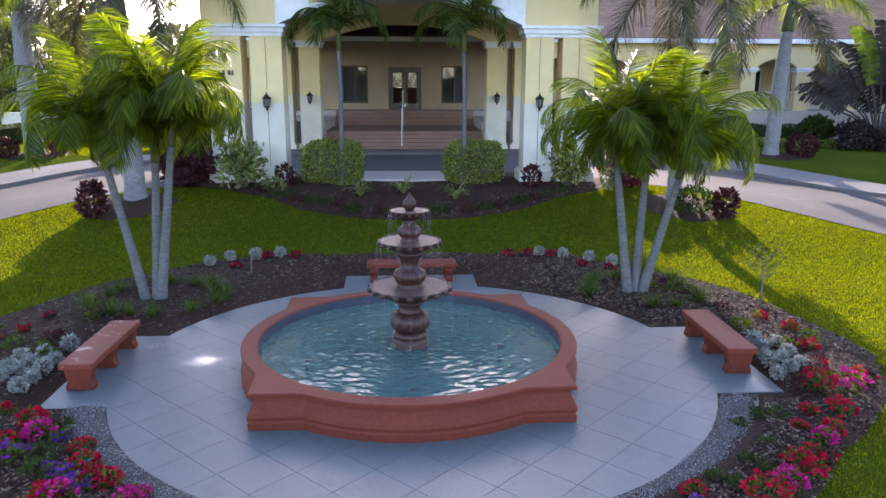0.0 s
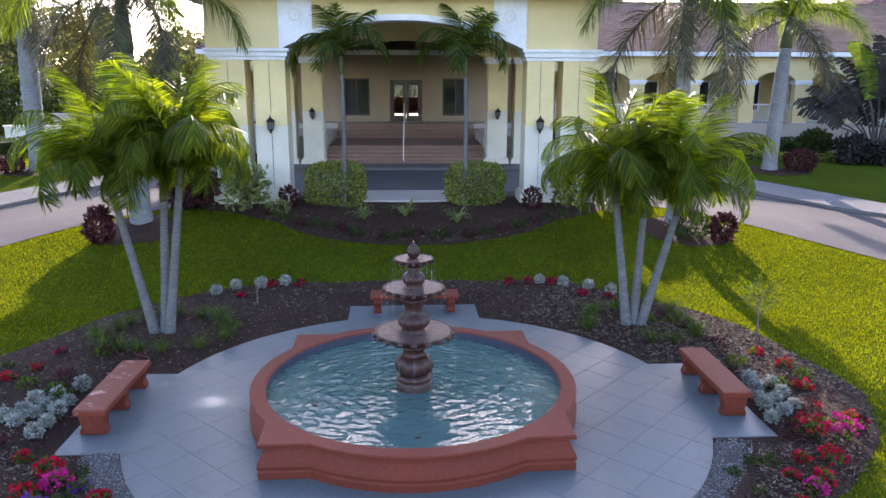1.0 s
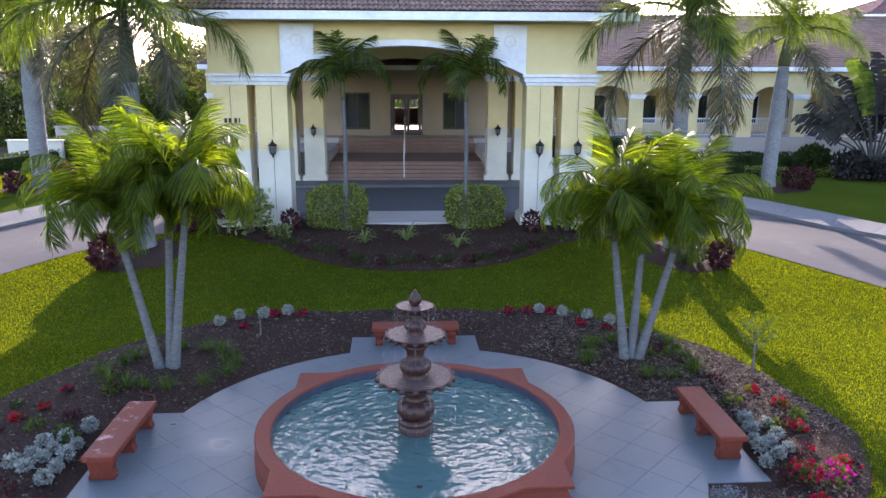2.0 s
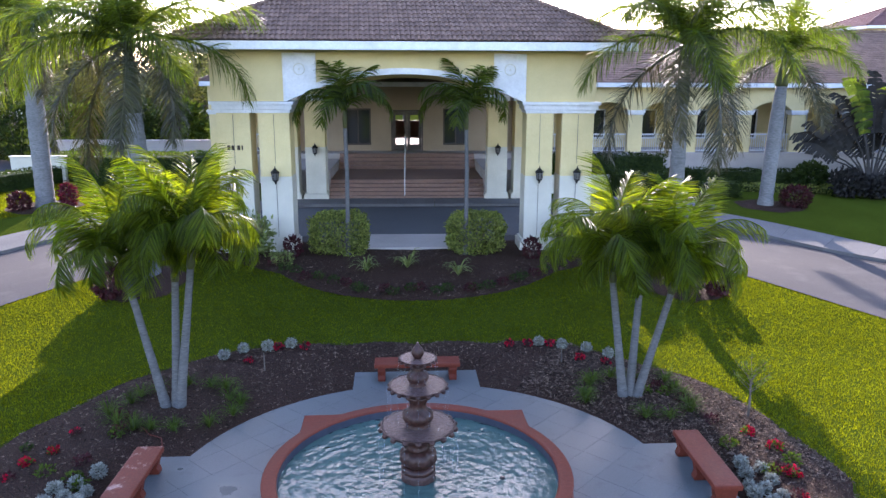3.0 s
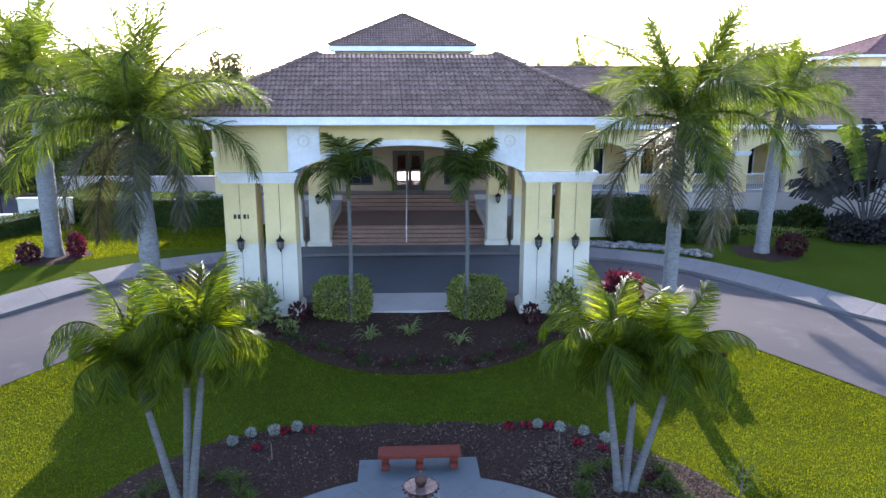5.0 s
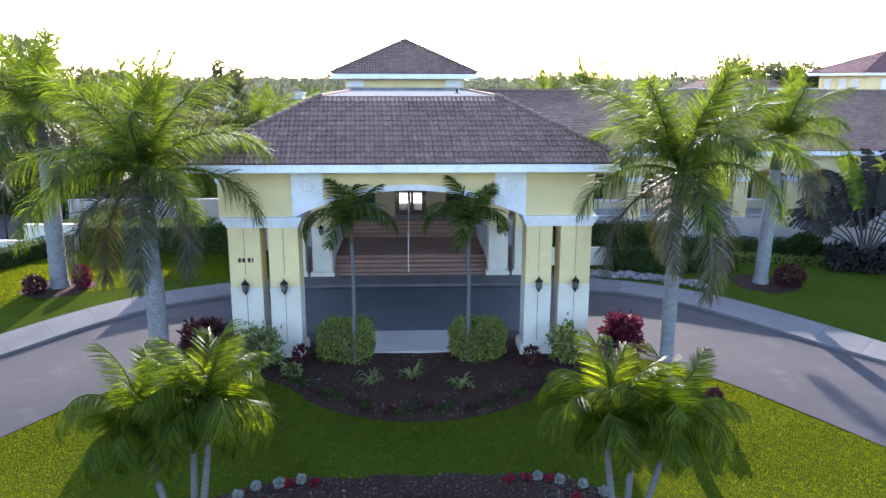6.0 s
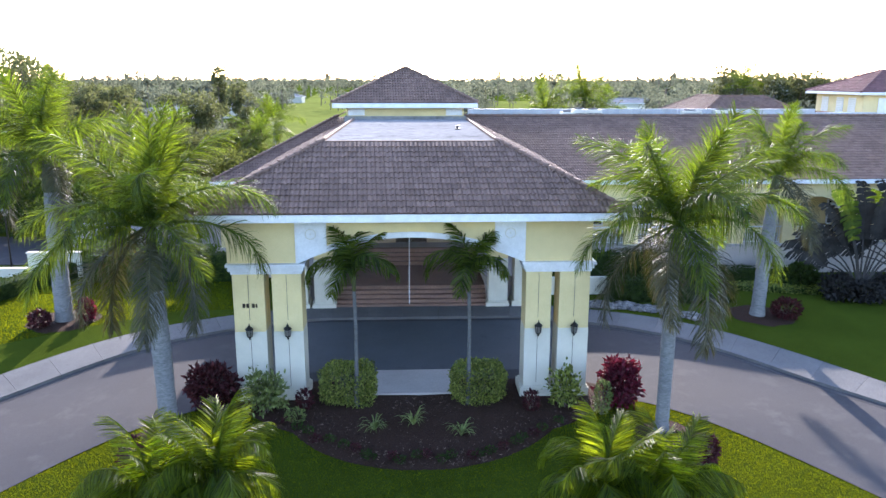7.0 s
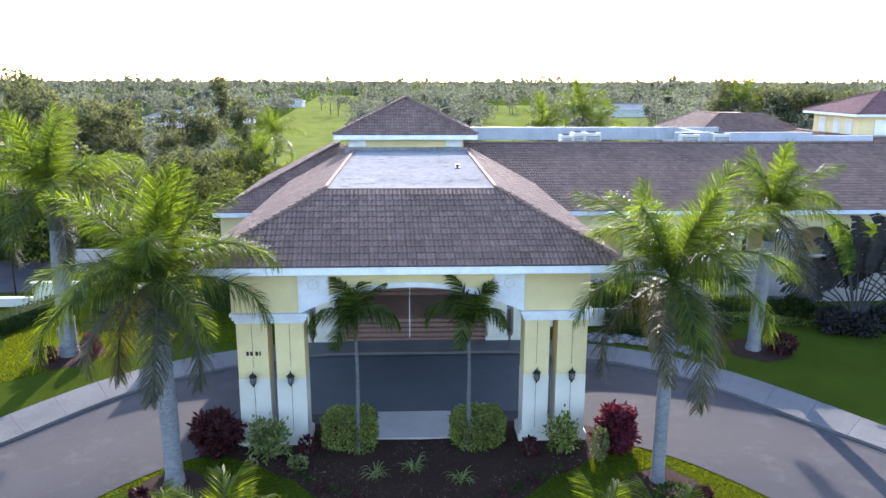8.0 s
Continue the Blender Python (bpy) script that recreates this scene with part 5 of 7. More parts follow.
def frond_mesh(name, L, leaf, n, a0, a1, material, lift, spread, seed=1, hang=0.4, wid=0.03, curl=1.3, twist=50.0):
    """One feather leaf along +x: bowed midrib and many leaflets, standing off at lift degrees, give or take spread."""
    r = random.Random(seed)
    pts, p = [Vector((0, 0, 0))], Vector((0, 0, 0))
    m = 14
    for i in range(m):
        a = radians(a0 + (a1 - a0) * (i / (m - 1)) ** curl)
        p = p + Vector((math.cos(a), 0, math.sin(a))) * (L / m)
        pts.append(p)

    def at(f):
        q = f * m
        i = min(int(q), m - 1)
        return pts[i].lerp(pts[i + 1], q - i), (pts[i + 1] - pts[i]).normalized()

    bm = bmesh.new()
    tube(bm, pts, [0.03 * (1 - 0.85 * i / m) * (L / 2.4) + 0.004 for i in range(m + 1)], 5)
    bm.verts.index_update()
    vs, fs = [v.co.copy() for v in bm.verts], [tuple(v.index for v in f.verts) for f in bm.faces]
    bm.free()
    g = Vector((0, 0, -1))
    for side in (-1, 1):
        for i in range(n):
            f = 0.12 + 0.88 * (i + r.uniform(0, 0.9)) / n
            q, d = at(min(f, 0.999))
            up = d.cross(Vector((0, 1, 0))) * -1
            phi = radians(lift + r.uniform(-spread, spread))
            sweep = 0.4 + 0.95 * f ** 1.6
            ll = leaf * (0.5 + 0.6 * math.sin(math.pi * min(1, f * 0.8 + 0.12))) * r.uniform(0.85, 1.1) * (1 if f < 0.9 else 0.7)
            w = (d * sweep + Vector((0, side * math.cos(phi), 0)) + up * math.sin(phi)).normalized()
            s = w.cross(up)
            s = (s.normalized() if s.length > 0.05 else d)
            tw = radians(r.uniform(-twist, twist))
            s = (s * math.cos(tw) + w.cross(s) * math.sin(tw)) * wid * r.uniform(0.8, 1.2)
            h = hang * r.uniform(0.7, 1.3)
            b = q + (w + g * h * 0.18).normalized() * ll * 0.4
            w2 = (w + g * h * 0.75).normalized()
            c = b + w2 * ll * 0.35
            t = c + (w2 + g * h * 1.3).normalized() * ll * 0.27
            k = len(vs)
            vs += [q - s * 0.5, q + s * 0.5, b + s * 0.6, b - s * 0.6, c + s * 0.45, c - s * 0.45, t]
            fs += [(k, k + 1, k + 2, k + 3), (k + 3, k + 2, k + 4, k + 5), (k + 5, k + 4, k + 6)]
    mesh = bpy.data.meshes.new(name)
    mesh.from_pydata([tuple(v) for v in vs], [], fs)
    mesh.materials.append(material)
    return mesh


CHRISTMAS = [frond_mesh("frond", L, 0.66, 66, a0, a1, FROND, lift, 12, 11 + a0, 0.1, 0.019, 1.8, 30.0) for L, a0, a1, lift in ((2.3, 86, 40, 46), (2.4, 77, -26, 52), (2.3, 62, -72, 52), (2.15, 46, -95, 46), (2.0, 32, -102, 38))]
ROYAL = [frond_mesh("frond", L, leaf, 160, a0, a1, mt, lift, 58, 31 + a0, hang, 0.02, 1.3, 45.0) for L, leaf, a0, a1, lift, hang, mt in ((3.9, 0.9, 82, 62, 30, 0.12, ROYALFROND), (4.3, 1.0, 68, 14, 24, 0.28, ROYALFROND), (4.4, 1.0, 46, -45, 12, 0.5, ROYALFROND), (4.6, 1.0, 20, -76, 4, 0.65, ROYALFROND), (4.6, 0.95, -20, -92, -5, 0.6, SHADEDOLDFROND))]
SLIM = [frond_mesh("frond", L, 0.52, 46, a0, a1, ROYALFROND, 22, 18, 51 + a0, 0.4, 0.026) for L, a0, a1 in ((1.6, 86, 30), (2.0, 72, -70), (2.0, 46, -100))]


def palm_head(owner, top, fronds, count, r, scale=1.0):
    """Leaves round a stem's top, the first ones upright, the last ones hanging."""
    for i in range(count):
        f = (i + 0.5) / count
        a = i * 137.5 + r.uniform(-14, 14)
        kind = fronds[min(len(fronds) - 1, int(f ** 1.05 * len(fronds)))]
        k = scale * r.uniform(0.86, 1.08)
        m = Matrix.Translation(top) @ pose(0, 0, 0, 0, 0, a) @ pose(0, 0, 0, 0, r.uniform(-9, 9), 0) @ pose(0, 0, 0, r.uniform(-22, 22), 0, 0) @ Matrix.Scale(k, 4)
        shared("frond", kind, owner, m)


def stem(owner, name, pts, radii, material, seg=14):
    bm = bmesh.new()
    tube(bm, pts, radii, seg)
    return part(name, bm, material, owner, smooth=True)


def ringed(pts, radii, per=7):
    """Adds leaf-scar rings to a stem."""
    P, R = [], []
    for i in range(len(pts) - 1):
        a, b = Vector(pts[i]), Vector(pts[i + 1])
        for k in range(per):
            f = k / per
            P.append(a.lerp(b, f))
            R.append((radii[i] + (radii[i + 1] - radii[i]) * f) * (1.045 if k % 2 else 0.985))
    P.append(Vector(pts[-1]))
    R.append(radii[-1])
    return P, R


def cluster_palm(base, tops, label, seed, counts=13):
    r = random.Random(seed)
    t = thing("palm_clump", (*base, ground_z(*base) + 0.12), label, "palm tree", "triple palms beside the patio")
    z0 = ground_z(*base) + 0.12
    for x, y, z in tops:
        dx, dy, h = x - base[0], y - base[1], z - z0
        foot = (dx * 0.2, dy * 0.2, -0.12)
        pts = curve_pts(foot, (dx * 0.62, dy * 0.62, h * 0.5), (dx, dy, h), 6)
        P, R = ringed(pts, [0.125, 0.1, 0.09, 0.083, 0.078, 0.074, 0.07], 8)
        stem(t, "trunk", P, R, TRUNK, 12)
        d = (pts[-1] - pts[-2]).normalized()
        shaft = [pts[-1] + d * q for q in (-0.02, 0.05, 0.3, 0.55, 0.68)]
        stem(t, "crownshaft", shaft, [0.075, 0.088, 0.083, 0.06, 0.03], SHAFT, 10)
        palm_head(t, shaft[3], CHRISTMAS, counts, r, 0.95)
    return t


cluster_palm((-5.22, 15.2), [(-5.93, 15.1, 3.0), (-5.02, 15.3, 2.95), (-4.6, 15.05, 3.3)], "triple-stemmed palm with pale grey trunks and bright arching fronds", 3, 22)
cluster_palm((4.9, 15.37), [(4.38, 15.3, 2.85), (5.05, 15.5, 2.5), (5.66, 15.2, 2.6)], "triple-stemmed palm with slender pale trunks and arching fronds", 5, 20)


def royal_palm(base, top, label, seed, rad=0.28, count=17, scale=1.0, shaft=1.5):
    r = random.Random(seed)
    gz = ground_z(*base)
    t = thing("royal_palm", (*base, gz), label, "palm tree", "royal palms")
    dx, dy, h = top[0] - base[0], top[1] - base[1], top[2] - gz
    hs = h - shaft
    P, R = ringed([(0, 0, -0.1), (0.01 * dx, 0, 0.5), (dx * 0.2, dy * 0.2, hs * 0.35), (dx * 0.5, dy * 0.5, hs * 0.65), (dx * 0.8, dy * 0.8, hs)], [rad * 1.25, rad * 1.02, rad, rad * 1.04, rad * 0.78], 9)
    stem(t, "trunk", P, R, ROYALTRUNK, 18)
    q = Vector((dx * 0.8, dy * 0.8, hs))
    e = Vector((dx, dy, h))
    stem(t, "crownshaft", [q.lerp(e, f) for f in (-0.02, 0.08, 0.5, 0.9, 1.1)], [rad * 0.8, rad * 0.92, rad * 0.72, rad * 0.45, rad * 0.2], SHAFT, 14)
    palm_head(t, e, ROYAL, count, r, scale)
    return t


royal_palm((-8.5, 23.6), (-8.6, 23.7, 8.2), "tall royal palm with a smooth pale grey trunk", 21, 0.3, 27, 1.0, 2.1)
royal_palm((8.52, 23.2), (8.62, 23.4, 8.2), "tall royal palm with a pale trunk and drooping fronds", 22, 0.225, 24, 1.0, 1.8)
royal_palm((17.65, 35.5), (18.05, 35.8, 8.2), "royal palm leaning slightly on the far lawn", 23, 0.33, 18, 0.95, 1.4)
royal_palm((-17.55, 36.0), (-17.65, 36.3, 9.3), "royal palm with a swollen trunk on the far lawn", 24, 0.4, 20, 1.1, 1.8)
royal_palm((-27.5, 42.0), (-28.0, 42.5, 9.0), "royal palm beside the parking lot", 25, 0.3, 13, 1.0)


def slim_palm(x, y, top, seed):
    r = random.Random(seed)
    gz = ground_z(x, y)
    t = thing("young_palm", (x, y, gz), "slender young palm rising out of a clipped shrub", "palm tree", "young palms before the canopy")
    P, R = ringed([(0, 0, -0.1), (0.02, 0, 1.5), (0.03, 0.02, 3.0), (0, 0.03, top - gz - 0.6)], [0.1, 0.075, 0.07, 0.065], 10)
    stem(t, "trunk", P, R, TRUNK, 10)
    stem(t, "crownshaft", [(0, 0.03, top - gz - 0.62), (0, 0.03, top - gz - 0.3), (0, 0.03, top - gz)], [0.07, 0.085, 0.05], SHAFT, 10)
    palm_head(t, Vector((0, 0.03, top - gz - 0.05)), SLIM, 10, r, 1.22)


slim_palm(-2.2, 25.3, 6.1, 61)
slim_palm(1.92, 25.35, 6.05, 62)


def leaf_mound(name, label, category, loc, size, n, leaf, material, seed, square=2.5, group="", hollow=0.55, stems=True, flower=None, nflower=0, fsize=0.05, skin=0.16, zrot=0.0):
    """A shrub: woody stems and a shell of leaves over a rounded body; optional blossoms."""
    r = random.Random(seed)
    sx, sy, sz = size
    t = thing(name, loc, label, category, group, rz=zrot)
    if stems and sz > 0.6:
        for i in range(6):
            bm = bmesh.new()
            a = i * 1.05 + r.uniform(0, 0.5)
            tube(bm, curve_pts((0.04 * math.cos(a), 0.04 * math.sin(a), -0.06), (0.15 * sx * math.cos(a), 0.15 * sy * math.sin(a), sz * 0.5), (0.35 * sx * math.cos(a), 0.35 * sy * math.sin(a), sz * 0.8), 4), [0.022 * (1 - 0.15 * k) for k in range(5)], 5)
            part("stem", bm, BARK, t)
    vs, fs = [], []
    fl_v, fl_f = [], []

    def shell(inner=1.0):
        d = rand_dir(r, -0.75)
        p = 1 / (sum(abs(c) ** square for c in d) ** (1 / square))
        bumpy = 1 + skin * noise.noise((d.x * 2.3 + seed, d.y * 2.3, d.z * 2.3)) + 0.5 * skin * noise.noise((d.x * 6 + seed, d.y * 6, d.z * 6))
        q = d * p * bumpy * inner
        return Vector((q.x * sx / 2, q.y * sy / 2, sz * (0.5 + 0.5 * q.z))), d

    for i in range(n):
        p, d = shell(r.uniform(hollow, 1.0) ** 0.5)
        w = (d * 0.8 + rand_dir(r) * 0.8 + Vector((0, 0, 0.25))).normalized()
        add_leaf(vs, fs, p, w, rand_dir(r), leaf * r.uniform(0.7, 1.25), leaf * 0.5, 0.2)
    raw("foliage", vs, fs, material, t)
    if flower:
        for i in range(nflower):
            p, d = shell(1.02)
            if p.z < sz * 0.4:
                continue
            for k in range(5):
                a = rand_dir(r)
                add_leaf(fl_v, fl_f, p + a * fsize * 0.3, (a + d * 0.8).normalized(), rand_dir(r), fsize, fsize * 0.9, 0.1)
        raw("blossoms", fl_v, fl_f, flower, t)
    return t


G = ground_z
for s, x in ((1, -2.45), (2, 2.42)):
    leaf_mound("clipped_shrub", "boxy clipped shrub with yellow-green variegated leaves", "shrub", (x - 0.1, 25.85, 1.03), (2.0, 1.6, 1.45), 6500, 0.1, GOLDLEAF, 70 + s, 5.0, "clipped shrubs before the canopy")
leaf_mound("cordyline_shrub", "rounded shrub with bright crimson leaves", "shrub", (7.55, 25.2, 1.0), (1.4, 1.3, 1.75), 1200, 0.26, REDLEAF, 81, 2.0, hollow=0.3, skin=0.45)
leaf_mound("cordyline_shrub", "wide shrub with dark maroon leaves", "shrub", (-7.5, 25.6, 1.0), (1.65, 1.5, 1.6), 1200, 0.24, DARKRED, 82, 2.0, hollow=0.3, skin=0.5)
leaf_mound("pale_shrub", "loose shrub with pale variegated leaves beside a column", "shrub", (-5.45, 24.95, 1.0), (1.5, 1.2, 1.6), 900, 0.19, PALELEAF, 83, 2.0, "shrubs at the columns", 0.08, skin=0.7)
leaf_mound("pale_shrub", "loose yellowish shrub beside a column", "shrub", (5.45, 25.0, 1.0), (1.1, 1.0, 1.6), 620, 0.18, GOLDLEAF, 84, 2.0, "shrubs at the columns", 0.08, skin=0.7)
leaf_mound("low_shrub", "low pale shrub at the foot of a column", "shrub", (-4.3, 24.3, G(0, 24.3)), (0.7, 0.6, 0.5), 300, 0.1, PALELEAF, 85, 2.2, "low shrubs at the columns")
leaf_mound("low_shrub", "small dark red shrub beside a column", "shrub", (4.2, 24.8, 1.0), (0.6, 0.5, 0.75), 260, 0.14, DARKRED, 86, 2.2, "low shrubs at the columns")
leaf_mound("low_shrub", "small dark red shrub beside a column", "shrub", (-4.1, 25.2, 1.0), (0.6, 0.5, 0.75), 260, 0.14, DARKRED, 87, 2.2, "low shrubs at the columns")
leaf_mound("low_shrub", "small pinkish shrub near the canopy", "shrub", (6.75, 24.5, 0.95), (0.6, 0.6, 1.3), 420, 0.12, PALELEAF, 88, 2.2, "low shrubs at the columns")
leaf_mound("cordyline_shrub", "small maroon cordyline at the palm's foot", "shrub", (-9.15, 21.9, G(0, 21.9)), (0.7, 0.7, 1.0), 420, 0.2, DARKRED, 89, 2.2)
leaf_mound("cordyline_shrub", "small maroon cordyline at the palm's foot", "shrub", (9.55, 21.7, G(0, 21.7)), (0.6, 0.6, 0.8), 320, 0.2, DARKRED, 90, 2.2)
leaf_mound("low_shrub", "dark low shrub at the palm's foot", "shrub", (8.6, 21.9, G(0, 21.9)), (1.2, 0.9, 0.8), 500, 0.14, HEDGELEAF, 91, 2.2)


def strap_plant(name, label, loc, n, length, width, material, seed, rise=0.8, group="", category="plant"):
    """A tuft of arching strap leaves."""
    r = random.Random(seed)
    t = thing(name, loc, label, category, group)
    vs, fs = [], []
    for i in range(n):
        a = r.uniform(0, 2 * math.pi)
        h = Vector((math.cos(a), math.sin(a), 0))
        L = length * r.uniform(0.65, 1.1)
        up = rise * r.uniform(0.5, 1.3)
        pts = curve_pts((0, 0, -0.02), h * L * 0.4 + Vector((0, 0, L * up)), h * L * r.uniform(0.75, 1.0) + Vector((0, 0, L * up * 0.45)), 4)
        s = Vector((-math.sin(a), math.cos(a), 0)) * width * 0.5
        k = len(vs)
        for j, p in enumerate(pts):
            w = (0.7, 1.0, 0.9, 0.6, 0.05)[j]
            vs += [p - s * w, p + s * w]
        fs += [(k + 2 * j, k + 2 * j + 1, k + 2 * j + 3, k + 2 * j + 2) for j in range(4)]
    raw("leaves", vs, fs, material, t)
    return t


for i, (x, y) in enumerate(((-1.47, 23.6), (-0.12, 23.9), (1.54, 23.2))):
    strap_plant("spider_lily", "spiky pale green strap-leaved lily in the mulch", (x, y, G(x, y) + 0.05), 26, 0.75, 0.05, PALELEAF, 100 + i, 1.0, "lilies before the canopy")
for cx, cy in ((-5.15, 15.15), (5.0, 15.3)):
    for i in range(15):
        a = 2 * math.pi * i / 15 + rng.uniform(-0.12, 0.12)
        q = rng.uniform(0.85, 1.15)
        x, y = cx + 1.25 * q * math.cos(a), cy + 1.15 * q * math.sin(a)
        if math.hypot(x - PX, y - PY) > PR + 0.25:
            strap_plant("liriope_tuft", "grassy green liriope tuft ringing the palm clump", (x, y, G(x, y) + 0.1), 70, 0.46 * rng.uniform(0.8, 1.15), 0.015, LEAF, 120 + i + int(cx * 10), 0.9, "liriope round the palms")


def silver_plant(x, y, s, seed):
    """Dusty miller: lobed felted leaves in a ball."""
    return leaf_mound("dusty_miller", "silvery white dusty miller plant", "plant", (x, y, G(x, y) + 0.08), (0.46 * s, 0.46 * s, 0.44 * s), 340, 0.11 * s, SILVER, seed, 2.0, "dusty millers", 0.4, skin=0.35)


k = 200
for x, y in ((6.1, 12.2), (6.04, 11.84), (6.39, 12.0), (6.39, 11.6), (5.9, 11.16), (6.1, 10.94), (5.78, 10.7), (6.36, 11.1), (6.16, 11.36), (5.92, 11.45),
             (-5.7, 12.34), (-5.95, 11.98), (-6.23, 11.79), (-6.24, 11.4), (-5.96, 11.53), (-5.66, 11.72), (-5.66, 11.33), (-6.01, 11.25), (-5.66, 10.96), (-5.68, 10.6), (-6.13, 10.94), (-6.4, 11.1)):
    silver_plant(x, y, rng.uniform(0.4, 0.55), k)
    k += 1
for x, y in ((-4.8, 17.95), (-4.4, 18.35), (-3.78, 18.45), (-3.2, 18.6), (3.4, 18.55), (3.98, 18.35), (4.6, 18.15), (5.1, 17.8)):
    silver_plant(x, y, rng.uniform(0.5, 0.62), k)
    k += 1


def bloom(x, y, petal, label, s, seed, leaf=LEAF, many=1.0):
    """A low bedding plant: a leafy mound, and blossoms over its top where it flowers."""
    return leaf_mound("flowering_plant" if petal else "bedding_plant", label, "flowers" if petal else "plant", (x, y, G(x, y) + 0.07), (0.46 * s, 0.46 * s, 0.36 * s), int(150 * s), 0.07, leaf, seed, 2.0, "bedding plants", 0.3, False, petal, int(62 * s * many), 0.05, skin=0.4)


RED = ((-4.92, 9.46, 0.75), (-4.96, 8.83, 0.65), (-3.96, 8.69, 0.55), (-3.73, 8.23, 0.7), (-3.5, 7.9, 0.6), (-3.35, 7.9, 0.6), (-3.92, 7.62, 0.6), (-5.5, 9.89, 0.4), (7.07, 12.81, 0.6), (6.86, 11.83, 0.6), (6.17, 10.23, 0.95), (6.94, 10.55, 0.6), (6.02, 9.38, 0.7), (5.58, 9.39, 0.45), (5.22, 8.96, 0.35), (5.62, 8.89, 0.5), (4.99, 8.23, 0.5), (4.68, 8.02, 0.6), (4.76, 7.8, 0.6), (3.97, 7.28, 0.95), (3.21, 7.42, 0.5), (-7.2, 12.8, 0.45), (-6.9, 13.2, 0.4), (6.8, 13.45, 0.5))
PINK = ((-4.66, 9.1, 0.7), (-3.73, 7.54, 0.75), (-2.97, 7.53, 0.55), (-2.9, 7.58, 0.5), (6.56, 10.13, 0.95), (5.37, 8.63, 0.5), (4.34, 7.52, 0.7))
PURPLE = ((-4.71, 8.51, 0.7), (-4.33, 9.04, 0.45), (-3.86, 7.97, 0.65), (-3.65, 7.81, 0.6), (-4.14, 8.24, 0.35), (3.15, 7.18, 0.4))
GREEN = ((-4.26, 8.12, 0.7), (-4.35, 8.56, 0.7), (-3.96, 7.78, 0.6), (-4.46, 9.39, 0.4), (4.8, 9.31, 0.45), (5.09, 9.27, 0.55), (4.44, 9.05, 0.4), (4.2, 7.96, 0.5), (3.59, 7.72, 0.45), (4.11, 8.12, 0.4), (4.59, 8.54, 0.4), (3.75, 7.56, 0.45), (-7.5, 13.4, 0.4))
MAROON = ((6.58, 11.03, 0.65), (5.2, 8.22, 0.4), (7.09, 10.46, 0.5), (-7.3, 12.3, 0.45), (-6.8, 14, 0.4))
seed = 300
for spots, petal, leaf, label, many in ((RED, REDPETAL, LEAF, "red flowering bedding plant in the mulch", 1.0), (PINK, PINKPETAL, LEAF, "bright pink flowering bedding plant", 1.2), (PURPLE, PURPLEPETAL, LEAF, "purple flowering bedding plant", 0.8), (GREEN, None, HEDGELEAF, "dull olive green bedding plant past flowering", 0.0), (MAROON, REDPETAL, DARKRED, "dark maroon bedding plant with few red flowers", 0.25)):
    for x, y, size in spots:
        bloom(x, y, petal, label, size, seed, leaf, many)
        seed += 1
for x in (-4.1, -3.5, -2.8, 2.6, 3.1, 3.7, 4.3, 4.9):
    bloom(x, 18.5 - 0.05 * x * x * (abs(x) > 4), REDPETAL, "small red flowering plant between dusty millers", 0.5, seed, DARKRED, 0.6)
    seed += 1
for i in range(34):
    a = radians(rng.choice((rng.uniform(-50, 40), rng.uniform(150, 230))))
    q = rng.uniform(5.9, 7.2)
    x, y = PX + q * math.cos(a), PY + q * math.sin(a)
    if q < bed_r((math.degrees(a) + 90) % 360 - 90) - 0.5:
        leaf_mound("seedling", "small dull green and maroon bedding seedling", "plant", (x, y, G(x, y) + 0.08), (0.32, 0.32, 0.2), 80, 0.08, DARKRED if i % 2 else LEAF, 400 + i, 2.0, "bedding seedlings", 0.3, False)

for i in range(24):
    deg = -155 + 130 * (i + rng.uniform(0, 0.8)) / 24
    q = float(np.interp(deg, [b[0] for b in PBED], [b[1] for b in PBED])) if deg > -90 else float(np.interp(deg + 360, [b[0] for b in PBED], [b[1] for b in PBED]))
    q -= rng.uniform(0.25, 0.6)
    x, y = 0.2 + q * math.cos(radians(deg)), 26.4 + q * math.sin(radians(deg))
    leaf_mound("border_plant", "low dull green and maroon border plant", "plant", (x, y, G(x, y) + 0.05), (0.42, 0.38, 0.24), 100, 0.075, HEDGELEAF if i % 3 else DARKRED, 450 + i, 2.0, "border plants before the canopy", 0.3, False)

# stakes behind the patio, a length of drip hose and a fallen pale twig
for x, y, h in ((-3.62, 17.1, 0.56), (3.77, 17.38, 0.5)):
    stake = thing("garden_stake", (x, y, G(x, y) + 0.05), "thin weathered wooden stake in the mulch", "stake", "stakes in the bed")
    bm = bmesh.new()
    tube(bm, [(0, 0, -0.1), (0.01, 0, h * 0.5), (0, 0, h)], [0.019, 0.017, 0.014], 7)
    part("post", bm, BARK, stake)
bm = bmesh.new()
hose = [(-5.6, 14.17), (-5.45, 13.98), (-5.3, 13.85), (-5.12, 13.76), (-4.98, 13.58), (-4.9, 13.38), (-4.93, 13.2), (-5.02, 13.12)]
tube(bm, [(x, y, 0.16 + 0.04 * math.sin(i * 1.9)) for i, (x, y) in enumerate(hose)], 0.009, 6)
tagged(part("drip_hose", bm, CORAL, smooth=True), "thin reddish drip hose lying on the mulch", "hose")
bm = bmesh.new()
tube(bm, curve_pts((13.45, 20.3, 0.07), (13.75, 20.2, 0.1), (13.8, 20.55, 0.06), 8), [0.012] * 8 + [0.006], 6)
tagged(part("fallen_twig", bm, STALK, smooth=True), "pale curved twig lying on the lawn", "twig")

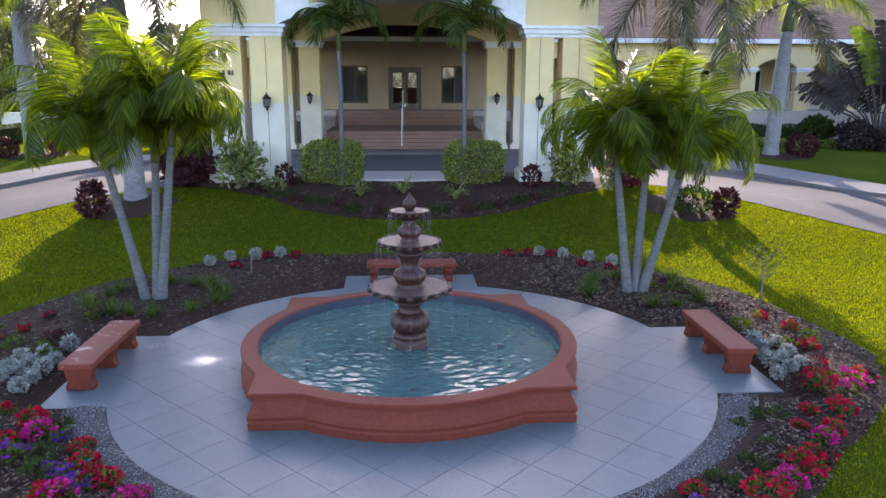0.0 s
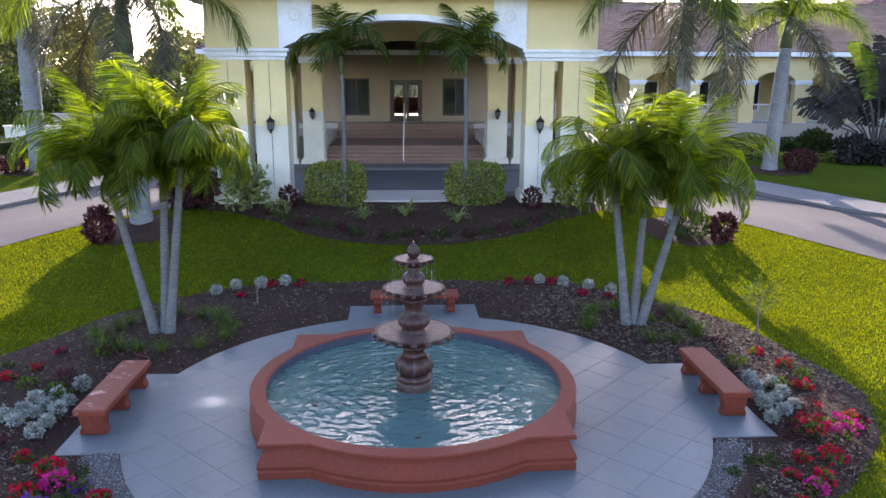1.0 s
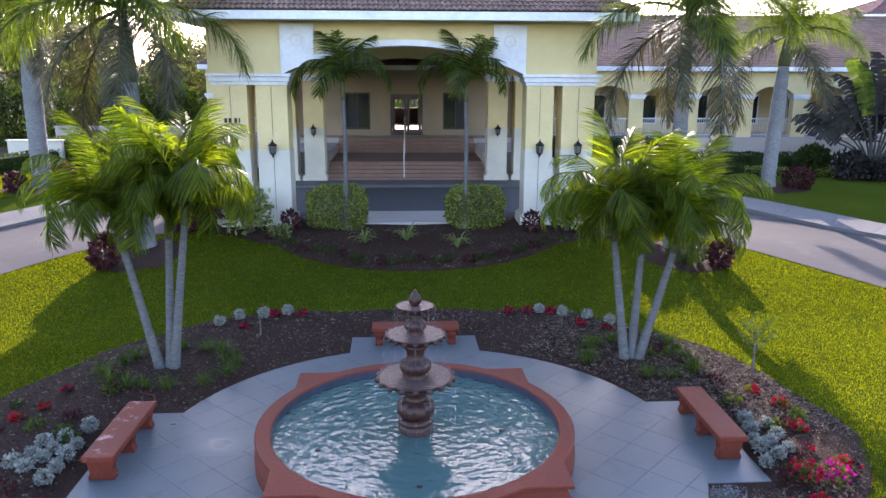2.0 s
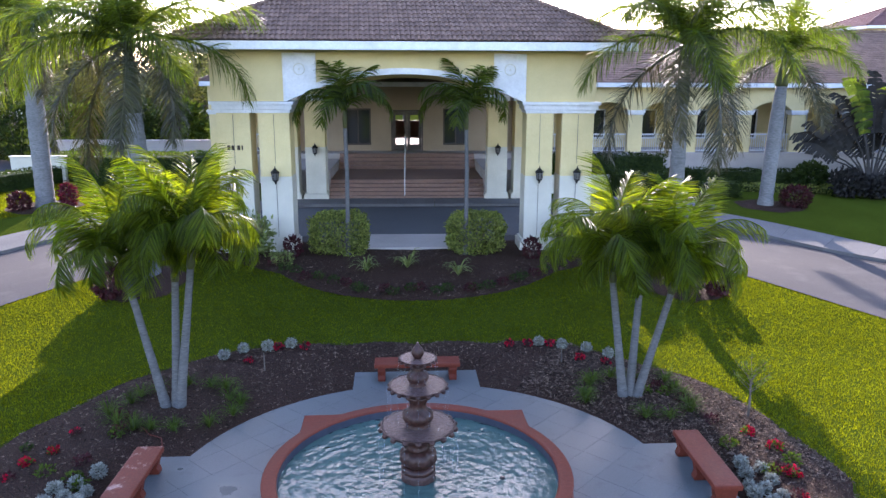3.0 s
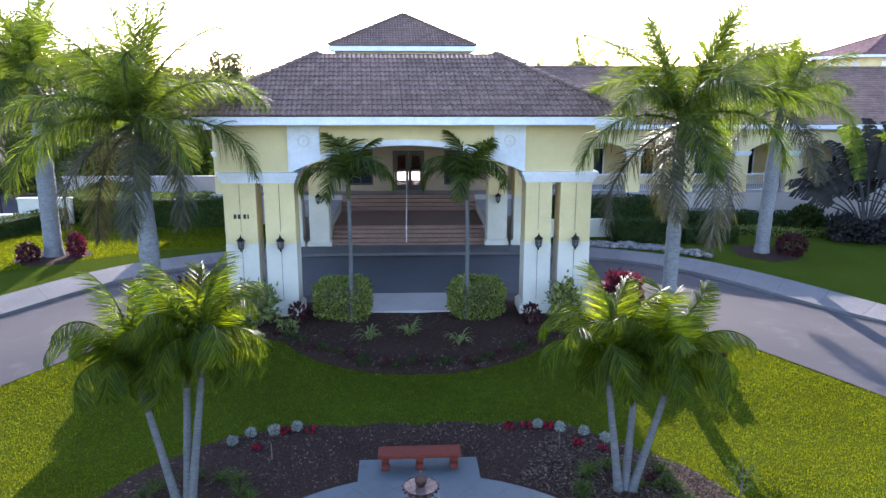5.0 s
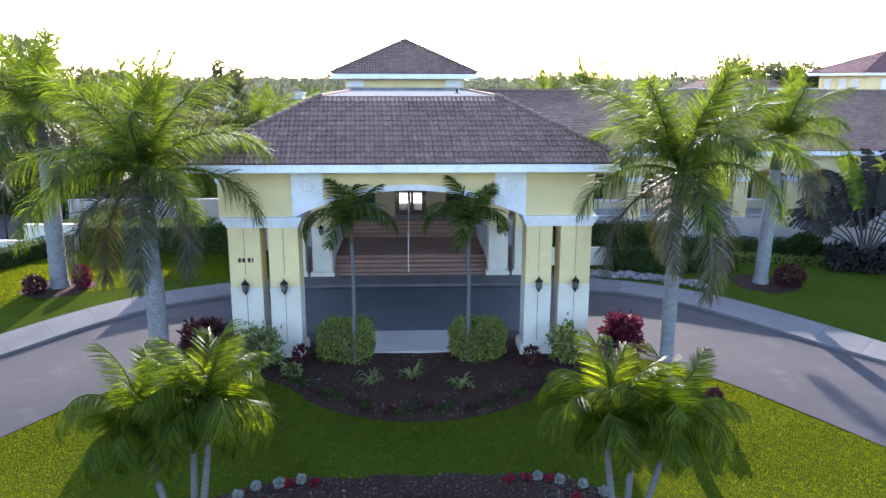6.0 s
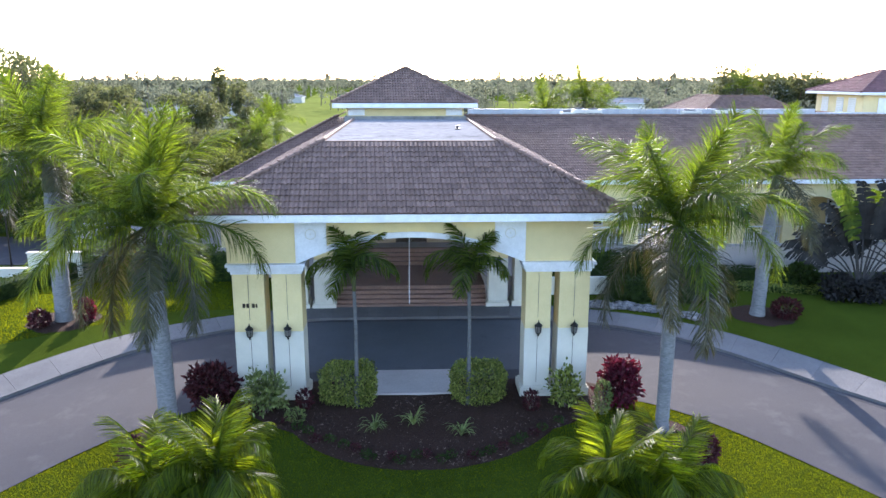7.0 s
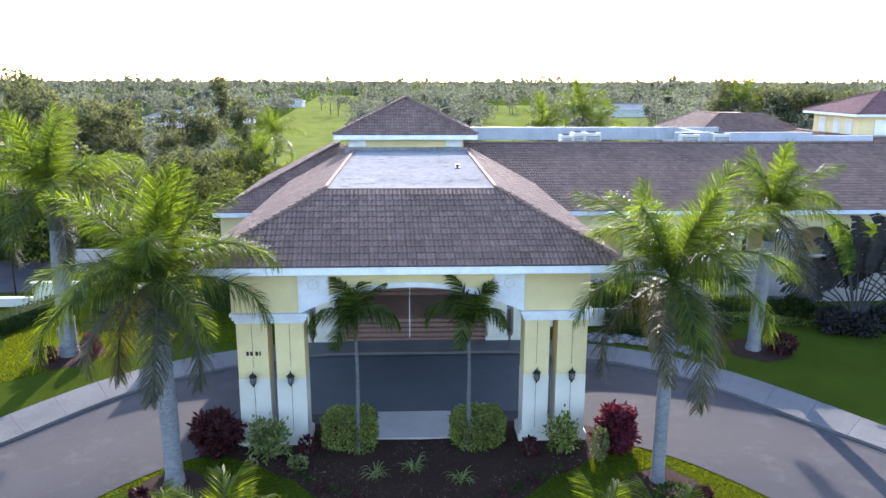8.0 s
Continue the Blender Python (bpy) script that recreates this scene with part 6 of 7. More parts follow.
# bare sapling in the bed
sap = thing("sapling", (7.2, 14.3, 0.1), "thin young tree with sparse pale leaves", "tree")
bm = bmesh.new()
tube(bm, curve_pts((0, 0, -0.1), (0.03, 0, 0.5), (-0.03, 0.02, 1.0), 6), [0.03, 0.027, 0.024, 0.021, 0.018, 0.015, 0.012], 7)
part("trunk", bm, BARK, sap)
bm = bmesh.new()
vs, fs = [], []
for i in range(14):
    a, z = i * 2.4, 0.55 + 0.035 * i
    e = Vector((0.42 * math.cos(a) * (1.2 - z * 0.4), 0.42 * math.sin(a) * (1.2 - z * 0.4), z + 0.35))
    tube(bm, curve_pts((0, 0, z), (e.x * 0.5, e.y * 0.5, z + 0.12), e, 4), [0.01, 0.008, 0.006, 0.005, 0.003], 4)
    for q in range(16):
        add_leaf(vs, fs, Vector((0, 0, z)).lerp(e, rng.uniform(0.4, 1.05)) + rand_dir(rng) * 0.04, rand_dir(rng, -0.2), rand_dir(rng), 0.07, 0.035)
part("limbs", bm, BARK, sap)
raw("leaves", vs, fs, LEAF, sap)


# ---- hedges ----
def hedge(label, x0, x1, y0, y1, z0, z1, n, seed, material=HEDGELEAF, leaf=0.12, rz=0.0):
    """A clipped hedge: twiggy core and a dense skin of leaves."""
    r = random.Random(seed)
    cx, cy = (x0 + x1) / 2, (y0 + y1) / 2
    t = thing("hedge", (cx, cy, z0), label, "hedge", "clipped hedges", rz=rz)
    a, b, h = (x1 - x0) / 2, (y1 - y0) / 2, z1 - z0
    bm = boxes((-a + 0.12, a - 0.12, -b + 0.12, b - 0.12, -0.1, h - 0.12), bev=0.1)
    part("core", bm, HEDGELEAF, t)
    vs, fs = [], []
    for i in range(n):
        k = r.uniform(0, a * b * 2 + a * h * 2 + b * h * 2)
        if k < a * b * 2:
            p, d = Vector((r.uniform(-a, a), r.uniform(-b, b), h)), Vector((0, 0, 1))
        elif k < a * b * 2 + a * h * 2:
            p, d = Vector((r.uniform(-a, a), -b if r.random() < 0.75 else b, r.uniform(0, h))), Vector((0, -1, 0))
        else:
            p, d = Vector((r.choice((-a, a)), r.uniform(-b, b), r.uniform(0, h))), Vector((1, 0, 0))
        p += d * (0.1 * noise.noise(p * 1.4) - 0.05) + rand_dir(r) * 0.05
        add_leaf(vs, fs, p, (d * 0.7 + rand_dir(r)).normalized(), rand_dir(r), leaf * r.uniform(0.7, 1.2), leaf * 0.5)
    raw("foliage", vs, fs, material, t)
    return t


hedge("big square clipped green hedge on the far lawn", -19.3, -9.2, 43.0, 45.6, 1.0, 2.75, 7000, 500, LEAF)
hedge("clipped hedge running back beside the lawn", -21.6, -19.4, 45.2, 56.0, 1.0, 2.6, 5000, 501, LEAF)
hedge("low dark clipped hedge running along the lawn", -22.55, -21.35, 35.6, 48.6, 1.0, 2.0, 4200, 502, rz=-22)
hedge("square dark clipped hedge beside the drive", 10.7, 14.1, 37.8, 39.2, 1.0, 2.35, 2600, 503)
hedge("dark clipped hedge in front of the podium", 7.2, 14.6, 41.4, 42.6, 1.0, 2.9, 4200, 504)
hedge("dark hedge below the arcade railings", 14.8, 22.2, 40.9, 41.9, 1.0, 2.1, 3600, 505, rz=-10)
hedge("dark rounded hedge near the road", 14.4, 17.4, 37.6, 38.8, 1.0, 1.9, 1800, 506)
hedge("low border of yellowish groundcover along the building", 17.0, 31.0, 38.6, 39.4, 1.0, 1.4, 3200, 507, GOLDLEAF, 0.14, rz=-14)
tagged(part("retaining_wall", boxes((7.6, 12.6, 39.6, 39.85, 0.8, 2.0), bev=0.02), WHITE), "low white retaining wall beside the drive", "wall", kind="structure")

# river rocks along the pavement
vs, fs = [], []
for i in range(420):
    x = rng.uniform(8.6, 14.6)
    y = np.interp(x, [8.6, 12.0, 14.6], [37.3, 36.3, 34.4]) + rng.uniform(0.0, 1.15)
    r = rng.uniform(0.07, 0.2)
    bm = bmesh.new()
    bmesh.ops.create_icosphere(bm, subdivisions=1, radius=r)
    k = len(vs)
    bm.verts.index_update()
    sc = Vector((rng.uniform(0.8, 1.4), rng.uniform(0.8, 1.2), rng.uniform(0.5, 0.8)))
    vs += [(x + v.co.x * sc.x, y + v.co.y * sc.y, 1.03 + r * 0.3 + v.co.z * sc.z) for v in bm.verts]
    fs += [tuple(k + v.index for v in f.verts) for f in bm.faces]
    bm.free()
tagged(raw("river_rocks", vs, fs, ROCK, smooth=True), "strip of pale rounded river rocks beside the pavement", "rocks", kind="stuff")


# ---- traveller palms by the arcade ----
def fan_clump(loc, label, seed, n=14, tall=7.0, turn=0.0):
    """Paddle leaves on long stalks, spread in one plane like a fan, their blades torn and nodding."""
    r = random.Random(seed)
    t = thing("traveller_palm", loc, label, "palm tree", "traveller palms", rz=turn)
    for i in range(n):
        a = radians(-50 + 100 * i / (n - 1) + r.uniform(-3, 3))
        h = tall * (1.0 - 0.22 * abs(math.sin(a))) * r.uniform(0.92, 1.05)
        d = Vector((math.sin(a), r.uniform(-0.06, 0.06), math.cos(a)))
        out = Vector((math.copysign(1.0, a), 0, 0))
        mid = d * h * 0.5 + Vector((0.25 * math.sin(a), 0, 0))
        bm = bmesh.new()
        tube(bm, curve_pts((0.12 * math.sin(a), 0.05 * (i % 2), -0.05), Vector((d.x * h * 0.14, 0, h * 0.27)), mid, 5), [0.1, 0.075, 0.06, 0.05, 0.042, 0.035], 7)
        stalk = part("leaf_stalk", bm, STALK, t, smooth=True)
        # midrib of the blade: goes on, then nods outwards
        rib = [mid]
        m = 16
        for k in range(m):
            f = k / m
            w = (d + (out * 0.55 + Vector((0, r.uniform(-0.06, 0.06), -1.1))) * (f * f * (0.5 + 0.9 * abs(math.sin(a))))).normalized()
            rib.append(rib[-1] + w * h * 0.5 / m)
        s1 = d.cross(Vector((r.uniform(-0.25, 0.25), 1, 0))).normalized()
        vs, fs = [], []
        for side in (-1, 1):
            for k in range(m):
                f = (k + 0.5) / m
                w = 0.095 * h * math.sin(math.pi * (0.08 + 0.86 * f)) ** 0.55 * r.uniform(0.8, 1.08)
                p, q = rib[k], rib[k + 1]
                ax = (q - p)
                lean = ax.normalized() * w * 0.45 + Vector((0, -0.25 * w, -r.uniform(0.15, 0.5) * w))
                e0, e1 = p + s1 * side * w + lean, q - ax * r.uniform(0.02, 0.3) + s1 * side * w * r.uniform(0.9, 1.05) + lean
                k0 = len(vs)
                vs += [p, q, (q + e1) / 2 + Vector((0, 0, 0.05)), e1, e0, (p + e0) / 2 + Vector((0, 0, 0.05))]
                fs += [(k0, k0 + 1, k0 + 2, k0 + 5), (k0 + 5, k0 + 2, k0 + 3, k0 + 4)]
        # one blade takes the brighter LEAF colour to stand for a sunlit leaf
        raw("leaf_blade", vs, fs, LEAF if i == n // 3 else SHADELEAF, stalk)
    return t


fan_clump((24.7, 38.3, 1.0), "large dark traveller palm fanning before the arcade", 600, 15, 7.0, 8)
fan_clump((28.6, 40.0, 1.0), "tall dark traveller palm, its torn leaves nodding", 601, 14, 7.2, -12)
leaf_mound("dark_shrub", "dark broad-leaved shrub at the podium", "shrub", (22.3, 40.0, 1.0), (1.7, 1.5, 1.6), 900, 0.3, HEDGELEAF, 603, 2.2, hollow=0.2)
# shrubs in the same leaf colour, shade darkened into it
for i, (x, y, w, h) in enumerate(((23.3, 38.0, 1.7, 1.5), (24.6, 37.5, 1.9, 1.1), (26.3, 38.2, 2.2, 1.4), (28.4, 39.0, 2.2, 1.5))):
    leaf_mound("dark_shrub", "dark broad-leaved shrub at the foot of a traveller palm", "shrub", (x, y, 1.0), (w, w * 0.8, h), 800, 0.26, SHADELEAF, 640 + i, 2.2, "shrubs under the traveller palms", 0.2, skin=0.4)
leaf_mound("dark_shrub", "low dark shrub at the palm's foot", "shrub", (18.9, 35.0, 1.0), (1.4, 1.1, 1.0), 700, 0.18, DARKRED, 604, 2.2)
leaf_mound("cordyline_shrub", "dark red cordyline at the palm's foot", "shrub", (-18.3, 35.0, 1.0), (0.9, 0.8, 0.8), 400, 0.2, DARKRED, 605, 2.2)
leaf_mound("cordyline_shrub", "crimson cordyline at the palm's foot", "shrub", (-16.4, 35.9, 1.0), (0.7, 0.7, 1.1), 400, 0.22, REDLEAF, 606, 2.2)
strap_plant("arching_plant", "dark arching plant beside the canopy", (9.2, 41.0, 1.0), 40, 2.0, 0.16, HEDGELEAF, 607, 1.2)
strap_plant("arching_plant", "dark arching plant beside the canopy", (8.2, 40.5, 1.0), 40, 2.3, 0.16, HEDGELEAF, 608, 1.2)

# ---- walls and parking lot on the far side ----
tagged(part("garden_wall", boxes((-23.4, -20.3, 44.4, 44.7, 0.8, 2.5), (-23.46, -20.24, 44.34, 44.76, 2.502, 2.58), (-34, -23.402, 44.5, 44.8, 0.8, 1.5), (-34, -23.47, 44.44, 44.86, 1.502, 1.57), bev=0.02), WHITE), "low pale rendered walls round the parking lot", "wall", kind="structure")
tagged(part("parking_lot", boxes((-60, -21.5, 47.6, 56.5, 0.9, 1.04), (-60, -34.2, 30, 47.598, 0.9, 1.04)), ASPHALT), "grey asphalt parking lot", "road", kind="structure")


tagged(part("boundary_wall", boxes((-24.0, -10.5, 51.8, 52.1, 0.8, 2.8), (-24.05, -10.45, 51.74, 52.16, 2.802, 2.9), bev=0.01), PODIUMPAINT), "pale rendered wall with a coping behind the hedge", "wall", kind="structure")
for i, (x, y, w, h, m) in enumerate(((-24.5, 55.5, 5.0, 4.4, LEAF), (-20.6, 56.0, 4.2, 5.0, HEDGELEAF), (-29.0, 56.5, 5.5, 4.6, HEDGELEAF), (-17.2, 57.5, 3.6, 4.4, LEAF), (-33.5, 58.5, 5.0, 4.2, LEAF), (-12.8, 60.5, 3.2, 3.8, LEAF))):
    leaf_mound("tall_shrub", "tall loose green shrub behind the boundary wall", "shrub", (x, y, 1.0), (w, w * 0.8, h), 2600, 0.34, m, 620 + i, 2.2, "shrubs behind the wall", 0.3, skin=0.4)


def parked_car(loc, rz, paint, label):
    c = thing("parked_car", loc, label, "car", rz=rz)
    prof = [(-2.2, 0.3), (2.15, 0.3), (2.25, 0.55), (2.15, 0.85), (1.2, 0.95), (0.55, 1.45), (-1.0, 1.5), (-1.9, 1.05), (-2.25, 0.95), (-2.3, 0.6)]
    bm = prism(bmesh.new(), prof, 1, -0.88, 0.88)
    bmesh.ops.bevel(bm, geom=list(bm.edges), offset=0.07, segments=2, affect="EDGES")
    body = part("body", bm, paint, c, smooth=False)
    for s in (-1, 1):
        part("side_window", prism(bmesh.new(), [(1.0, 0.98), (0.5, 1.38), (-0.95, 1.42), (-1.6, 1.02)], 1, s * 0.882, s * 0.886), PANE, body)
        for x in (-1.4, 1.4):
            bm = bmesh.new()
            tube(bm, [(x, s * 0.72, 0.32), (x, s * 0.9, 0.32)], 0.32, 18)
            wheel = part("wheel", bm, RUBBER, c)
            bm = bmesh.new()
            tube(bm, [(x, s * 0.9, 0.32), (x, s * 0.91, 0.32)], 0.19, 14)
            part("rim", bm, SEAM, wheel)
    part("windscreen", prism(bmesh.new(), [(1.14, 0.99), (0.62, 1.43), (0.6, 1.41), (1.12, 0.97)], 1, -0.7, 0.7), PANE, body)
    part("grille", boxes((2.2, 2.27, -0.6, 0.6, 0.45, 0.6), bev=0.02), BLACKMETAL, body)
    for s in (-1, 1):
        part("headlight", boxes((2.1, 2.24, s * 0.65 - 0.15, s * 0.65 + 0.15, 0.62, 0.76), bev=0.03), LAMPGLASS, body)
    return c


parked_car((-34.5, 51.0, 1.05), 90, CARPAINT, "dark parked car in the lot behind the wall")
parked_car((-38.0, 40.5, 1.05), 60, CARPAINT, "dark parked car in the lot")
bin_ = thing("wheeled_bin", (-26.0, 54.6, 1.04), "blue plastic wheeled bin in the lot", "bin")
part("tub", prism(bmesh.new(), [(-0.3, 0.0), (0.3, 0.0), (0.36, 1.0), (-0.36, 1.0)], 1, -0.33, 0.33), BLUEPLASTIC, bin_)
part("lid", boxes((-0.38, 0.38, -0.37, 0.37, 1.002, 1.06), bev=0.02), BLUEPLASTIC, bin_)


post = thing("lamp_post", (-25.7, 46.8, 1.0), "thin dark lamp post behind the low wall", "lamp post")
bm = bmesh.new()
tube(bm, [(0, 0, -0.1), (0, 0, 3.4)], [0.06, 0.045], 8)
part("pole", bm, BLACKMETAL, post)
bm = bmesh.new()
lathe(bm, [(0.09, 3.4), (0.16, 3.5), (0.19, 3.75), (0.1, 3.85), (0.03, 3.95)], 10)
part("lamp_head", bm, LAMPGLASS, post)


# ---- trees ----
def tree_meshes(seed, h, spread, n, leaf, trunk_r, shape="round"):
    """Trunk with limbs, and a crown of leaf clumps with gaps; returns both meshes."""
    r = random.Random(seed)
    bm = bmesh.new()
    top = Vector((r.uniform(-0.4, 0.4), r.uniform(-0.4, 0.4), h * 0.62))
    tube(bm, curve_pts((0, 0, -0.3), (r.uniform(-0.4, 0.4), 0, h * 0.3), top, 6), [trunk_r * (1 - 0.1 * i) for i in range(7)], 8)
    tips = []
    for i in range(11):
        f = r.uniform(0.35, 1.0)
        a = i * 2.4 + r.uniform(-0.4, 0.4)
        s = Vector((0, 0, h * 0.25 + f * h * 0.37))
        e = Vector((spread * math.cos(a) * r.uniform(0.45, 1.0), spread * math.sin(a) * r.uniform(0.45, 1.0), h * r.uniform(0.55, 0.95)))
        if shape == "tall":
            e = Vector((e.x * 0.5, e.y * 0.5, h * (0.3 + 0.68 * i / 10)))
        tube(bm, curve_pts(s, s.lerp(e, 0.5) + Vector((0, 0, h * 0.05)), e, 5), [trunk_r * 0.4 * (1 - 0.15 * k) for k in range(6)], 5)
        tips.append(e)
        for q in range(2):
            tips.append(s.lerp(e, r.uniform(0.55, 0.9)) + rand_dir(r) * spread * 0.25)
    tips.append(Vector((0, 0, h * 0.95)))
    bm.verts.index_update()
    tm = bpy.data.meshes.new("trunk")
    bm.to_mesh(tm)
    bm.free()
    tm.materials.append(BARK)
    vs, fs = [], []
    per = n // len(tips)
    for e in tips:
        rad = spread * r.uniform(0.2, 0.36)
        for i in range(per):
            d = rand_dir(r, -0.6)
            p = e + Vector((d.x, d.y, d.z * 0.62)) * rad * r.uniform(0.5, 1.0) ** 0.5
            add_leaf(vs, fs, p, (d + rand_dir(r)).normalized(), rand_dir(r), leaf * r.uniform(0.6, 1.3), leaf * 0.62, 0.15)
    cm = bpy.data.meshes.new("crown")
    cm.from_pydata([tuple(v) for v in vs], [], fs)
    cm.materials.append(OLIVELEAF if seed in (702, 705) else TREELEAF)
    return tm, cm


TREES = [tree_meshes(700 + i, h, s, n, lf, tr, sh) for i, (h, s, n, lf, tr, sh) in enumerate(((9, 3.8, 3600, 0.36, 0.22, "round"), (11, 4.6, 4200, 0.4, 0.28, "round"), (7.5, 3.4, 3000, 0.32, 0.18, "round"), (12, 3.0, 3000, 0.36, 0.22, "tall"), (13, 4.2, 4200, 0.34, 0.25, "tall"), (8.5, 4.2, 4000, 0.34, 0.22, "round")))]


def tree(x, y, kind, scale, label, rz, group="broadleaf trees"):
    t = thing("tree", (x, y, 1.0), label, "tree", group, rz=rz, scale=scale)
    tm, cm = TREES[kind]
    shared("trunk", tm, t, Matrix())
    shared("crown", cm, t, Matrix())
    return t


tr = random.Random(77)
for x, y, k, s in ((-16, 62, 2, 0.8), (-20, 66, 0, 0.85), (-26, 63, 5, 0.8), (-32, 66, 4, 1.0), (-38, 60, 1, 1.0), (-45, 66, 5, 1.05), (-52, 60, 0, 1.1), (-17, 74, 2, 0.9), (-24, 78, 5, 0.75), (-33, 80, 1, 1.0), (-42, 82, 4, 1.1), (-55, 78, 1, 1.1), (-13, 70, 2, 0.75), (-20, 88, 3, 0.95), (-28, 96, 1, 0.9), (-40, 98, 1, 1.0), (-52, 100, 0, 1.2), (-64, 92, 1, 1.2), (-68, 70, 1, 1.1), (-44, 52, 0, 0.9), (-52, 46, 1, 0.9), (-60, 52, 1, 1.0)):
    tree(x, y, k, s, "leafy green tree beyond the lawn", tr.uniform(0, 360))
for x, y, k, s in ((52, 122, 3, 1.15), (57, 120, 1, 1.15), (63, 121, 1, 1.15), (69, 118, 1, 1.1), (76, 112, 0, 1.2), (49, 118, 3, 0.9)):
    tree(x, y, k, s, "dark tree behind the rear roofs", tr.uniform(0, 360), "trees behind the roofs")
tree(-42.6, 170, 3, 1.2, "tall thin tree at the fairway's edge", 20)
# palms standing beyond the roof
for i, (x, y, h, s) in enumerate(((22.8, 100, 9.0, 1.35), (18.2, 104, 7.0, 1.3), (-15.7, 75, 5.2, 1.0), (-12.5, 70, 3.6, 0.8), (-33, 58, 7.0, 1.0), (51.5, 116, 10.5, 1.1), (26.0, 106, 6.5, 1.3), (-22, 120, 5.0, 1.2))):
    t = royal_palm((x, y), (x + 0.3, y, h + 1), "palm rising behind the building", 800 + i, 0.22, 14, s, 0.8)
    t["group"] = "distant palms"

# wooded plain to the horizon, with open fairways
vs, fs, tv, tf = [], [], [], []
wr = random.Random(99)


def open_land(x, y):
    """Fairways, and the low ground before them."""
    k = x / y
    left = np.interp(y, [135, 180, 222, 650], [-34, -46, -43, -78]) < x < np.interp(y, [135, 170, 650], [-8, -12, -37]) and 135 < y < 650
    return left or (0.092 < k < 0.172 and y < 410) or (0.262 < k < 0.325 and y < 300) or (-0.225 < k < -0.05 and y < 140)


def far_post(x, y, h, r):
    k = len(tv)
    for z, q in ((0.5, r), (1.0 + h, r * 0.7)):
        tv.extend([(x + q * math.cos(a), y + q * math.sin(a), z) for a in (0.5, 2.1, 3.7, 5.3)])
    tf.extend([(k + i, k + (i + 1) % 4, k + 4 + (i + 1) % 4, k + 4 + i) for i in range(4)])


count = 0
while count < 2300:
    d = 105 * math.exp(wr.uniform(0, 3.1))
    a = math.radians(wr.uniform(-42, 42))
    x, y = d * math.sin(a), d * math.cos(a)
    if open_land(x, y) and wr.random() > (0.12 if y > 230 else 0.0) or (abs(x) < 62 and y < 104 and x > -12):
        continue
    if 145 < y < 224 and -0.34 < x / y < -0.19 and wr.random() < 0.8:
        continue
    count += 1
    grove = 0.5 + noise.noise((x * 0.012, y * 0.012, 4.0))
    far = 1.0 if d < 600 else 0.7 + 1.5 * max(0.0, 0.5 + noise.noise((x * 0.006, y * 0.006, 9.0)))
    h = (3.5 + 7.5 * max(0.0, min(1.0, grove)) * wr.uniform(0.4, 1.3)) * far
    if -0.33 < x / y < -0.17 and 105 < y < 225:
        h = min(h, 4.2)
    sort = wr.random()
    leaf = max(0.38, min(3.0, d / 330))
    c = Vector((x, y, 1.0))
    if sort < 0.14 and d < 700:
        # palm: a bare stem and a star of drooping leaves
        h *= 1.15
        far_post(x, y, h * 0.85, 0.22)
        top = c + Vector((0, 0, h * 0.85))
        for i in range(26):
            b = i * 2.4
            el = wr.uniform(-0.5, 1.2)
            v = Vector((math.cos(b) * math.cos(el), math.sin(b) * math.cos(el), math.sin(el)))
            L = h * 0.3 + 0.6
            add_leaf(vs, fs, top, v, Vector((0, 0, 1)), L, L * 0.26, 0.45)
        continue
    if sort < 0.3:
        # pine: tall, thin and ragged, its stem showing
        h *= 1.35 if d < 320 else 1.12
        far_post(x, y, h * 0.7, 0.25)
        for i in range(150 if d < 260 else 70):
            z = wr.uniform(0.32, 1.0)
            q = h * 0.26 * (1.12 - z) * wr.uniform(0.3, 1.2) + 0.3
            b = wr.uniform(0, 6.3)
            p = c + Vector((q * math.cos(b), q * math.sin(b), h * z))
            add_leaf(vs, fs, p, rand_dir(wr, -0.3), rand_dir(wr), leaf * wr.uniform(0.6, 1.2), leaf * 0.6, 0.1)
        continue
    # broad crown of several clumps
    w = h * wr.uniform(0.4, 0.62) * (1 if d < 350 else 1.6)
    far_post(x, y, h * 0.5, 0.2)
    lumps = [c + Vector((wr.uniform(-0.6, 0.6) * w, wr.uniform(-0.6, 0.6) * w, h * wr.uniform(0.38, 0.85))) for _ in range(6)]
    for i in range(300 if d < 260 else 150 if d < 500 else 70):
        v = rand_dir(wr, -0.7)
        p = lumps[i % 6] + Vector((v.x * w * 0.5, v.y * w * 0.5, v.z * h * 0.2)) * wr.uniform(0.7, 1.1)
        add_leaf(vs, fs, p, (v + rand_dir(wr)).normalized(), rand_dir(wr), leaf * wr.uniform(0.6, 1.3), leaf * 0.7, 0.1)
raw("far_woods", vs, fs, HAZEDLEAF)
tagged(bpy.data.objects["far_woods"], "wooded plain of pines, palms and broadleaf trees, haze in the leaf colour", "woods", kind="stuff")
raw("far_trunks", tv, tf, BARK)
tagged(bpy.data.objects["far_trunks"], "bare grey stems of the distant trees", "trunks", kind="stuff")

# mown fairways, paler than the lawn
for k, pts in enumerate((((-46, 120), (-8, 120), (-12, 170), (-37, 650), (-78, 650), (-43, 222), (-47, 180)), ((12, 130), (22, 130), (70, 410), (36, 410)), ((42, 160), (52, 160), (96, 300), (79, 300)))):
    bm = prism(bmesh.new(), pts, 2, 0.9, 1.03)
    tagged(part("fairway", bm, FAIRWAY), "bright mown golf fairway between the trees", "fairway", kind="structure")

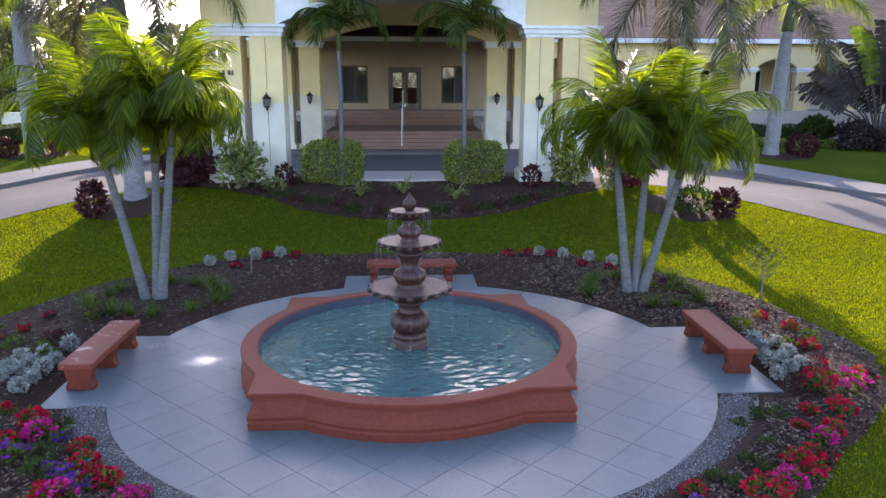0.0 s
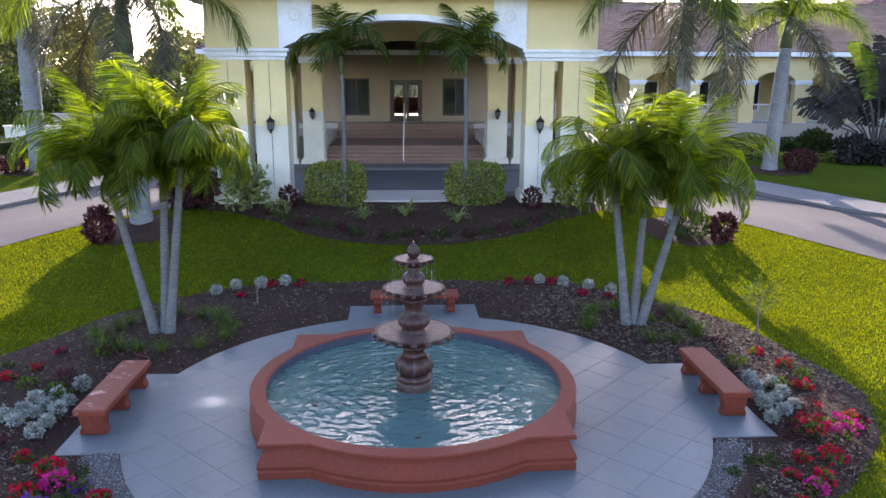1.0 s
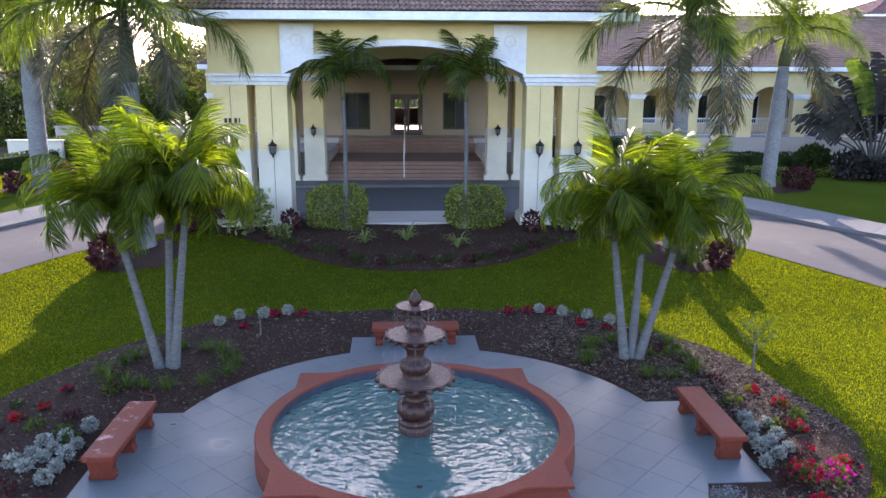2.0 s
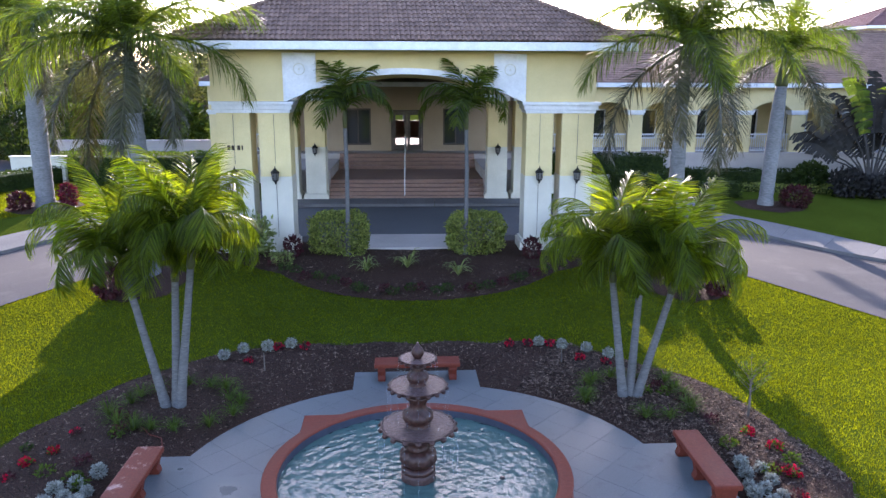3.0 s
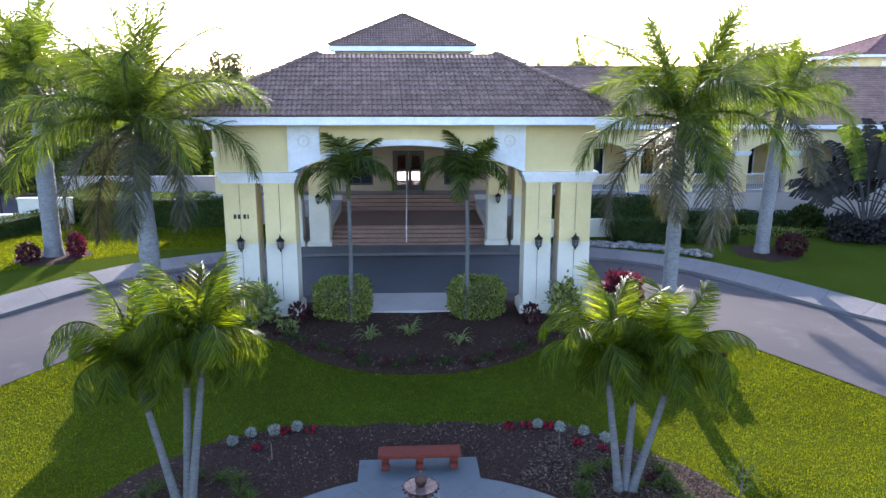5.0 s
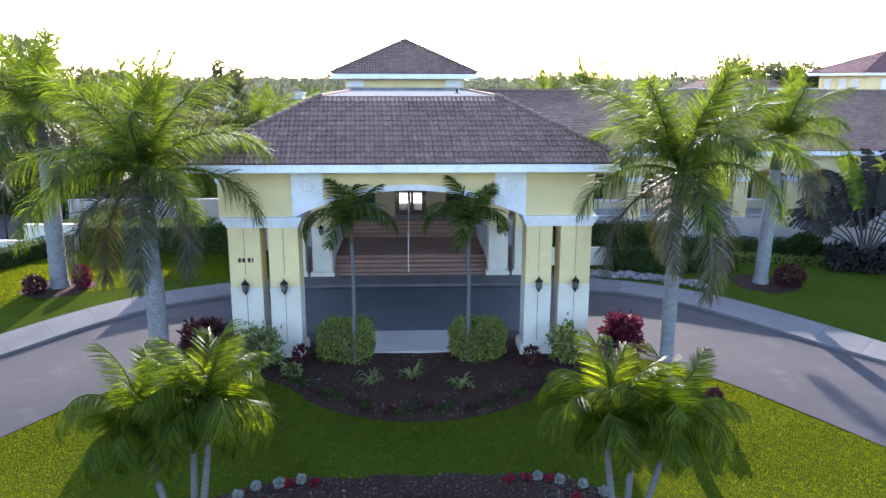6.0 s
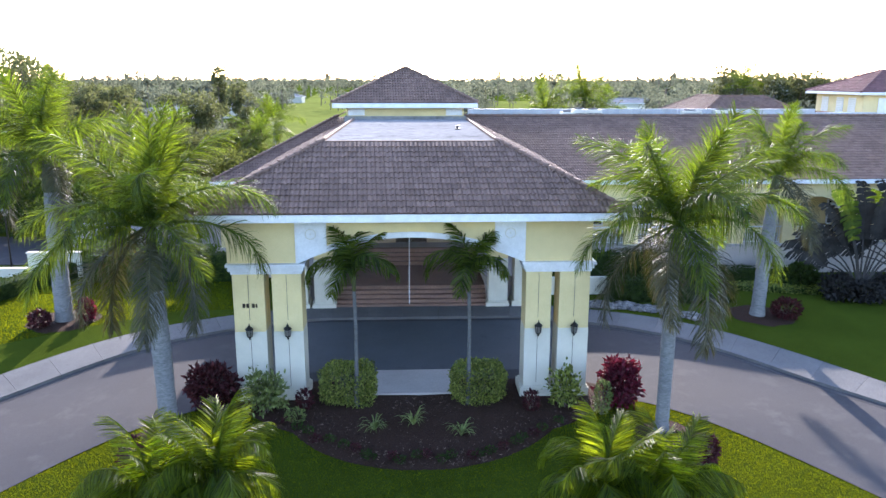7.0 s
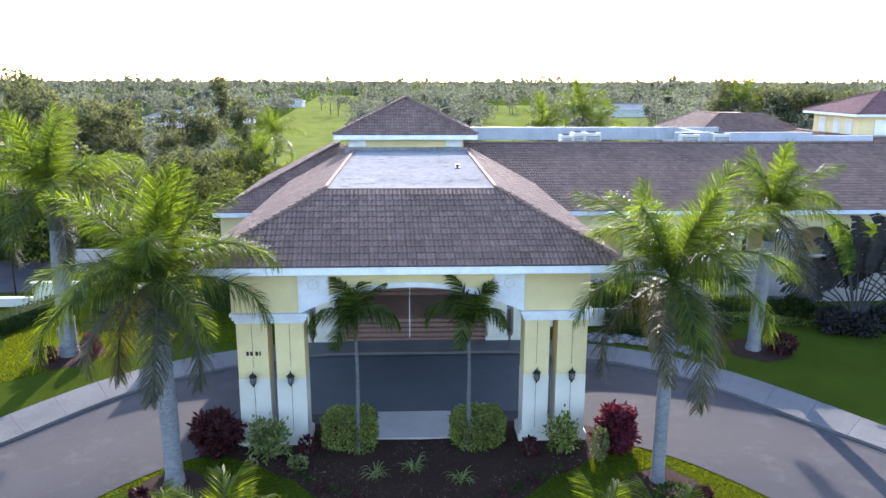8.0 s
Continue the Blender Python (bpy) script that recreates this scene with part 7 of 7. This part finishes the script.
# distant houses and a slender mast
for x, y, w, d, wm, label in ((-67, 222, 17, 12, PINKWALL, "low pinkish house among trees"), (-57, 236, 15, 11, WHITE, "low white house beside the fairway"), (-75, 292, 18, 12, WHITE, "low white house among trees"), (85, 286, 26, 12, WHITE, "long low white shed beyond the fairway"), (-64, 382, 20, 12, WHITE, "small white house among trees"), (-58, 118, 12, 9, WHITE, "low pale house among trees")):
    hip_house("far_house", x, y, 1.0, w, d, 2.8, 1.7, w * 0.5, MEMBRANE, wm, label, 0.6, "house", False, ((-w * 0.25, 0.9, 1.6, 1.2), (w * 0.2, 0.9, 1.6, 1.2)))
for x, y, h in ((-113.6, 500, 17), (166, 500, 17)):
    mast = thing("radio_mast", (x, y, 1), "thin distant mast above the trees", "mast", "masts")
    bm = bmesh.new()
    tube(bm, [(0, 0, 0), (0, 0, h)], [0.7, 0.4], 6)
    part("shaft", bm, BARK, mast)
    bm = bmesh.new()
    tube(bm, [(0, 0, h), (0, 0, h + 5)], [0.32, 0.2], 5)
    part("antenna", bm, BARK, mast)

# ---- pavement pieces ----
pave = thing("pavement", (0, 0, 0), "pale concrete pavement with a raised kerb along the drive", "pavement", kind="structure")
STEP = 4.0
n = int(220 / STEP)
for i in range(n):
    a0, a1 = radians(-20 + STEP * i + 0.012), radians(-20 + STEP * (i + 1) - 0.012)
    part("kerb_stone", slab_piece(a0, a1, lambda a: outer_r(a, 21.9, 35.4), lambda a: outer_r(a, 22.07, 35.57), -0.1, 0.17), KERB, pave)
    part("gutter", slab_piece(a0, a1, lambda a: outer_r(a, 21.6, 35.1), lambda a: outer_r(a, 21.895, 35.395), -0.1, 0.042), GUTTER, pave)
    part("pavement_slab", slab_piece(a0, a1, lambda a: outer_r(a, 22.08, 35.58), lambda a: outer_r(a, 24.0, 37.18), -0.1, 0.165), KERB, pave)

# ---- loose bark and grass ----
vs, fs = [], []
cr = random.Random(5)
for i in range(5000):
    deg = cr.uniform(-90, 270)
    r = float(np.interp(deg, [b[0] for b in PBED], [b[1] for b in PBED])) * math.sqrt(cr.random())
    x, y = 0.2 + r * math.cos(radians(deg)), 26.4 + r * math.sin(radians(deg))
    if y > 26.0:
        continue
    d = rand_dir(cr)
    d.z *= 0.25
    s = d.cross(Vector((0, 0, 1))).normalized() * cr.uniform(0.008, 0.02)
    L = d.normalized() * cr.uniform(0.025, 0.07)
    k, p = len(vs), Vector((x, y, G(x, y) + 0.06))
    vs += [p - L - s, p + L - s * 0.6, p + L + s * 0.6 + Vector((0, 0, 0.012)), p - L + s + Vector((0, 0, 0.012))]
    fs.append((k, k + 1, k + 2, k + 3))
for i in range(30000):
    deg = cr.uniform(-75, 255) if cr.random() < 0.6 else cr.uniform(0, 62)
    a = radians(deg)
    r1 = bed_r(deg)
    gravel = deg < -16 or deg > 196
    r = math.sqrt(cr.uniform((PR + (0.6 if gravel else 0.08)) ** 2, (r1 + 0.05) ** 2))
    x, y = PX + r * math.cos(a), PY + r * math.sin(a)
    if abs(y - PY) < 1.62 and abs(x - PX) < 5.66 or abs(x - PX) < 1.62 and y > PY and r < 5.66:
        continue
    f = (r - PR) / (r1 - PR)
    near = min(1.0, max(0.0, max(abs(x - PX) - 5.62, abs(y - PY) - 1.58) / 0.6)) if y < PY + 3 else min(1.0, max(0.0, max(abs(x - PX) - 1.58, y - PY - 5.58) / 0.6))
    z = G(x, y) + 0.022 + 0.13 * math.sin(math.pi * min(1, max(0, f))) ** 0.7 * near
    d, u = rand_dir(cr), rand_dir(cr)
    d.z *= 0.25
    s = d.cross(Vector((0, 0, 1))).normalized() * cr.uniform(0.005, 0.014)
    L = d.normalized() * cr.uniform(0.012, 0.045)
    k = len(vs)
    p = Vector((x, y, z))
    up = Vector((0, 0, 0.01))
    vs += [p - L - s, p + L - s * 0.6, p + L + s * 0.6 + up, p - L + s + up]
    fs.append((k, k + 1, k + 2, k + 3))
tagged(raw("bark_chips", vs, fs, CHIP), "loose bark chips over the flower bed", "bark", kind="stuff")

gr = np.random.RandomState(3)
N = 620000
gx, gy = gr.uniform(-13.5, 14.5, N), gr.uniform(6.0, 27.0, N)
rad = np.hypot(gx - CX, gy - CY)
deg = (np.degrees(np.arctan2(gy - PY, gx - PX)) + 90) % 360 - 90
bed = np.interp(deg, [b[0] for b in BED], [b[1] for b in BED])
pdeg = (np.degrees(np.arctan2(gy - 26.4, gx - 0.2)) + 90) % 360 - 90
pbed = np.interp(pdeg, [b[0] for b in PBED], [b[1] for b in PBED])
ok = (rad < ISLAND - 0.02) & (np.hypot(gx - PX, gy - PY) > bed + 0.02) & (np.hypot(gx - 0.2, gy - 26.4) > pbed) & (np.hypot(gx + 8.5, gy - 23.0) > 1.35) & (np.hypot(gx - 8.75, gy - 22.6) > 1.35)
gx, gy = gx[ok], gy[ok]


def blades(name, label, gx, gy, tall, wide):
    """Single bent blades at the given spots."""
    n = len(gx)
    gz = ground_z(gx, gy)
    ang, h, w = gr.uniform(0, 2 * np.pi, n), gr.uniform(0.4, 1.0, n) * tall, gr.uniform(0.5, 1.0, n) * wide
    lean, la = gr.uniform(0.1, 0.8, n) * h, gr.uniform(0, 2 * np.pi, n)
    P = np.zeros((n, 3, 3))
    for i, sg in ((0, -1), (1, 1)):
        P[:, i, 0], P[:, i, 1], P[:, i, 2] = gx + sg * w * np.cos(ang), gy + sg * w * np.sin(ang), gz - 0.005
    P[:, 2, 0], P[:, 2, 1], P[:, 2, 2] = gx + lean * np.cos(la), gy + lean * np.sin(la), gz + h
    tagged(raw(name, P.reshape(-1, 3).tolist(), np.arange(3 * n).reshape(n, 3).tolist(), GRASS), label, "grass", kind="stuff")


blades("grass", "short coarse lawn grass on the island", gx, gy, 0.062, 0.011)
gx, gy = gr.uniform(-17, 17.6, 420000), gr.uniform(-7, 27.5, 420000)
rad = np.hypot(gx - CX, gy - CY)
inner = (gx > -13.5) & (gx < 14.5) & (gy > 6.0) & (gy < 27.0)
ok = (rad < ISLAND - 0.02) & ~inner & (np.hypot(gx - PX, gy - PY) > 6.3)
blades("outer_grass", "short lawn grass round the island's rim", gx[ok], gy[ok], 0.07, 0.015)
gx, gy = gr.uniform(-34, -9, 260000), gr.uniform(20, 45, 260000)
far = np.hypot(gx - CX, gy - CY - 3.8)
ok = (far > 24.4) & (gy > 37.4 - 0.6 * np.clip(-gx - 12, 0, 40)) & (gx < -9.2) & ((gy < 43) | (gx < -19.4)) & (gx > -34) & (np.hypot(gx + 17.6, gy - 36.0) > 1.7) & (gx + 0.4 * (gy - 42) > -23.5)
blades("far_grass", "short lawn grass across the drive", gx[ok], gy[ok], 0.075, 0.02)
